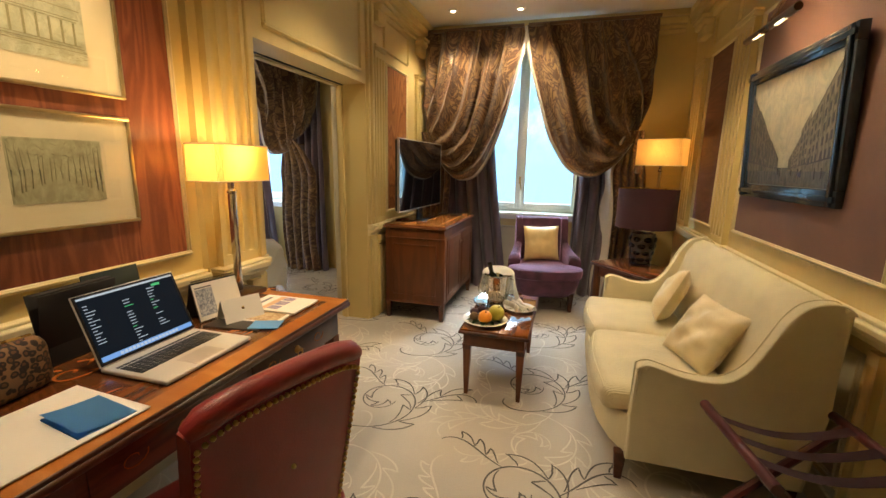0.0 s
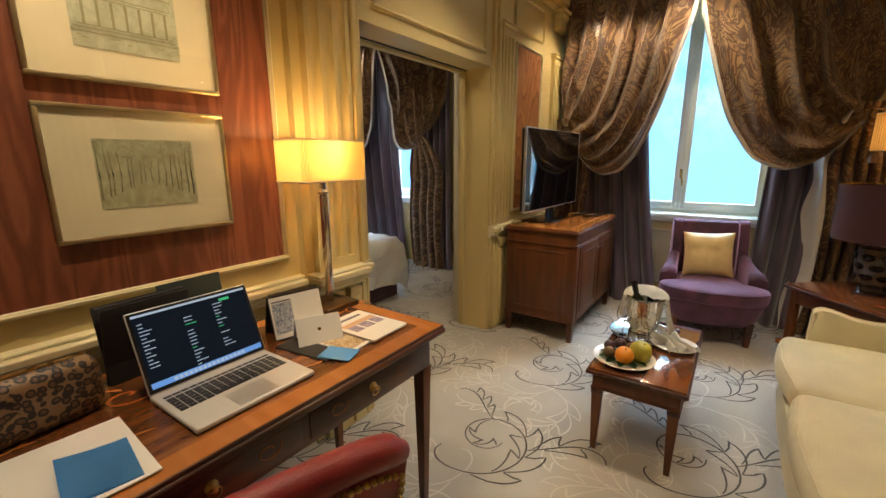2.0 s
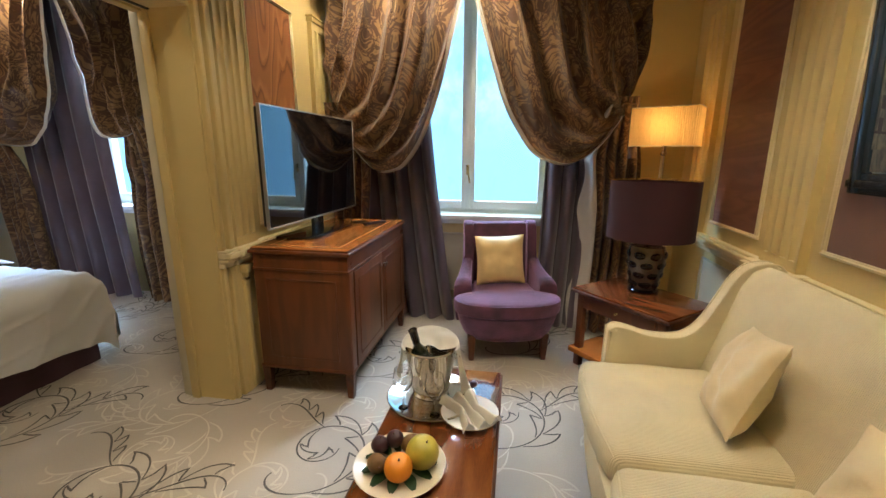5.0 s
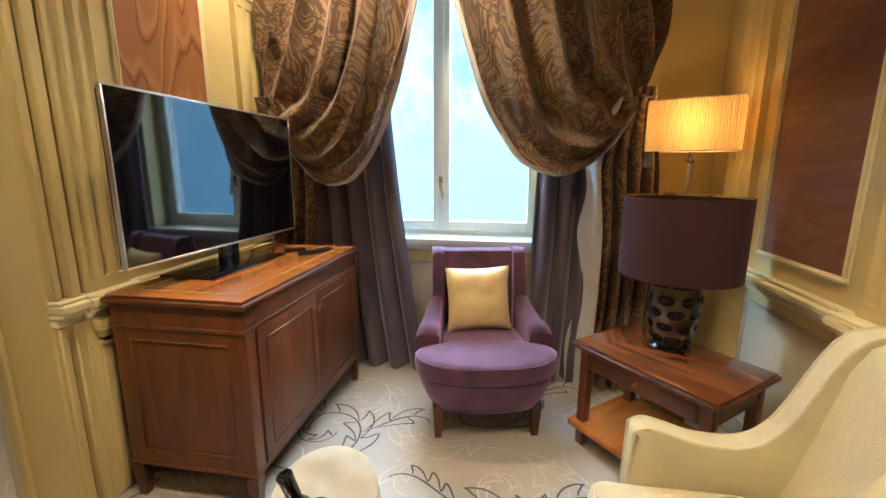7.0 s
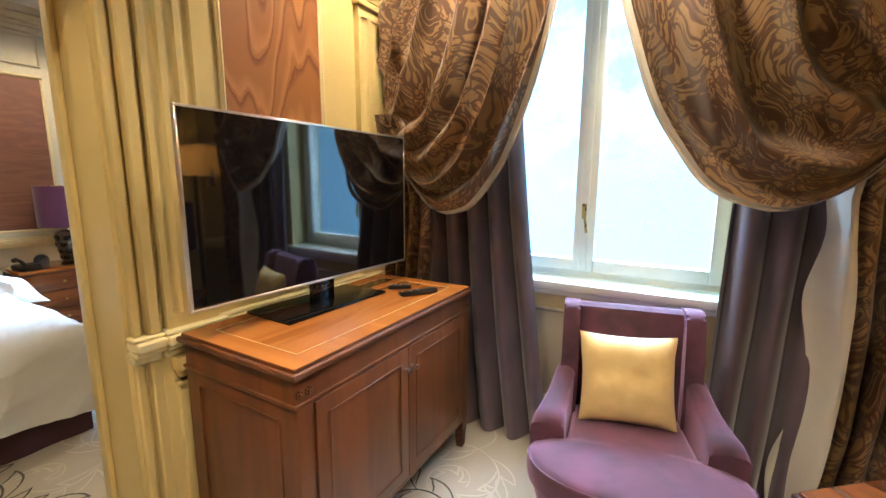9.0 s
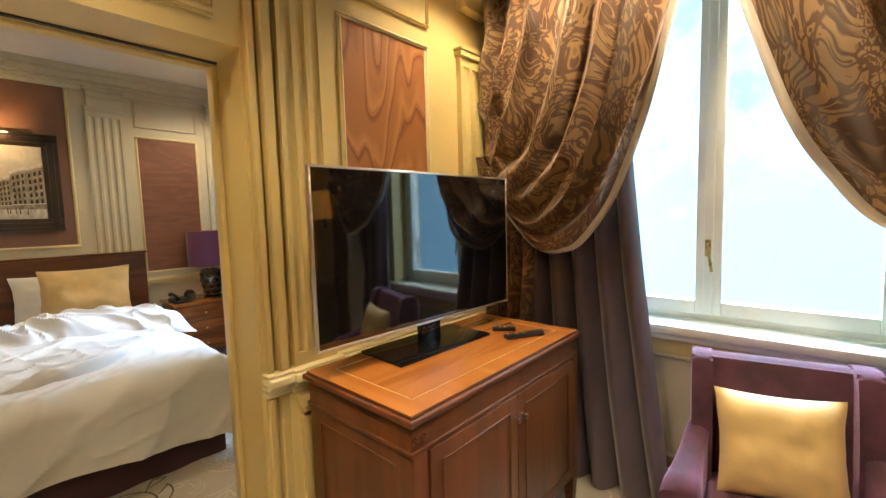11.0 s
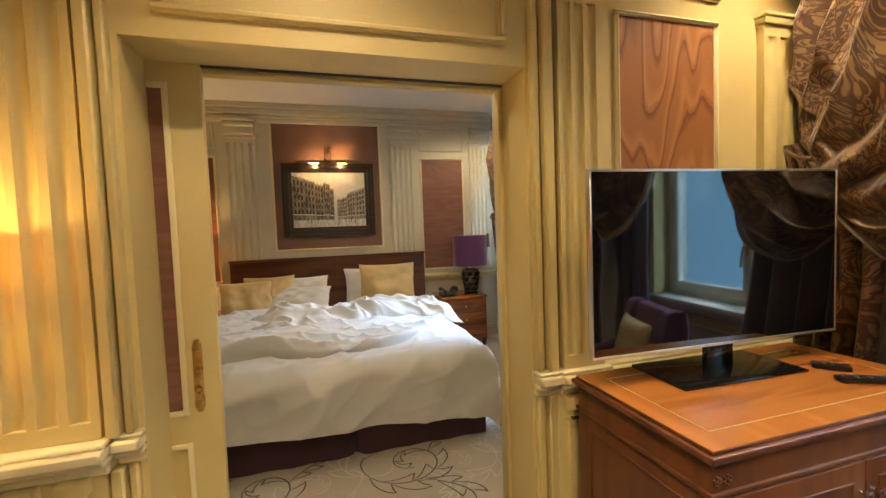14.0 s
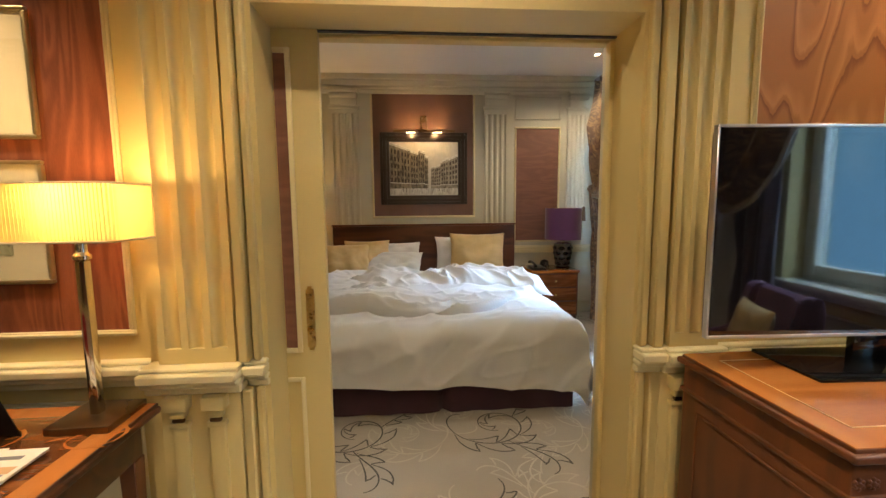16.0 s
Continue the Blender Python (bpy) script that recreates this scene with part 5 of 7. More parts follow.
def sketch(t, w, h, y, kind, seed):
    """Ink lines of the drawing: an avenue of trees, or a pavilion with columns."""
    rnd = random.Random(seed)
    b = bm_new()
    if kind == "avenue":
        for k in range(16):
            x = (k / 15 - 0.5) * w * 0.9 + rnd.uniform(-0.006, 0.006)
            near = abs(x) / (w / 2)
            zb = -h * (0.12 + 0.30 * near)
            zt = h * (0.16 + 0.30 * near)
            tube([(x, y, zb), (x + rnd.uniform(-0.003, 0.003), y, (zb + zt) / 2), (x + rnd.uniform(-0.005, 0.005), y, zt)], [0.0016 + 0.0022 * near, 0.0012 + 0.001 * near, 0.0008], 5, b)
        for k in range(40):
            x, z = rnd.uniform(-w / 2.1, w / 2.1), h * rnd.uniform(0.18, 0.47)
            tube([(x, y, z), (x + rnd.uniform(-0.02, 0.02), y, z + rnd.uniform(-0.012, 0.012))], 0.0009, 4, b)
    else:
        for k in range(7):
            x = (k / 6 - 0.5) * w * 0.74
            box(b, x - 0.0035, x + 0.0035, y - 0.0006, y, -h * 0.22, h * 0.14)
        for z, q in ((0.15, 0.82), (0.19, 0.86), (0.34, 0.90), (-0.23, 0.86), (-0.27, 0.92), (-0.33, 0.98)):
            box(b, -w * q / 2, w * q / 2, y - 0.0006, y, h * z, h * z + 0.0022)
        for k in range(30):
            x, z = rnd.uniform(-w / 2.1, w / 2.1), h * rnd.uniform(-0.46, -0.28)
            tube([(x, y, z), (x + rnd.uniform(0.004, 0.02), y, z)], 0.0008, 4, b)
    return tagged(part("pencil_lines", b, PENCIL, t, "brown pencil lines of the drawing"), kind="stuff")


def outline(pts, yy):
    """A thin plate with the outline pts in (x, z), its face at yy."""
    gb = bm_new()
    fv = [gb.verts.new((a, yy, c)) for a, c in pts]
    bv = [gb.verts.new((a, yy + 0.001, c)) for a, c in pts]
    gb.faces.new(fv)
    gb.faces.new(bv[::-1])
    for i in range(len(pts)):
        gb.faces.new((fv[i], bv[i], bv[(i + 1) % len(pts)], fv[(i + 1) % len(pts)]))
    return gb


def street_row(t, x0, x1, z0, za, zb, n, wall, yy, rnd, snow=None):
    """Painted houses in perspective, from height za at x0 down to zb at x1."""
    edges = [x0 + (x1 - x0) * (1 - (1 - k / n) ** 1.5) for k in range(n + 1)]
    for k in range(n):
        a, b = edges[k], edges[k + 1]
        f, g = (a - x0) / (x1 - x0), (b - x0) / (x1 - x0)
        lift = rnd.uniform(-0.05, 0.05) * abs(za - z0)
        ta, tb = za + (zb - za) * f + lift, za + (zb - za) * g + lift
        yk = yy - 0.0004 * k
        part("painted_house", outline([(a, z0), (b, z0), (b, tb), (a, ta)], yk), wall, t, "", False)
        if snow:
            part("painted_roof", outline([(a, ta), (b, tb), (b, tb + 0.016), (a, ta + 0.02)], yk - 0.0002), snow, t, "", False)
        wb_ = bm_new()
        rows = 5
        for r in range(rows):
            for c in range(3):
                u0, u1 = 0.12 + 0.3 * c, 0.27 + 0.3 * c
                v0, v1 = 0.14 + 0.165 * r, 0.24 + 0.165 * r
                q = [(u0, v0), (u1, v0), (u1, v1), (u0, v1)]
                vs = [wb_.verts.new((a + (b - a) * u, yk - 0.0004, z0 + (ta + (tb - ta) * u - z0) * v)) for u, v in q]
                wb_.faces.new(vs)
        tagged(part("painted_window", wb_, FRAMEDARK, t, "", False), kind="stuff")
        cb = bm_new()
        for v in (0.12, 0.97):
            vs = [cb.verts.new((a + (b - a) * u, yk - 0.0005, z0 + (ta + (tb - ta) * u - z0) * q)) for u, q in ((0, v), (1, v), (1, v + 0.02), (0, v + 0.02))]
            cb.faces.new(vs)
        tagged(part("painted_cornice", cb, snow or FRAMEDARK, t, "", False), kind="stuff")


def townscape(t, w, h, sky_mat, dark, mid, ground, y, seed, left, right, snow=None):
    """An old town view: sky, a street, and rows of houses closing in from both sides.
    left, right: (reach of the row, its height at the edge and at its far end, houses), in shares of the picture."""
    rnd = random.Random(seed)
    part("sky", bx(-w / 2, w / 2, y - 0.001, y, -h / 2, h / 2), sky_mat, t)
    part("street", bx(-w / 2, w / 2, y - 0.003, y - 0.002, -h / 2, -h / 2 + h * 0.16), ground, t)
    z0 = -h / 2 + h * 0.13
    for side, (reach, high, far, n), wall in ((-1, left, dark), (1, right, mid)):
        street_row(t, side * w * 0.5, side * w * (0.5 - reach), z0, min(h / 2 - 0.012, z0 + h * high), z0 + h * far, n, wall, y - 0.0045 - (0.004 if side < 0 else 0), rnd, snow)
    for i in range(10):
        px = rnd.uniform(-w * 0.4, w * 0.45)
        part("painted_post", bx(px, px + w * 0.007, y - 0.014, y - 0.0125, -h / 2 + h * rnd.uniform(0.05, 0.1), -h / 2 + h * rnd.uniform(0.13, 0.16)), FRAMEDARK, t)


sketch(p1_, 0.29, 0.20, -0.0105, "avenue", 3)
sketch(p2_, 0.29, 0.20, -0.0105, "pavilion", 5)


def town_paint(name, a, c, scale):
    return drawing(name, a, c, scale, "town")


rp = framed("large_painting", TO_RIGHT(6.02, 1.605, RX - 0.012), 1.02, 0.74, 0.075, 0.04, FRAMEBLUELIT, (0.0, 0.0), drawing("canvas_ground", (0.30, 0.32, 0.30), (0.22, 0.25, 0.25), 3.0, "town"), "dark old-town street painting in stepped dark frame tinted by daylight", None, False, 3.0, "stepped dark frame, coloured blue for reflected daylight")
townscape(rp, 0.86, 0.58, drawing("dusk_sky", (0.52, 0.46, 0.30), (0.38, 0.36, 0.26), 4, "town"), drawing("dark_facade", (0.20, 0.18, 0.12), (0.07, 0.07, 0.06), 14), drawing("mid_facade", (0.26, 0.22, 0.14), (0.11, 0.10, 0.07), 14), drawing("dark_street", (0.16, 0.15, 0.12), (0.07, 0.07, 0.07), 16), -0.03, 3, (0.46, 0.80, 0.10, 5), (0.42, 0.84, 0.12, 5))
picture_light(TO_RIGHT(6.0, 2.10), 0.56, 0.9, "dark bronze picture light on two curved arms", 0.0175)
bp = framed("bedroom_photograph", TO_LEFT(5.985, 1.81, HX + 0.006), 1.04, 0.85, 0.11, 0.035, FRAMEDARK, (0.0, 0.0), drawing("canvas_base", (0.5, 0.48, 0.42), (0.4, 0.39, 0.35), 3.0, "town"), "sepia snowy square photograph in broad dark frame above the bed", None, False, 0.0, "broad dark wooden frame")
townscape(bp, 0.815, 0.625, drawing("pale_sky", (0.62, 0.58, 0.48), (0.52, 0.49, 0.41), 3, "town"), drawing("sepia_dark", (0.30, 0.26, 0.18), (0.07, 0.06, 0.045), 12), drawing("sepia_mid", (0.40, 0.36, 0.28), (0.14, 0.12, 0.09), 12), drawing("snow", (0.70, 0.68, 0.60), (0.40, 0.38, 0.33), 10), -0.022, 9, (0.56, 0.86, 0.62, 5), (0.40, 0.62, 0.38, 4), drawing("roof_snow", (0.74, 0.72, 0.64), (0.5, 0.48, 0.42), 20))
picture_light(TO_LEFT(5.985, 2.225, HX), 0.70, 2.6, "dark bronze picture light, lit, above the bed")


# ---- desk ----
DX0, DX1, DY0, DY1, DZ = -1.505, -0.88, 3.30, 5.02, 0.77
desk = thing("writing_desk", "mahogany writing desk with inlaid top and tapered legs", "desk")
tb = bx(DX0, DX1, DY0, DY1, DZ - 0.035, DZ - 0.012, 0.008, 3)
box(tb, DX0 + 0.006, DX1 - 0.006, DY0 + 0.006, DY1 - 0.006, DZ - 0.014, DZ - 0.001, 0.003)
part("desktop_edge", tb, MAHOGANY_DARK, desk)
part("desktop", bx(DX0 + 0.075, DX1 - 0.075, DY0 + 0.075, DY1 - 0.075, DZ - 0.004, DZ), DESK_TOP, desk, "marquetry veneer top")
for a, b, c, d in ((DX0 + 0.01, DX0 + 0.075, DY0 + 0.01, DY1 - 0.01), (DX1 - 0.075, DX1 - 0.01, DY0 + 0.01, DY1 - 0.01), (DX0 + 0.075, DX1 - 0.075, DY0 + 0.01, DY0 + 0.075), (DX0 + 0.075, DX1 - 0.075, DY1 - 0.075, DY1 - 0.01)):
    part("crossband", bx(a, b, c, d, DZ - 0.004, DZ - 0.0003), BAND, desk, "pale crossbanded border")
AX0, AX1, AY0, AY1 = DX0 + 0.03, DX1 - 0.04, DY0 + 0.05, DY1 - 0.05
part("apron", bx(AX0, AX1, AY0, AY1, 0.61, DZ - 0.035, 0.003), MAHOGANY_DARK, desk)
for k in range(3):
    y0 = AY0 + 0.06 + k * 0.505
    dr = part("drawer", bx(AX1 - 0.003, AX1 + 0.004, y0, y0 + 0.48, 0.625, 0.72, 0.003), MAHOGANY_DARK, desk)
    hb = lathe([(0.0, 0.0), (0.016, 0.0), (0.014, 0.006), (0.006, 0.012), (0.006, 0.02), (0.0, 0.022)], 14)
    part("pull", hb, BRASS, dr, "small ring pull", True, Matrix.Translation((AX1 + 0.004, y0 + 0.24, 0.672)) @ Matrix.Rotation(math.pi / 2, 4, "Y"))
    rg = tube([(AX1 + 0.018 + 0.002 * math.sin(a), y0 + 0.24 + 0.015 * math.cos(a), 0.662 + 0.015 * math.sin(a)) for a in [2 * math.pi * i / 14 for i in range(15)]], 0.0022, 6)
    part("ring", rg, BRASS, dr)
    for s in (0.10, 0.38):                                # inlaid scroll sprays
        pts = [(AX1 + 0.0050, y0 + s + (0.012 + 0.004 * a) * math.cos(a), 0.672 + (0.012 + 0.004 * a) * math.sin(a) * 0.7) for a in [0.5 * i for i in range(14)]]
        part("inlay", tube(pts, 0.0014, 5), BAND, dr, "pale inlaid scroll")
for x in (AX0 + 0.022, AX1 - 0.022):
    for y in (AY0 + 0.022, AY1 - 0.022):
        part("leg", taper_leg(x, y, 0.028, 0.05, 0, 0.612), MAHOGANY, desk)
for sy in [DY0 + 0.24 + 0.27 * k for k in range(6)]:       # inlaid scrolls and leaves on the top
    for sx, fl in ((-1.30, 1), (-1.08, -1)):
        flat = Matrix.Translation((sx, sy + 0.06 * fl, DZ + 0.0004)) @ Matrix.Diagonal((0.75, 1, 0.12, 1))
        pts = [(0.012 * a * math.cos(a * fl + 0.8 * fl), 0.012 * a * math.sin(a * fl + 0.8 * fl), 0) for a in [0.35 * i for i in range(24)]]
        part("inlay", tube(pts, [0.0018 + 0.0045 * abs(math.sin(i * 0.5)) for i in range(24)], 5), BAND, desk, "pale inlaid scroll", True, flat)
        for a in (0.6, 1.9, 3.2, 4.6):
            c, q = math.cos(a), math.sin(a)
            pts = [((0.05 + 0.05 * f) * c - 0.03 * f * f * q * fl, (0.05 + 0.05 * f) * q + 0.03 * f * f * c * fl, 0) for f in [i / 7 for i in range(8)]]
            part("inlay", tube(pts, [0.001 + 0.006 * math.sin(math.pi * i / 7) for i in range(8)], 5), BAND, desk, "pale inlaid leaf", True, flat)

# laptop
lap = thing("laptop", "open silver laptop showing a dark list screen on the desk", "laptop", pose(-1.095, 4.325, DZ, 0, 0, 1))
part("base", bx(-0.122, 0.122, -0.165, 0.165, 0.003, 0.016, 0.005, 3), LAPTOP, lap, "silver body")
kb = bm_new()
for r in range(6):
    n = 14
    for c in range(n):
        if r == 5 and 4 <= c <= 8:
            if c > 4:
                continue
            box(kb, 0.0, 0.014, -0.148 + c * 0.0212, -0.148 + (c + 5) * 0.0212 - 0.003, 0.016, 0.0172)
            continue
        x = -0.085 + r * 0.0172
        box(kb, x, x + (0.014 if r else 0.009), -0.148 + c * 0.0212, -0.148 + c * 0.0212 + 0.0184, 0.016, 0.0172)
tagged(part("keys", kb, BLACK, lap, "black keyboard keys", False), kind="stuff")
part("trackpad", bx(0.035, 0.112, -0.055, 0.055, 0.0158, 0.0164), plain("trackpad", (0.55, 0.53, 0.50), 0.35, 0.6, relief=0), lap)
LID = pose(-0.118, 0, 0.016, 0, -22, 0)
lid = part("lid", bx(-0.006, 0.0, -0.165, 0.165, 0.0, 0.222, 0.004, 3), LAPTOP, lap, "", True, LID)
part("bezel", bx(0.0, 0.0012, -0.162, 0.162, 0.004, 0.219), BLACK, lid, "", True, LID)
SCREEN = glowing("screen_dark", (0.010, 0.018, 0.030), 0.35, (0.002, 0.002, 0.002))
SCREEN.node_tree.nodes["Principled BSDF"].inputs["Specular IOR Level"].default_value = 0.12
SCREEN_TXT = glowing("screen_text", (0.75, 0.85, 0.95), 0.55, (0.02, 0.02, 0.02))
SCREEN_GRN = glowing("screen_green", (0.10, 0.75, 0.25), 0.6, (0.02, 0.02, 0.02))
SCREEN_BLU = glowing("screen_blue", (0.20, 0.42, 0.85), 0.7, (0.02, 0.02, 0.02))
part("display", bx(0.0012, 0.0018, -0.154, 0.154, 0.014, 0.212), SCREEN, lid, "dark screen", True, LID)
part("dock", bx(0.0018, 0.0022, -0.154, 0.154, 0.014, 0.029), SCREEN_BLU, lid, "blue dock bar", True, LID)
part("menu_bar", bx(0.0018, 0.0022, -0.154, 0.154, 0.206, 0.212), SCREEN_TXT, lid, "pale menu bar", True, LID)
rnd = random.Random(4)
tx, gx = bm_new(), bm_new()
for y0, n, z0 in ((-0.145, 13, 0.185), (-0.035, 15, 0.17), (0.05, 14, 0.185)):
    for i in range(n):
        if rnd.random() < 0.12:
            continue
        L = rnd.uniform(0.010, 0.034)
        box(gx if rnd.random() < 0.1 else tx, 0.0018, 0.0022, y0, y0 + L, z0 - i * 0.0098, z0 - i * 0.0098 + 0.0022)
box(gx, 0.0018, 0.0022, 0.072, 0.102, 0.19, 0.198)
tagged(part("text_bars", tx, SCREEN_TXT, lid, "plain pale text bars", True, LID), kind="stuff")
tagged(part("green_bars", gx, SCREEN_GRN, lid, "plain green bars", True, LID), kind="stuff")
ic = bm_new()
for i in range(16):
    box(ic, 0.0022, 0.0026, -0.10 + i * 0.0126, -0.10 + i * 0.0126 + 0.009, 0.0165, 0.0255)
tagged(part("dock_icons", ic, SCREEN_TXT, lid, "small pale dock icons", True, LID), kind="stuff")

fol = thing("folder", "white cardboard folder lying on the desk", "folder", pose(-1.065, 3.93, DZ, 0, 0, -3))
part("cover", bx(-0.14, 0.14, -0.16, 0.15, 0.004, 0.007, 0.001), PAPER, fol)
part("sheets", bx(-0.135, 0.137, -0.157, 0.147, 0.001, 0.004), MOUNT, fol)
card = thing("blue_card", "folded light blue card on the white folder", "card", pose(-1.01, 3.995, DZ + 0.007, 0, 0, -8))
part("lower_leaf", bx(-0.085, 0.075, -0.06, 0.06, 0.0, 0.002), BLUECARD, card)
part("upper_leaf", sheet(lambda u, v: Vector((-0.085 + 0.16 * u, -0.06 + 0.12 * v, 0.003 + 0.012 * (1 - v) ** 2)), 8, 10, 0.001), BLUECARD, card)


def leopard():
    m, nt, b = nodes_of("leopard_print")
    co = add(nt, "ShaderNodeTexCoord")
    warp = add(nt, "ShaderNodeTexNoise", Scale=40.0, Detail=1.0)
    nt.links.new(co.outputs["Object"], warp.inputs["Vector"])
    vm = nt.nodes.new("ShaderNodeVectorMath")
    vm.operation = "MULTIPLY_ADD"
    vm.inputs[1].default_value = (0.014, 0.014, 0.014)
    nt.links.new(warp.outputs["Color"], vm.inputs[0])
    nt.links.new(co.outputs["Object"], vm.inputs[2])
    v = add(nt, "ShaderNodeTexVoronoi", Scale=54.0, Randomness=0.8)
    nt.links.new(vm.outputs[0], v.inputs["Vector"])
    r = ramp(nt, v.outputs["Distance"], [(0.0, (0.11, 0.048, 0.018)), (0.26, (0.12, 0.052, 0.020)), (0.30, (0.014, 0.008, 0.006)), (0.50, (0.018, 0.009, 0.007)), (0.56, (0.22, 0.12, 0.05))])
    nt.links.new(r.outputs[0], b.inputs["Base Color"])
    b.inputs["Roughness"].default_value = 0.4
    n = add(nt, "ShaderNodeTexNoise", Scale=300.0)
    bump(nt, b, n.outputs[0], 0.2, 0.002)
    return m


bag = thing("toiletry_bag", "leopard print zipped pouch standing on the desk", "pouch", pose(-1.30, 3.95, DZ, 0, 0, 98))
bb = bx(-0.145, 0.145, -0.045, 0.045, 0.0, 0.145, 0.035, 4)
for v in bb.verts:
    v.co.y *= 1 - 0.35 * (v.co.z / 0.145) ** 2
    v.co.z += 0.006 * noise.noise(v.co * 14)
part("body", bb, leopard(), bag)
part("zip", tube([(-0.12, 0, 0.144), (-0.05, 0, 0.149), (0.05, 0, 0.149), (0.12, 0, 0.144)], 0.004, 6), BRASS, bag, "brass zip")
bb = bx(-0.10, 0.10, -0.04, 0.04, 0.0, 0.17, 0.03, 3)
pouch = part("pouch", bb, MATTEBLACK)
tagged(pouch, "soft black pouch standing on the desk", "pouch")
pouch.matrix_world = pose(-1.36, 3.70, DZ, 0, 0, 92)

binder = thing("binder", "black hotel folder standing against the wall on the desk", "binder", pose(-1.405, 4.24, DZ, 0, 0, 96))
part("cover", bx(-0.115, 0.115, -0.012, -0.008, 0, 0.225, 0.001), MATTEBLACK, binder, "", True, pose(0, 0.0, 0, -10, 0, 0))
part("cover", bx(-0.115, 0.115, 0.006, 0.010, 0, 0.225, 0.001), MATTEBLACK, binder, "", True, pose(0, 0.0, 0, 8, 0, 0))
part("spine", bx(-0.115, 0.115, -0.010, 0.012, 0.222, 0.226, 0.001), MATTEBLACK, binder)
gb = thing("green_board", "dark green card stand behind the laptop", "card stand", pose(-1.44, 4.40, DZ, 0, 0, 94))
part("front", bx(-0.10, 0.10, -0.004, 0.0, 0, 0.235, 0.001), plain("green_board", (0.035, 0.05, 0.042), 0.55, relief=0.1), gb, "", True, pose(0, 0, 0, -9, 0, 0))
part("strut", bx(-0.02, 0.02, 0.0, 0.003, 0, 0.17), MATTEBLACK, gb, "", True, pose(0, 0.045, 0, 12, 0, 0))

cal = thing("desk_calendar", "white tent calendar with black stand and wire binding", "calendar", pose(-1.30, 4.66, DZ, 0, 0, 78))
part("stand", bx(-0.095, 0.095, -0.002, 0.0, 0, 0.155), MATTEBLACK, cal, "black card stand", True, pose(0, 0.045, 0, 18, 0, 0))
part("stand", bx(-0.095, 0.095, -0.002, 0.0, 0, 0.155), MATTEBLACK, cal, "black card stand", True, pose(0, -0.053, 0, -18, 0, 0))
pg = part("page", bx(-0.092, 0.092, -0.005, -0.0025, 0.006, 0.15), PAPER, cal, "", True, pose(0, -0.053, 0, -18, 0, 0))
INK = plain("grey_ink", (0.16, 0.15, 0.17), 0.7, relief=0)
part("picture", bx(-0.086, -0.018, -0.0058, -0.005, 0.022, 0.128), drawing("calendar_photo", (0.55, 0.56, 0.58), (0.14, 0.16, 0.22), 34.0, "town"), pg, "grey-blue photograph", True, pose(0, -0.053, 0, -18, 0, 0))
part("date_bar", bx(-0.086, -0.018, -0.0058, -0.005, 0.131, 0.136), INK, pg, "plain grey bar", True, pose(0, -0.053, 0, -18, 0, 0))
part("date_bar", bx(0.0, 0.03, -0.0058, -0.005, 0.02, 0.024), INK, pg, "plain grey bar", True, pose(0, -0.053, 0, -18, 0, 0))
wb = bm_new()
for i in range(22):
    x = -0.085 + i * 0.0081
    tube([(x, -0.012, 0.146), (x, -0.004, 0.158), (x, 0.006, 0.150), (x, 0.0, 0.142)], 0.0012, 5, wb)
tagged(part("wire_binding", wb, MATTEBLACK, cal), kind="stuff")
tent = thing("tent_card", "blank white folded tent card on the desk", "card", pose(-1.165, 4.655, DZ, 0, 0, 66))
part("leaf", bx(-0.075, 0.075, -0.0015, 0.0, 0, 0.098), PAPER, tent, "", True, pose(0, -0.045, 0, -27, 0, 0))
part("leaf", bx(-0.075, 0.075, 0.0, 0.0015, 0, 0.098), PAPER, tent, "", True, pose(0, 0.045, 0, 27, 0, 0))
part("seal", lathe([(0, 0), (0.006, 0), (0.006, 0.0006), (0, 0.0006)], 12), BRASS, tent, "tiny brass-coloured crest", True, pose(0, -0.045, 0, -27, 0, 0) @ pose(0.0, -0.0016, 0.055, 90, 0, 0))
pad = part("writing_pad", bx(-0.11, 0.11, -0.075, 0.075, 0, 0.006, 0.001), MATTEBLACK)
tagged(pad, "flat black writing pad on the desk", "pad")
pad.matrix_world = pose(-1.13, 4.62, DZ, 0, 0, 8)
c2 = part("blue_card", bx(-0.055, 0.055, -0.04, 0.04, 0, 0.002), BLUECARD)
tagged(c2, "small dark blue card on the black pad", "card")
c2.matrix_world = pose(-1.015, 4.615, DZ + 0.0065, 0, 0, 20)


def magazine(m, label, bars):
    t = thing("magazine", label, "magazine", m, "magazines")
    part("page_block", bx(-0.125, 0.125, -0.09, 0.09, 0.0, 0.007, 0.001), PAPER, t)
    part("cover", bx(-0.126, 0.126, -0.091, 0.091, 0.007, 0.0078), PAPER, t)
    for a, b, c, d, mt in bars:
        part("cover_print", bx(a, b, c, d, 0.0078, 0.0082), mt, t)
    return t


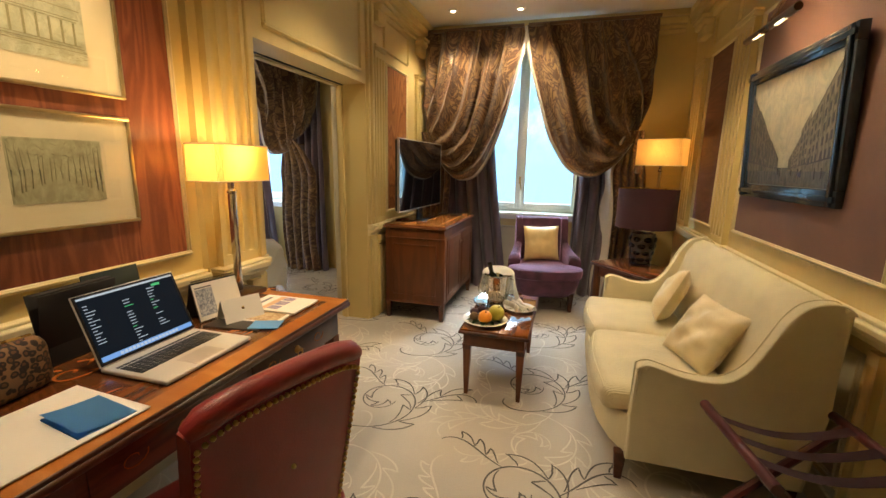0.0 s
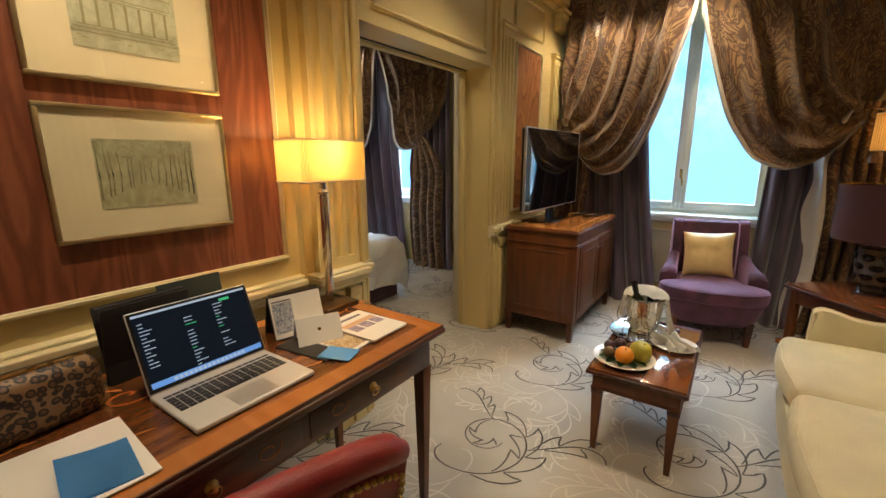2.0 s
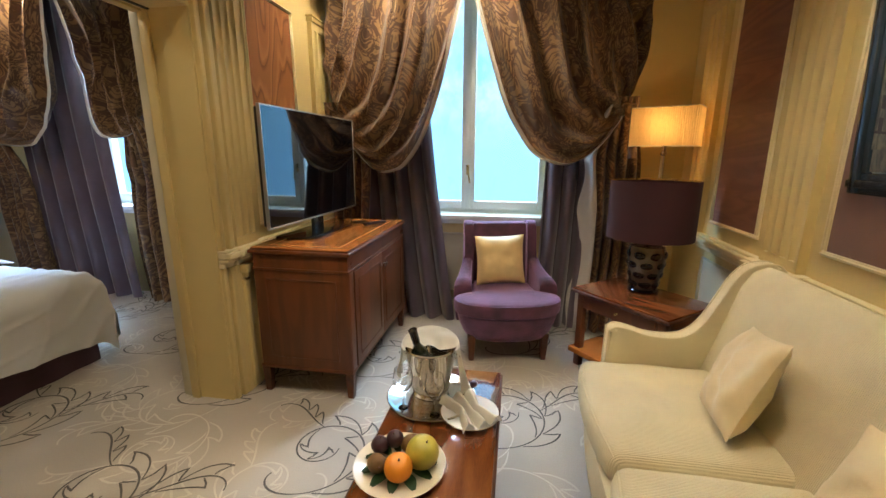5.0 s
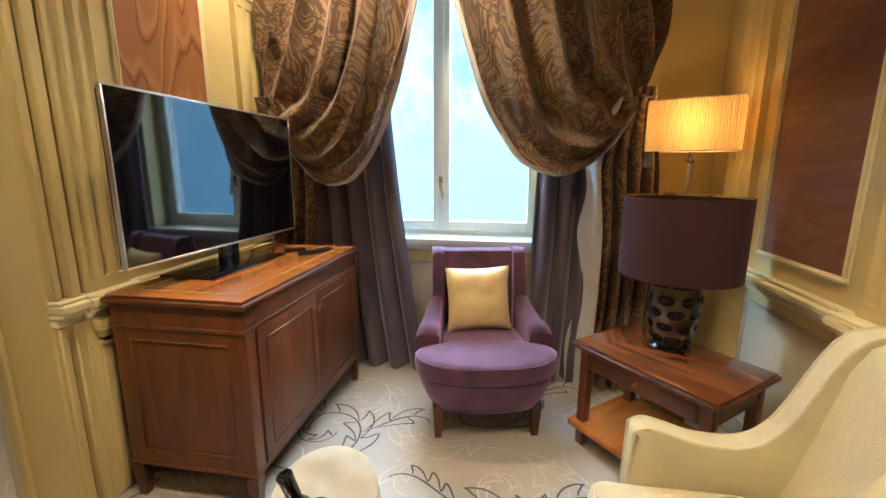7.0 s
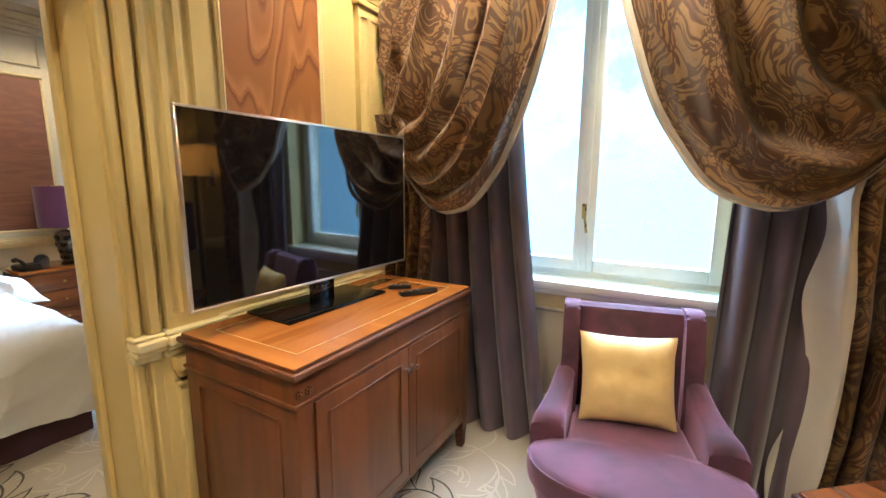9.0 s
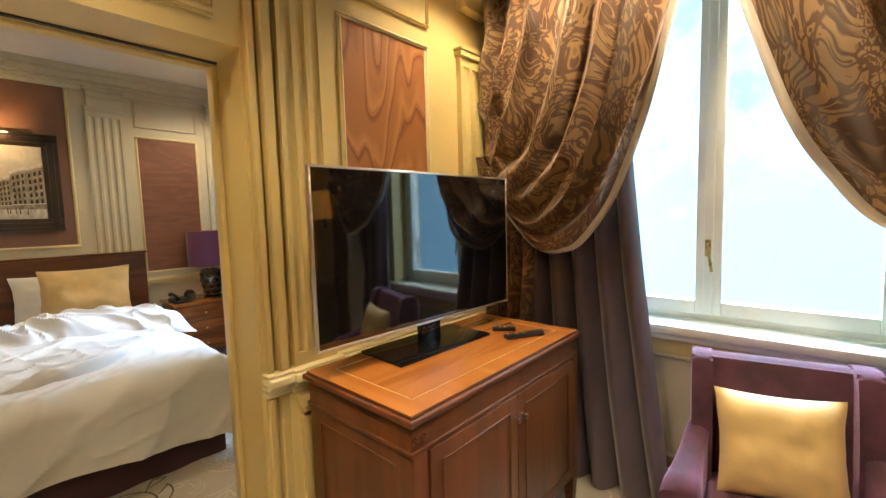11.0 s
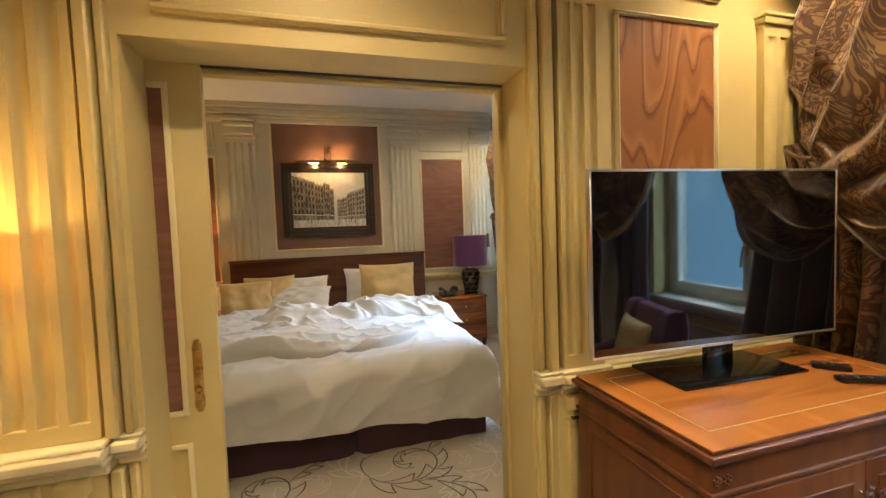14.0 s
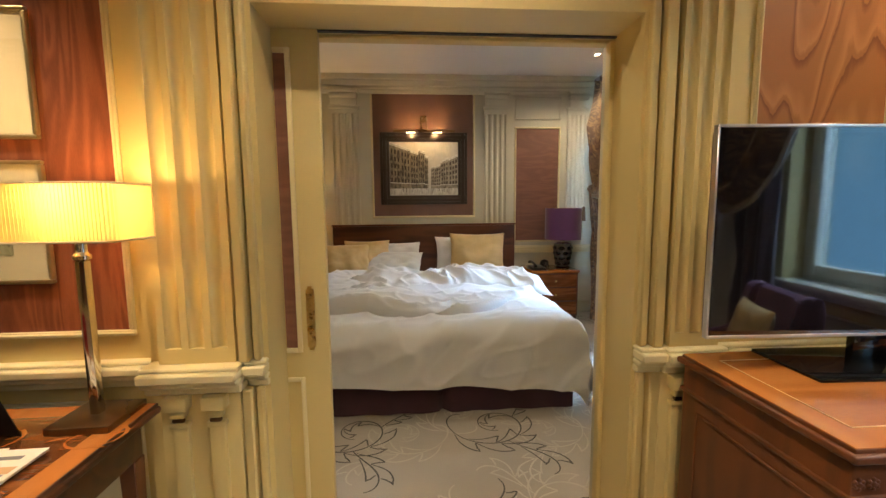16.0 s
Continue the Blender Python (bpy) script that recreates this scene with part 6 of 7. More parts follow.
LILAC = drawing("lilac_photo", (0.45, 0.36, 0.42), (0.10, 0.09, 0.22), 26.0, "town")
PEACH = plain("peach_print", (0.62, 0.38, 0.20), 0.6, relief=0)
OCHRE = drawing("ochre_photo", (0.62, 0.50, 0.30), (0.30, 0.14, 0.05), 16.0, "town")
magazine(pose(-1.12, 4.715, DZ, 0, 0, 6), "magazine with ochre photograph lying open-side down", ((-0.11, 0.11, -0.08, 0.02, OCHRE), (-0.11, 0.11, 0.03, 0.08, INK)))
magazine(pose(-1.105, 4.82, DZ + 0.0085, 0, 0, 2), "white magazine with lilac photograph on the pile", ((-0.02, 0.03, -0.07, -0.03, LILAC), (-0.02, 0.03, -0.02, 0.025, LILAC), (-0.02, 0.03, 0.035, 0.075, LILAC), (-0.05, -0.022, -0.075, 0.08, PEACH), (-0.095, -0.08, -0.06, 0.06, INK)))


# ---- television cabinet ----
CX0, CX1, CY0, CY1, CZ = -1.505, -0.915, 6.742, 7.865, 0.870
cab = thing("cabinet", "mahogany two-door cabinet with crossbanded top and tapered feet", "cabinet")
tb = bx(CX0, CX1, CY0, CY1, CZ - 0.032, CZ - 0.012, 0.006, 3)
box(tb, CX0 + 0.012, CX1 - 0.012, CY0 + 0.012, CY1 - 0.012, CZ - 0.014, CZ - 0.002, 0.003)
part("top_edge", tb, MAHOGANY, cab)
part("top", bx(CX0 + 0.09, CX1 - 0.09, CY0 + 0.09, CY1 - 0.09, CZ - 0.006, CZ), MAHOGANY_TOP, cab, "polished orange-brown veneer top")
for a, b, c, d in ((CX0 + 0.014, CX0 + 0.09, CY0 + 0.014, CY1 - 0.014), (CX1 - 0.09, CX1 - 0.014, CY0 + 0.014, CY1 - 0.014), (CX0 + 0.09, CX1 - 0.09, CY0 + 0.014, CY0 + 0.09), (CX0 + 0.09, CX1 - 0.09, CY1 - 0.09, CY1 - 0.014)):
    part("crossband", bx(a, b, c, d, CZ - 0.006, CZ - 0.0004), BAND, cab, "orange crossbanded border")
for a, b, c, d in ((CX0 + 0.088, CX0 + 0.092, CY0 + 0.088, CY1 - 0.088), (CX1 - 0.092, CX1 - 0.088, CY0 + 0.088, CY1 - 0.088), (CX0 + 0.092, CX1 - 0.092, CY0 + 0.088, CY0 + 0.092), (CX0 + 0.092, CX1 - 0.092, CY1 - 0.092, CY1 - 0.088)):
    part("stringing", bx(a, b, c, d, CZ - 0.004, CZ + 0.0006), STRING, cab, "pale inlaid line")
x0, x1, y0, y1 = CX0 + 0.02, CX1 - 0.018, CY0 + 0.016, CY1 - 0.02
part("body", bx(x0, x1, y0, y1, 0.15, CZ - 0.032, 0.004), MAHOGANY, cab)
part("frieze_moulding", bx(x0 - 0.006, x1 + 0.008, y0 - 0.008, y1 + 0.008, 0.745, 0.758, 0.004), MAHOGANY, cab)
part("base_moulding", bx(x0 - 0.006, x1 + 0.006, y0 - 0.006, y1 + 0.006, 0.155, 0.175, 0.004), MAHOGANY, cab)
for a in (y0, y1 - 0.06):
    fb = bx(x1, x1 + 0.006, a, a + 0.06, 0.175, 0.745, 0.002)
    part("corner_stile", fb, MAHOGANY, cab)
    for k in range(2):
        rb = lathe([(0.0, 0.007), (0.005, 0.006), (0.006, 0.003), (0.008, 0.0)], 10)
        for q in range(6):
            lathe([(0.0, 0.0055), (0.004, 0.004), (0.0055, 0.0)], 8, rb, 0.0105 * math.cos(q * math.pi / 3), 0.0105 * math.sin(q * math.pi / 3))
        part("rosette", rb, MAHOGANY, cab, "", True, Matrix.Translation((x1, a + 0.016 + 0.034 * k, 0.785)) @ Matrix.Rotation(math.pi / 2, 4, "Y"))
ymid = (y0 + y1) / 2
for s, (a, b) in enumerate(((y0 + 0.064, ymid - 0.002), (ymid + 0.002, y1 - 0.064))):
    dr = part("door", bx(x1, x1 + 0.012, a, b, 0.18, 0.742, 0.002), MAHOGANY, cab)
    for e, f, g, h in ((a + 0.05, b - 0.05, 0.23, 0.237), (a + 0.05, b - 0.05, 0.685, 0.692), (a + 0.05, a + 0.057, 0.237, 0.685), (b - 0.057, b - 0.05, 0.237, 0.685)):
        part("bead", bx(x1 + 0.011, x1 + 0.017, e, f, g, h, 0.002, 1), MAHOGANY, dr)
    ky = b - 0.022 if s == 0 else a + 0.022
    kb = lathe([(0.0, 0.0), (0.007, 0.0), (0.005, 0.010), (0.011, 0.018), (0.012, 0.026), (0.0, 0.031)], 16)
    part("knob", kb, SILVER, dr, "small bright metal knob", True, Matrix.Translation((x1 + 0.012, ky, 0.66)) @ Matrix.Rotation(math.pi / 2, 4, "Y"))
for e, f, g, h in ((x0 + 0.07, x1 - 0.07, 0.23, 0.238), (x0 + 0.07, x1 - 0.07, 0.69, 0.698), (x0 + 0.07, x0 + 0.078, 0.238, 0.69), (x1 - 0.078, x1 - 0.07, 0.238, 0.69)):
    part("side_bead", bx(e, f, y0 - 0.005, y0 + 0.001, g, h, 0.002, 1), MAHOGANY, cab)
for x in (x0 + 0.022, x1 - 0.02):
    for y in (y0 + 0.02, y1 - 0.022):
        part("foot", taper_leg(x, y, 0.036, 0.052, 0, 0.155), MAHOGANY_DARK, cab)

tv = thing("television", "flat black television with silver rim, switched off, on the cabinet", "television", pose(-1.315, 7.262, 0, 0, 0, -2.2))
part("casing", bx(-0.045, -0.012, -0.535, 0.535, 0.985, 1.600, 0.01, 3), BLACK, tv)
rim = bm_new()
for a, b, c, d in ((-0.548, 0.548, 0.974, 0.984), (-0.548, 0.548, 1.603, 1.612), (-0.548, -0.541, 0.984, 1.603), (0.541, 0.548, 0.984, 1.603)):
    box(rim, -0.018, 0.004, a, b, c, d, 0.002, 1)
part("rim", rim, ALU, tv, "thin silver rim")
part("screen", bx(-0.014, 0.001, -0.541, 0.541, 0.984, 1.603), SCREENGLASS, tv, "glossy black screen")
part("stand_neck", bx(-0.04, -0.015, -0.06, 0.06, CZ + 0.01, 0.99, 0.004), GLOSSBLACK, tv)
part("stand_base", bx(-0.16, 0.10, -0.27, 0.27, CZ, CZ + 0.012, 0.004), GLOSSBLACK, tv, "gloss black stand base")
for px, py, rz, w, L, nm in ((-1.07, 7.60, 62, 0.042, 0.19, "slim black remote control with silver end"), (-1.20, 7.63, 40, 0.045, 0.11, "small black remote control")):
    r = thing("remote_control", nm, "remote control", pose(px, py, CZ, 0, 0, rz), "remote controls")
    part("body", bx(-L / 2, L / 2, -w / 2, w / 2, 0.002, 0.02, 0.005, 2), BLACK, r)
    for k in range(9):
        part("button", lathe([(0, 0), (0.004, 0), (0.004, 0.002), (0, 0.0025)], 8), ALU if k else LEATHER, r, "", True, Matrix.Translation((-L / 2 + 0.015 + (k // 3) * L * 0.2, -0.011 + 0.011 * (k % 3), 0.02)))

# ---- coffee table and what stands on it ----
TX0, TX1, TY0, TY1, TZ = -0.515, -0.095, 5.63, 6.44, 0.435
ct = thing("coffee_table", "polished mahogany coffee table with tapered legs", "coffee table")
tb = bx(TX0, TX1, TY0, TY1, TZ - 0.03, TZ - 0.010, 0.007, 3)
part("top_edge", tb, MAHOGANY_DARK, ct)
TABLE_TOP = wood("table_top", (0.10, 0.028, 0.008), (0.27, 0.088, 0.020), "y", 6, 0.12, 1.0, 1.0, (0.1, 0.9), 12)
TABLE_TOP.node_tree.nodes["Principled BSDF"].inputs["Coat IOR"].default_value = 1.9
TABLE_TOP.node_tree.nodes["Principled BSDF"].inputs["Coat Roughness"].default_value = 0.05
part("top", bx(TX0 + 0.010, TX1 - 0.010, TY0 + 0.010, TY1 - 0.010, TZ - 0.012, TZ, 0.002), TABLE_TOP, ct, "glossy veneered top")
part("apron", bx(TX0 + 0.028, TX1 - 0.028, TY0 + 0.03, TY1 - 0.03, TZ - 0.10, TZ - 0.03, 0.003), MAHOGANY, ct)
part("bead", bx(TX0 + 0.022, TX1 - 0.022, TY0 + 0.024, TY1 - 0.024, TZ - 0.108, TZ - 0.098, 0.003), MAHOGANY, ct)
for x in (TX0 + 0.05, TX1 - 0.05):
    for y in (TY0 + 0.052, TY1 - 0.052):
        lg = part("leg", taper_leg(x, y, 0.024, 0.046, 0, TZ - 0.13), MAHOGANY, ct)
        part("collar", bx(x - 0.026, x + 0.026, y - 0.026, y + 0.026, TZ - 0.135, TZ - 0.105, 0.005), MAHOGANY_DARK, lg)


def fruit(name, m, sx, sz, material, label, category="fruit"):
    b = bm_new()
    bmesh.ops.create_uvsphere(b, u_segments=20, v_segments=14, radius=1)
    for v in b.verts:
        k = 1 + 0.03 * noise.noise(v.co * 2.5)
        top = max(0, v.co.z - 0.85)
        v.co = Vector((v.co.x * sx * k, v.co.y * sx * k, v.co.z * sz * k - top * sz * 0.7))
    t = thing(name, label, category, m)
    part("flesh", b, material, t)
    part("stalk", lathe([(0, 0), (0.003, 0), (0.002, 0.010), (0, 0.011)], 8), MAHOGANY_DARK, t, "", True, Matrix.Translation((0, 0, sz * 0.88)))
    return t


ORANGE = plain("orange_peel", (0.84, 0.30, 0.010), 0.4, vary=0.08, scale=20, grain=500, relief=0.3)
PEAR = plain("yellow_green_skin", (0.50, 0.44, 0.05), 0.4, vary=0.18, scale=22, grain=300, relief=0.1)
PLUM = plain("plum_skin", (0.045, 0.018, 0.025), 0.35, vary=0.3, scale=25, relief=0.05)
KIWI = plain("kiwi_skin", (0.17, 0.10, 0.035), 0.75, vary=0.2, scale=40, grain=500, relief=0.4)
LEAF = plain("green_leaf", (0.025, 0.065, 0.018), 0.4, vary=0.25, scale=30, relief=0.1)
CHINA = plain("cream_china", (0.76, 0.70, 0.56), 0.18, vary=0.03, relief=0, coat=0.4)
plate = thing("fruit_plate", "round cream china plate under the fruit", "plate", pose(-0.385, 5.80, TZ))
part("dish", lathe([(0.0, 0.004), (0.085, 0.004), (0.11, 0.012), (0.138, 0.02), (0.141, 0.022), (0.138, 0.024), (0.108, 0.016), (0.084, 0.008), (0.0, 0.008)], 40), CHINA, plate)
part("foot_ring", lathe([(0.07, 0.0), (0.08, 0.0), (0.08, 0.006), (0.07, 0.006)], 32), CHINA, plate)
F = TZ + 0.012
fruit("orange", pose(-0.375, 5.75, F + 0.037, 20, 10, 0), 0.042, 0.041, ORANGE, "whole orange on the fruit plate")
fruit("pear", pose(-0.318, 5.815, F + 0.045, 14, 20, 0), 0.050, 0.054, PEAR, "yellow-green pear on the fruit plate")
fruit("plum", pose(-0.462, 5.845, F + 0.028, 0, 10, 0), 0.028, 0.027, PLUM, "dark plum on the fruit plate")
fruit("plum", pose(-0.418, 5.865, F + 0.040, 20, 0, 0), 0.028, 0.027, PLUM, "dark plum on the fruit plate")
fruit("kiwi", pose(-0.445, 5.765, F + 0.028, 70, 0, 30), 0.028, 0.036, KIWI, "brown kiwi on the fruit plate")
fruit("kiwi", pose(-0.365, 5.865, F + 0.030, 60, 0, 80), 0.028, 0.036, KIWI, "brown kiwi on the fruit plate")
for k in range(11):
    a = 2 * math.pi * k / 11 + 0.2
    lf = sheet(lambda u, v: Vector(((u - 0.5) * 0.036 * math.sin(math.pi * min(1, v * 0.95 + 0.05)) ** 0.8, -0.03 + 0.075 * v, 0.008 * math.sin(2.5 * v) - 0.010 * v * v + 0.006 * abs(u - 0.5))), 6, 8, 0.0006)
    ob = part("leaf", lf, LEAF)
    tagged(ob, "green garnish leaf under the fruit", "leaf", "garnish leaves")
    ob.matrix_world = pose(-0.385 + 0.075 * math.cos(a), 5.80 + 0.075 * math.sin(a), F + 0.006, 0, 0, math.degrees(a) - 90)

tray = thing("tray", "round silver tray under the ice bucket", "tray", pose(-0.365, 6.19, TZ))
part("dish", lathe([(0.0, 0.0), (0.15, 0.0), (0.165, 0.010), (0.175, 0.014), (0.165, 0.014), (0.15, 0.004), (0.0, 0.004)], 40), SILVER, tray)
bucket = thing("ice_bucket", "silver wine bucket draped with a white cloth", "ice bucket", pose(-0.375, 6.22, TZ + 0.005))
part("pail", lathe([(0.0, 0.0), (0.065, 0.0), (0.07, 0.006), (0.062, 0.012), (0.075, 0.03), (0.088, 0.11), (0.098, 0.19), (0.104, 0.20), (0.098, 0.203), (0.086, 0.11), (0.0, 0.02)], 36), SILVER, bucket)
for s in (-1, 1):
    rg = tube([(s * 0.098 + s * 0.014 * math.sin(a), 0.018 * math.cos(a), 0.165) for a in [math.pi * i / 8 for i in range(9)]], 0.004, 6)
    part("handle", rg, SILVER, bucket)
bottle = thing("wine_bottle", "dark green wine bottle leaning in the bucket", "bottle", pose(-0.375, 6.215, TZ + 0.025, 11, -12, 0))
part("glass_body", lathe([(0.0, 0.0), (0.036, 0.0), (0.038, 0.01), (0.038, 0.15), (0.03, 0.185), (0.014, 0.21), (0.013, 0.262), (0.015, 0.265), (0.015, 0.275), (0.0, 0.276)], 24), plain("bottle_green", (0.012, 0.02, 0.010), 0.08, relief=0), bottle)
part("capsule", lathe([(0.0152, 0.225), (0.0158, 0.262), (0.017, 0.278), (0.0, 0.281)], 20), GLOSSBLACK, bottle, "dark foil capsule")


def cloth(u, v):
    """Laid over the back half of the pail's mouth and hanging down outside it."""
    a = radians(-28 + 236 * u)
    rad = 0.108
    cx, sx = math.cos(a), math.sin(a)
    if v < 0.35:
        f = v / 0.35
        fx, fy = rad * cx * 0.94, -0.030 + 0.012 * math.cos(6 * cx)
        x, y = fx + (rad * cx - fx) * f, min(fy, rad * sx) + (rad * sx - min(fy, rad * sx)) * f
        z = 0.207 + 0.030 * math.sin(math.pi * 0.5 * f) * max(0, sx) + 0.010 * noise.noise(Vector((x * 20, y * 20, 2)))
        return Vector((x, y, z))
    f = (v - 0.35) / 0.65
    hang = 0.12 + 0.09 * max(0, cx) ** 2 + 0.02 * math.sin(7 * a)
    fold = 0.016 * math.sin(9 * a + 2 * f) * f
    out = rad * (1.05 + 0.10 * f + 0.25 * max(0, cx) * f ** 2) + fold
    return Vector((out * cx, out * sx, 0.207 + 0.030 * max(0, sx) * (1 - f) ** 2 - hang * f))


nap = part("cloth", sheet(cloth, 72, 34, 0.002), NAPKIN)
tagged(nap, "white cloth napkin draped over the wine bucket", "napkin")
nap.matrix_world = pose(-0.375, 6.22, TZ + 0.005, 0, 0, 10)


def wine_glass(x, y):
    t = thing("wine_glass", "clear stemmed wine glass beside the bucket", "wine glass", pose(x, y, TZ), "wine glasses")
    part("bowl", lathe([(0.0, 0.075), (0.02, 0.08), (0.036, 0.105), (0.038, 0.13), (0.031, 0.165), (0.030, 0.165), (0.036, 0.13), (0.034, 0.107), (0.018, 0.083), (0.0, 0.079)], 24), GLASS, t)
    part("stem", lathe([(0.0045, 0.006), (0.0035, 0.03), (0.004, 0.075)], 10), GLASS, t)
    part("foot", lathe([(0.0, 0.0), (0.034, 0.0), (0.033, 0.002), (0.006, 0.006), (0.0, 0.007)], 24), GLASS, t)
    return t


wine_glass(-0.455, 6.10)
wine_glass(-0.33, 6.075)
sp = thing("side_plate", "white side plate with folded napkin", "plate", pose(-0.205, 6.10, TZ))
part("dish", lathe([(0.0, 0.003), (0.07, 0.003), (0.105, 0.014), (0.108, 0.016), (0.105, 0.018), (0.07, 0.007), (0.0, 0.007)], 36), LINEN, sp)
part("rim", lathe([(0.106, 0.0145), (0.1095, 0.0155), (0.1095, 0.017), (0.106, 0.0178)], 36), SILVER, sp, "silver rim")
part("foot_ring", lathe([(0.05, 0.0), (0.058, 0.0), (0.056, 0.005), (0.05, 0.005)], 28), LINEN, sp)
fold = lambda u, v: Vector(((u - 0.5) * 0.16 * (0.55 + 0.45 * abs(2 * v - 1)), (v - 0.5) * 0.20, 0.010 + 0.028 * abs(math.sin(3.0 * math.pi * u)) + 0.012 * noise.noise(Vector((u * 4, v * 4, 0)))))
nk = part("napkin", sheet(fold, 40, 20, 0.002), NAPKIN)
tagged(nk, "folded white cotton napkin on the side plate", "napkin")
nk.matrix_world = pose(-0.205, 6.10, TZ + 0.004, 0, 0, 35)
for k in range(2):
    ob = part("chocolate", lathe([(0, 0), (0.014, 0), (0.016, 0.008), (0.010, 0.018), (0, 0.021)], 14), PLUM)
    tagged(ob, "small round dark chocolate on the tray", "chocolate", "chocolates")
    ob.matrix_world = pose(-0.245 + 0.035 * k, 6.275 + 0.01 * k, TZ + 0.012)

# ---- side table ----
st = thing("side_table", "mahogany side table with drawer and lower shelf set across the corner", "side table", pose(0.700, 7.325, 0, 0, 0, -50))
w, d, H = 0.645, 0.45, 0.535
part("top", bx(-w / 2, w / 2, -d / 2, d / 2, H - 0.012, H, 0.003), wood("side_top", (0.11, 0.033, 0.011), (0.22, 0.075, 0.024), "x", 5, 0.2, 0.5, 0.9, bands=18), st)
part("top_edge", bx(-w / 2 - 0.012, w / 2 + 0.012, -d / 2 - 0.012, d / 2 + 0.012, H - 0.03, H - 0.012, 0.006, 3), MAHOGANY_DARK, st)
part("apron", bx(-w / 2 + 0.03, w / 2 - 0.03, -d / 2 + 0.03, d / 2 - 0.03, H - 0.13, H - 0.03, 0.003), MAHOGANY, st)
dr = part("drawer", bx(-w / 2 + 0.08, w / 2 - 0.08, -d / 2 + 0.02, -d / 2 + 0.032, H - 0.122, H - 0.04, 0.003), MAHOGANY, st)
part("knob", lathe([(0.0, 0.0), (0.006, 0.0), (0.005, 0.008), (0.010, 0.016), (0.0, 0.022)], 14), BRASS, dr, "brass knob", True, pose(0, -d / 2 + 0.02, H - 0.08, 90, 0, 0))
for x in (-w / 2 + 0.045, w / 2 - 0.045):
    for y in (-d / 2 + 0.045, d / 2 - 0.045):
        part("leg", bx(x - 0.022, x + 0.022, y - 0.022, y + 0.022, 0, H - 0.03, 0.004), MAHOGANY, st)
part("lower_shelf", bx(-w / 2 - 0.005, w / 2 + 0.005, -d / 2 - 0.005, d / 2 + 0.005, 0.09, 0.125, 0.006), MAHOGANY_TOP, st, "lower shelf with moulded edge")

# ---- bedroom ----
BX0, BX1, BY0, BY1 = -5.12, -2.78, 5.02, 6.96
bed = thing("bed", "unmade double bed with white linen and plum valance", "bed")
part("headboard", bx(HX + 0.065, HX + 0.14, 4.90, 7.07, 0.1, 1.135, 0.01), wood("headboard_veneer", (0.045, 0.014, 0.008), (0.11, 0.035, 0.017), "y", 4, 0.3, 0.3, 1.0), bed, "dark polished wood headboard")
part("headboard_cap", bx(HX + 0.06, HX + 0.15, 4.89, 7.08, 1.135, 1.155, 0.005), MAHOGANY, bed)


def skirt(u, v):
    per = [(BX0, BY0 + 0.05), (BX1 - 0.03, BY0 + 0.05), (BX1 - 0.03, BY1 - 0.05), (BX0, BY1 - 0.05)]
    L = [BX1 - BX0, BY1 - BY0, BX1 - BX0]
    q = u * sum(L)
    for i in range(3):
        if q <= L[i] or i == 2:
            f = min(1, q / L[i])
            x = per[i][0] + (per[i + 1][0] - per[i][0]) * f
            y = per[i][1] + (per[i + 1][1] - per[i][1]) * f
            break
        q -= L[i]
    n = ((0, -1), (1, 0), (0, 1))[i]
    w = -0.05 * math.exp(-((y - 6.02) / 0.025) ** 2) * v * (1 if i == 1 else 0) + 0.006 * math.sin(u * 160) * v + 0.012 * noise.noise(Vector((x * 3, y * 3, v)))
    return Vector((x + n[0] * w, y + n[1] * w, 0.32 - 0.315 * v))


part("valance", sheet(skirt, 240, 6), VALANCE, bed, "dark plum valance to the floor")
part("base", bx(BX0, BX1 - 0.06, BY0 + 0.08, BY1 - 0.08, 0.10, 0.32, 0.02), VALANCE, bed)
part("mattress", bx(BX0, BX1 + 0.0, BY0 + 0.02, BY1 - 0.02, 0.32, 0.575, 0.06, 4), LINEN, bed)


def over_edge(d, r):
    """Cloth that runs d past the start of a rounded edge: how far out and how far down it lies."""
    if d <= 0:
        return d, 0.0
    a = min(d / r, math.pi / 2)
    return r * math.sin(a), r * (1 - math.cos(a)) + max(0, d - r * math.pi / 2)


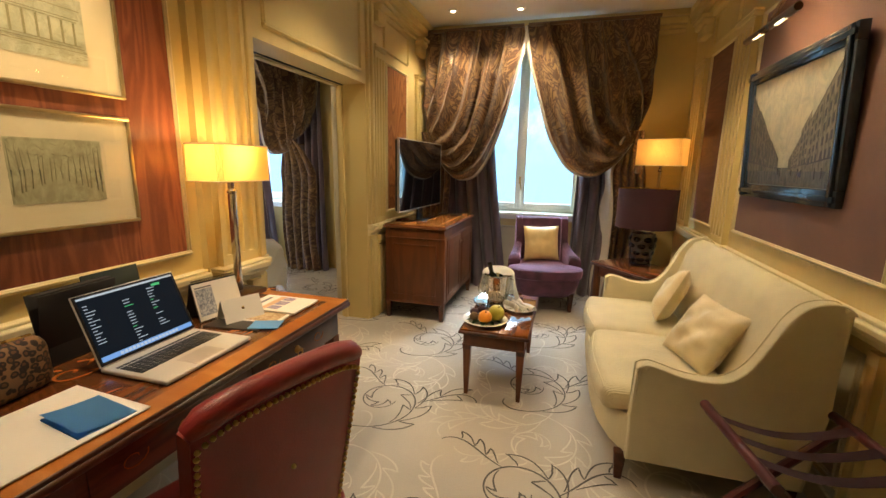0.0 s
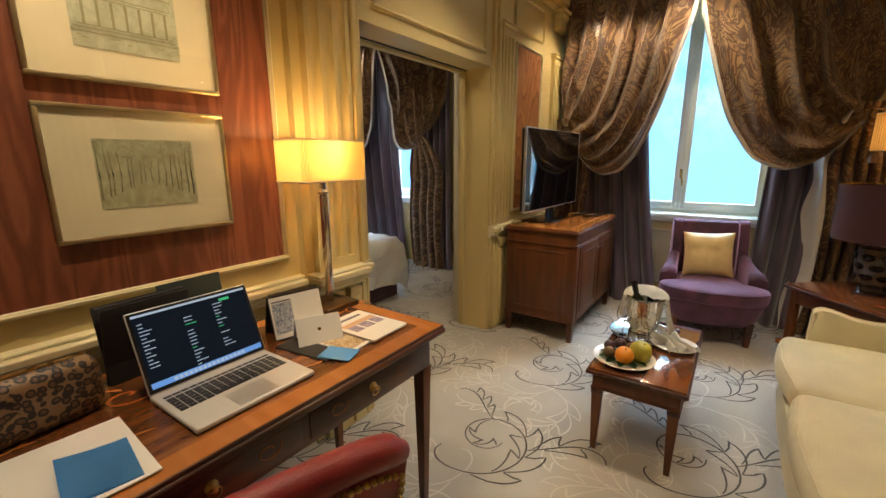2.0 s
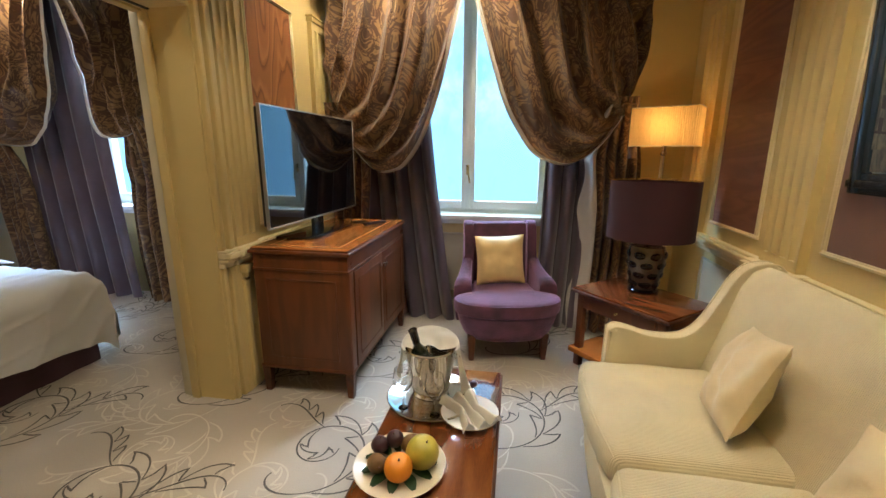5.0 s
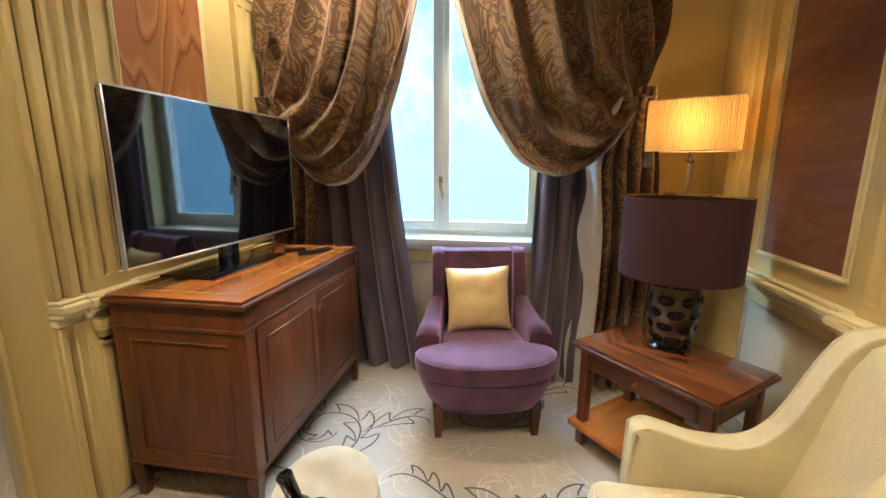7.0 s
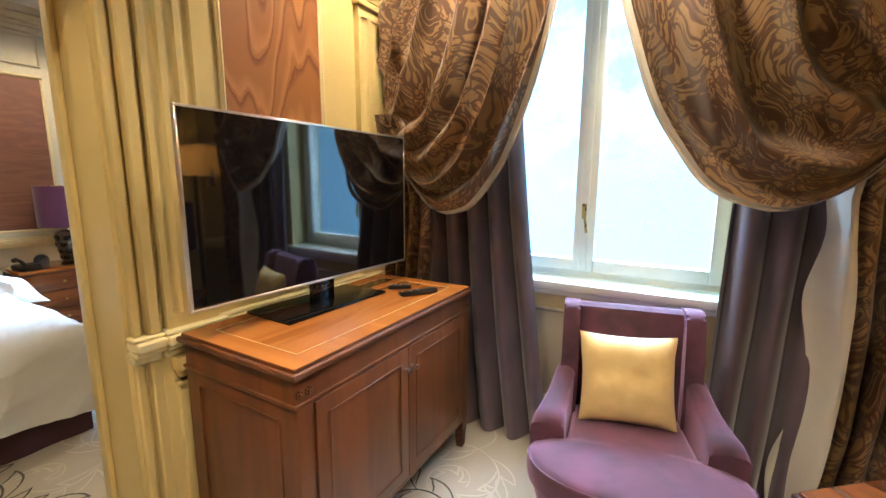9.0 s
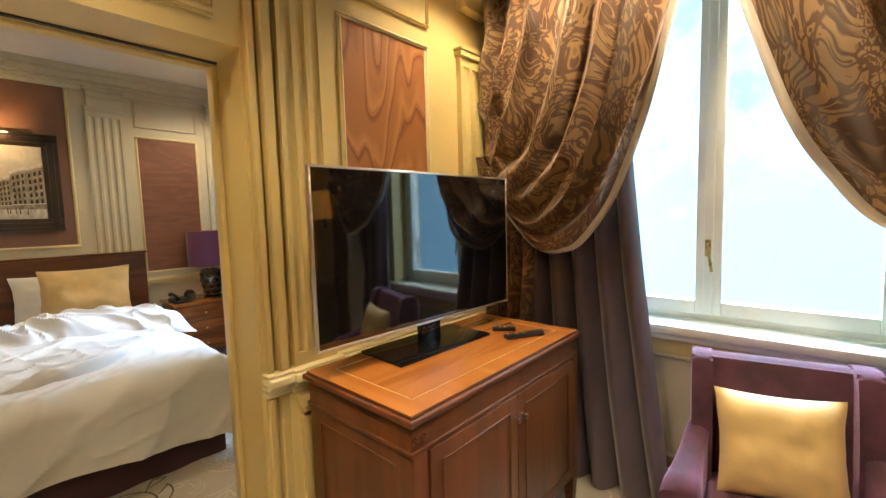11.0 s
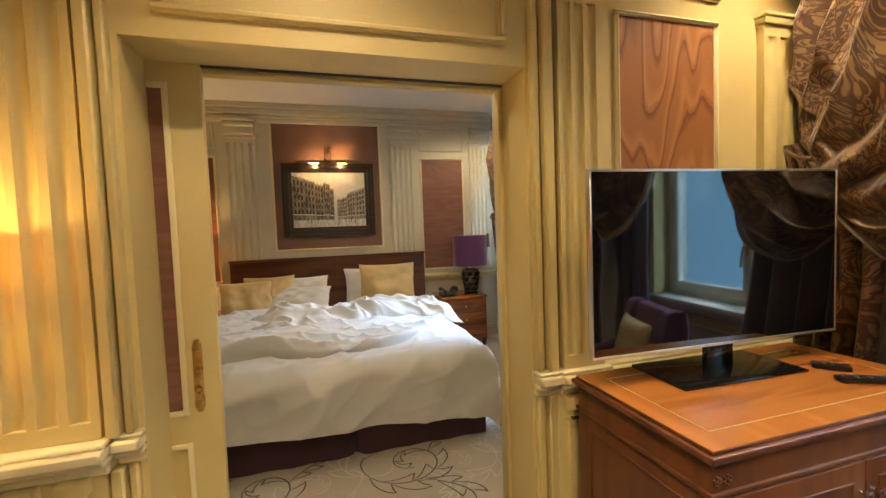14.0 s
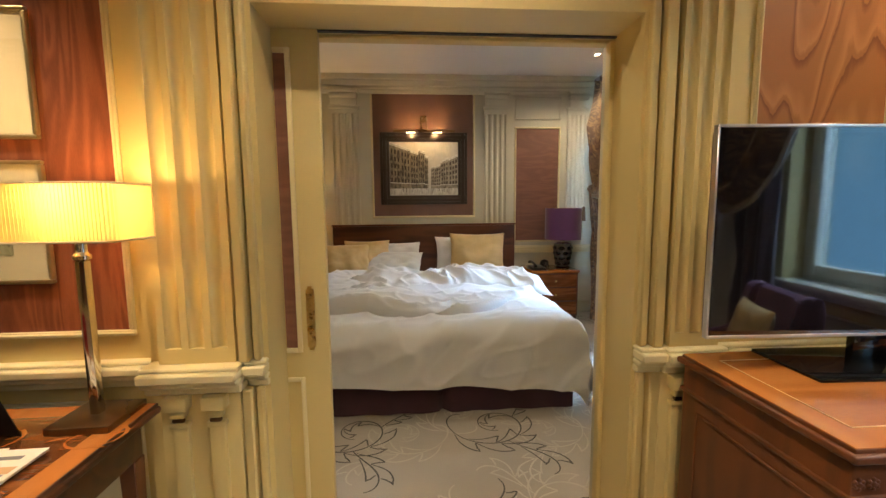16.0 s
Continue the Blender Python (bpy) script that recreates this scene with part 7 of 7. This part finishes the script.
def cover(u, v):
    """The bedspread: over the foot and both sides, creased in long slanting folds."""
    r = 0.11
    half = (BY1 - BY0) / 2 + 0.02
    s = (u - 0.5) * 2 * (half + 0.36)
    hem = 0.315 - 0.055 * max(-half, min(half, s)) + 0.012 * math.sin(s * 5)
    if s > half * 0.93:
        hem -= 0.07 * math.exp(-((s - half * 1.02) / 0.06) ** 2)
    run = (BX1 + 0.03) - (BX0 + 0.9) + 0.61 - hem - r + r * math.pi / 2
    xx = BX0 + 0.9 + v * run
    ox, dx = over_edge(xx - (BX1 + 0.03 - r), r)
    oy, dy = over_edge(abs(s) - (half - r), r)
    down = max(dx, dy) + 0.25 * min(dx, dy)
    px, py = BX1 + 0.03 - r + ox, 5.99 + math.copysign(half - r + oy, s)
    n0 = noise.noise(Vector((py * 1.2, xx * 1.2, 3.0)))
    lane = Vector((py * 1.1 + 0.7 * n0, xx * 4.6 + py * 2.2 + 1.2 * n0, 5.0))
    rip = max(0, 1 - 2.8 * abs(noise.noise(lane))) ** 1.4
    rip2 = max(0, 1 - 3.4 * abs(noise.noise(Vector((py * 2.6 - xx * 1.5, xx * 5.0 + py * 3.4, 11.0))))) ** 2
    soft = 0.020 * noise.noise(Vector((xx * 2.2, py * 2.2, 7)))
    h = 0.025 * rip + 0.011 * rip2 + soft
    wave = 0.016 * math.sin(py * 11 + 3 * noise.noise(Vector((py * 1.5, 0, 0)))) * min(1, dx * 3)
    tx = min(1, dx / r) if dx >= dy else 0
    ty = min(1, dy / r) if dy > dx else 0
    return Vector((px + (h + wave) * tx, py + math.copysign((h + 0.01 * math.sin(xx * 12) * ty) * ty, s), 0.605 - down + h * (1 - max(tx, ty))))


part("bedspread", sheet(cover, 190, 150), LINEN, bed, "creased white bedspread")
dv = thing("duvet", "crumpled white duvet thrown back on the bed", "duvet")


def front_of(u):
    return -3.03 - 0.62 * max(0, (u - 0.62) / 0.38) ** 1.6 - 0.05 * math.sin(u * 9)


def duvet_fold(u, v):
    """The flat lower layer with a soft rolled front edge."""
    y = 5.00 + u * 1.97
    x1 = front_of(u)
    x = -4.25 + (x1 + 4.25) * v
    thick = 0.085 + 0.03 * math.sin(u * 5 + 1) + 0.05 * max(0, u - 0.7)
    d = (x1 - x) / 0.09
    roll = math.sqrt(max(0, 1 - (1 - min(1, d)) ** 2))
    n1 = noise.noise(Vector((x * 1.6, y * 1.6, 2.0)))
    rip = max(0, 1 - 3.0 * abs(noise.noise(Vector((y * 1.3 + n1, x * 4.8 + y * 1.4 + n1, 6.0))))) ** 1.5
    rip2 = max(0, 1 - 3.0 * abs(noise.noise(Vector((y * 4.0, x * 5.5 - y * 2.0, 16.0))))) ** 2
    end = min(1, (1 - u) * 10) ** 0.5
    z = 0.600 + roll * end * (thick + 0.05 * n1 + 0.032 * rip + 0.014 * rip2)
    return Vector((x + 0.02 * n1, y, max(0.59, z)))


def duvet_heap(u, v):
    """The upper part, pushed up into a crumpled heap towards the pillows."""
    y = 5.16 + u * 1.84
    a = 2 * v - 1
    xc = -3.93 + 0.10 * math.sin(u * 6 + 0.4) + 0.10 * (u - 0.5)
    w = 0.40 + 0.10 * math.sin(u * 4 + 2)
    x = xc + a * w
    n1 = noise.noise(Vector((x * 3.4, y * 2.6, 1.0)))
    n2 = noise.noise(Vector((x * 8 + n1, y * 8, 5.0)))
    rip = max(0, 1 - 2.4 * abs(noise.noise(Vector((x * 2.4 + y * 2.0 + n1, y * 3.4 - x * 1.6 + n1, 9.0))))) ** 1.3
    rip2 = max(0, 1 - 3.0 * abs(noise.noise(Vector((x * 6.5 - y * 2, y * 5.0 + n1, 4.0))))) ** 1.5
    dome = max(0, 1 - abs(a) ** 2.4) ** 0.6
    end = min(1, u * 6) ** 0.6 * min(1, (1 - u) * 12) ** 0.5
    z = 0.62 + dome * end * (0.115 + 0.070 * n1 + 0.02 * n2 + 0.060 * rip + 0.028 * rip2 + 0.06 * max(0, u - 0.75))
    return Vector((x + 0.03 * n2, y + 0.02 * n1, z))


part("folded_layer", sheet(duvet_fold, 130, 110), LINEN, dv, "flat lower layer with rolled edge")
part("heaped_layer", sheet(duvet_heap, 130, 80), LINEN, dv, "crumpled upper layer")
for x, y, z, rz, tl, mt, w, h, lab in (
        (-4.90, 6.44, 0.80, 92, -22, LINEN, 0.70, 0.46, "white bed pillow against the headboard"),
        (-4.74, 6.55, 0.82, 84, -24, GOLD_SILK, 0.62, 0.52, "pale gold scatter cushion on the bed"),
        (-4.92, 5.62, 0.76, 90, -24, LINEN, 0.60, 0.42, "white bed pillow against the headboard"),
        (-4.62, 5.62, 0.72, 84, -48, LINEN, 0.62, 0.42, "white bed pillow lying flat on the bed"),
        (-4.74, 5.33, 0.79, 93, -28, GOLD_SILK, 0.50, 0.46, "pale gold scatter cushion on the bed"),
        (-4.62, 5.14, 0.77, 100, -34, GOLD_SILK, 0.50, 0.46, "gold scatter cushion at the bed edge")):
    ob = part("bed_pillow", cushion(w, h, 0.17, crumple=0.016, seed=y), mt)
    tagged(ob, lab, "pillow", "bed pillows")
    ob.matrix_world = pose(x, y, z, tl, 0, rz)


def nightstand(m, label):
    t = thing("nightstand", label, "nightstand", m, "nightstands")
    part("body", bx(-0.22, 0.22, -0.27, 0.27, 0.08, 0.59, 0.006), MAHOGANY, t)
    part("top", bx(-0.235, 0.235, -0.285, 0.285, 0.59, 0.62, 0.008, 3), MAHOGANY_TOP, t)
    for k in range(3):
        dr = part("drawer", bx(0.218, 0.232, -0.25, 0.25, 0.11 + k * 0.16, 0.255 + k * 0.16, 0.004), wood("drawer_front", (0.20, 0.06, 0.02), (0.36, 0.13, 0.045), "y", 5, 0.25, 0.5), t)
        part("knob", lathe([(0.0, 0.0), (0.006, 0.0), (0.005, 0.010), (0.012, 0.018), (0.0, 0.026)], 12), BRASS, dr, "brass knob", True, Matrix.Translation((0.232, 0, 0.18 + k * 0.16)) @ Matrix.Rotation(math.pi / 2, 4, "Y"))
    for x in (-0.19, 0.19):
        for y in (-0.24, 0.24):
            part("foot", taper_leg(x, y, 0.03, 0.045, 0, 0.085), MAHOGANY_DARK, t)
    return t


nightstand(pose(-4.98, 7.46, 0), "mahogany three-drawer nightstand beside the bed")
nightstand(pose(-4.98, 4.50, 0), "mahogany three-drawer nightstand lit by its lamp")
lamp2 = boulder_lamp(pose(-5.0, 4.46, 0.62), SHADE, "bedside lamp with glowing shade and black glass base", 0.85, 0.19, 0.19)
point_lamp("bedside_light", (-5.0, 4.46, 1.10), 25, (1.0, 0.60, 0.22), 0.03)
ph = thing("telephone", "black desk telephone on the nightstand", "telephone", pose(-4.86, 7.27, 0.62, 0, 0, 95))
pb = bx(-0.08, 0.08, -0.09, 0.09, 0, 0.05, 0.012)
for v in pb.verts:
    v.co.z *= 0.55 + 0.45 * (v.co.y + 0.09) / 0.18
part("body", pb, BLACK, ph)
part("handset", tube([(-0.05, -0.09, 0.05), (-0.05, -0.06, 0.075), (-0.05, 0.06, 0.095), (-0.05, 0.09, 0.08)], [0.02, 0.014, 0.014, 0.02], 10), BLACK, ph)
wg = thing("tumbler", "clear water glass on the nightstand", "glass", pose(-4.80, 7.36, 0.62))
part("wall", lathe([(0.0, 0.0), (0.03, 0.0), (0.034, 0.09), (0.032, 0.09), (0.028, 0.006), (0.0, 0.006)], 20), GLASS, wg)
ck = thing("alarm_clock", "small round dark clock on the nightstand", "clock", pose(-4.92, 7.38, 0.62, 0, 0, 90))
part("case", lathe([(0.0, -0.015), (0.05, -0.015), (0.055, 0.0), (0.05, 0.015), (0.0, 0.018)], 24), BLACK, ck, "", True, pose(0, 0, 0.058, 90, 0, 0))
part("foot", bx(-0.03, 0.03, -0.015, 0.015, 0, 0.012, 0.003), BLACK, ck)

# bedroom television edge on the partition
btv = thing("wall_television", "flat black bedroom television on the partition wall", "television", pose(-1.955, 7.25, 0))
part("casing", bx(-0.03, 0.02, -0.45, 0.45, 1.12, 1.66, 0.008), BLACK, btv)
part("screen", bx(-0.034, -0.029, -0.44, 0.44, 1.13, 1.65), GLOSSBLACK, btv)
part("bracket", bx(0.02, 0.085, -0.1, 0.1, 1.3, 1.5, 0.004), MATTEBLACK, btv)

# ---- carpet pattern ----
def ribbon(b, pts, w, z=0.0022):
    """A flat line of pile, w wide, thinning to its ends."""
    n = len(pts)
    prev = None
    for i, (x, y) in enumerate(pts):
        x0, y0 = pts[max(i - 1, 0)]
        x1, y1 = pts[min(i + 1, n - 1)]
        dx, dy = x1 - x0, y1 - y0
        L = math.hypot(dx, dy) + 1e-9
        ww = w * (0.55 + 0.45 * math.sin(math.pi * min(1, max(0, (i + 0.3) / n)))) / 2
        a = b.verts.new((x - dy / L * ww, y + dx / L * ww, z))
        c = b.verts.new((x + dy / L * ww, y - dx / L * ww, z))
        if prev:
            b.faces.new((prev[0], prev[1], c, a))
        prev = (a, c)


def place(pts, cx, cy, rot, s, flip):
    c, q = math.cos(rot), math.sin(rot)
    return [(cx + s * (x * flip * c - y * q), cy + s * (x * flip * q + y * c)) for x, y in pts]


def stroke(x, y, head, length, k0, k1, n=12):
    """A line that starts along head and curls ever more tightly."""
    pts = [(x, y)]
    for i in range(n):
        f = i / n
        head += (k0 + (k1 - k0) * f * f) * length / n
        x += math.cos(head) * length / n
        y += math.sin(head) * length / n
        pts.append((x, y))
    return pts


def acanthus(b, cx, cy, rot, s, flip, w):
    """A scrolling acanthus drawn in outline: a ring that winds inwards, toothed leaves along it, a horn that ends in a curl."""
    lines = []

    def at(stem, f):
        q = max(0.0, min(1.0, f)) * (len(stem) - 1)
        i = min(int(q), len(stem) - 2)
        (x0, y0), (x1, y1) = stem[i], stem[i + 1]
        L = math.hypot(x1 - x0, y1 - y0) + 1e-9
        return x0 + (x1 - x0) * (q - i), y0 + (y1 - y0) * (q - i), -(y1 - y0) / L, (x1 - x0) / L

    def toothed(stem, f0, f1, n, side, tall):
        """Hooked leaf points along one side of a stem."""
        for k in range(n):
            a, c = f0 + (f1 - f0) * k / n, f0 + (f1 - f0) * (k + 1) / n
            h = tall * (0.75 + 0.25 * math.sin(math.pi * (k + 0.5) / n))
            up, back = [], []
            for i in range(9):
                q = i / 8
                x, y, nx, ny = at(stem, a + (c - a) * 1.25 * q)
                o = side * (0.010 + h * math.sin(math.pi * 0.5 * q) ** 1.25)
                up.append((x + nx * o, y + ny * o))
                x, y, nx, ny = at(stem, a + (c - a) * (1.25 - 0.25 * math.sin(math.pi * 0.5 * q)))
                o = side * (0.010 + h * (1 - math.sin(math.pi * 0.5 * q)) ** 0.8)
                back.append((x + nx * o, y + ny * o))
            lines.append(up + back[1:])

    ring = stroke(-0.34, -0.15, 0.05, 1.28, 3.6, 11.0, 60)
    lines.append(ring)
    toothed(ring, 0.06, 0.54, 4, -1, 0.095)
    toothed(ring, 0.14, 0.42, 2, 1, 0.065)
    toothed(ring, 0.62, 0.97, 3, 1, 0.05)
    x, y, nx, ny = at(ring, 0.34)
    horn = stroke(x, y, 0.55, 0.46, 1.6, -17.0, 30)
    lines.append(horn)
    toothed(horn, 0.08, 0.70, 2, 1, 0.075)
    toothed(horn, 0.20, 0.62, 1, -1, 0.06)
    x, y, nx, ny = at(ring, 0.60)
    crest = stroke(x, y, 2.6, 0.40, -2.6, 15.0, 28)
    lines.append(crest)
    toothed(crest, 0.08, 0.72, 3, -1, 0.06)
    tail = stroke(-0.34, -0.15, 3.3, 0.24, -4.0, -22.0, 22)
    lines.append(tail)
    for ln in lines:
        ribbon(b, place(ln, cx, cy, rot, s, flip), w)


rnd = random.Random(11)
dark, pale = bm_new(), bm_new()
for i in range(-6, 3):                                    # half-drop repeat
    for j in range(-8, 9):
        cx, cy = -0.62 + 0.85 * i, 5.33 + 0.46 * i + 0.92 * j
        if not (HX < cx < RX - 0.2 and BY + 0.2 < cy < WY - 0.2):
            continue
        if not (-1.98 < cx < -1.48 and not 5.45 < cy < 6.5):
            acanthus(dark, cx, cy, rnd.uniform(-0.12, 0.12) + 0.10, 0.95, 1, 0.0095)
        for dx, dy, turn in ((0.05, 0.46, 2.9), (0.42, 0.02, 1.4)):
            if not (-1.98 < cx + dx < -1.48 and not 5.45 < cy + dy < 6.5):
                acanthus(pale, cx + dx, cy + dy, turn + rnd.uniform(-0.3, 0.3), 0.85, -1, 0.010)
for b in (dark, pale):                                    # keep the pattern on the carpet
    bmesh.ops.delete(b, geom=[v for v in b.verts if v.co.x > RX - 0.03 or v.co.x < HX + 0.2 or v.co.y > WY - 0.03 or v.co.y < BY + 0.03], context="VERTS")
for v in pale.verts:
    v.co.z = 0.0012
tagged(part("scroll_pattern", dark, SCROLL_DARK, floor, "charcoal scrolling leaf lines woven in the carpet", False), kind="stuff")
tagged(part("scroll_pattern", pale, SCROLL_PALE, floor, "pale scrolling leaf lines woven in the carpet", False), kind="stuff")
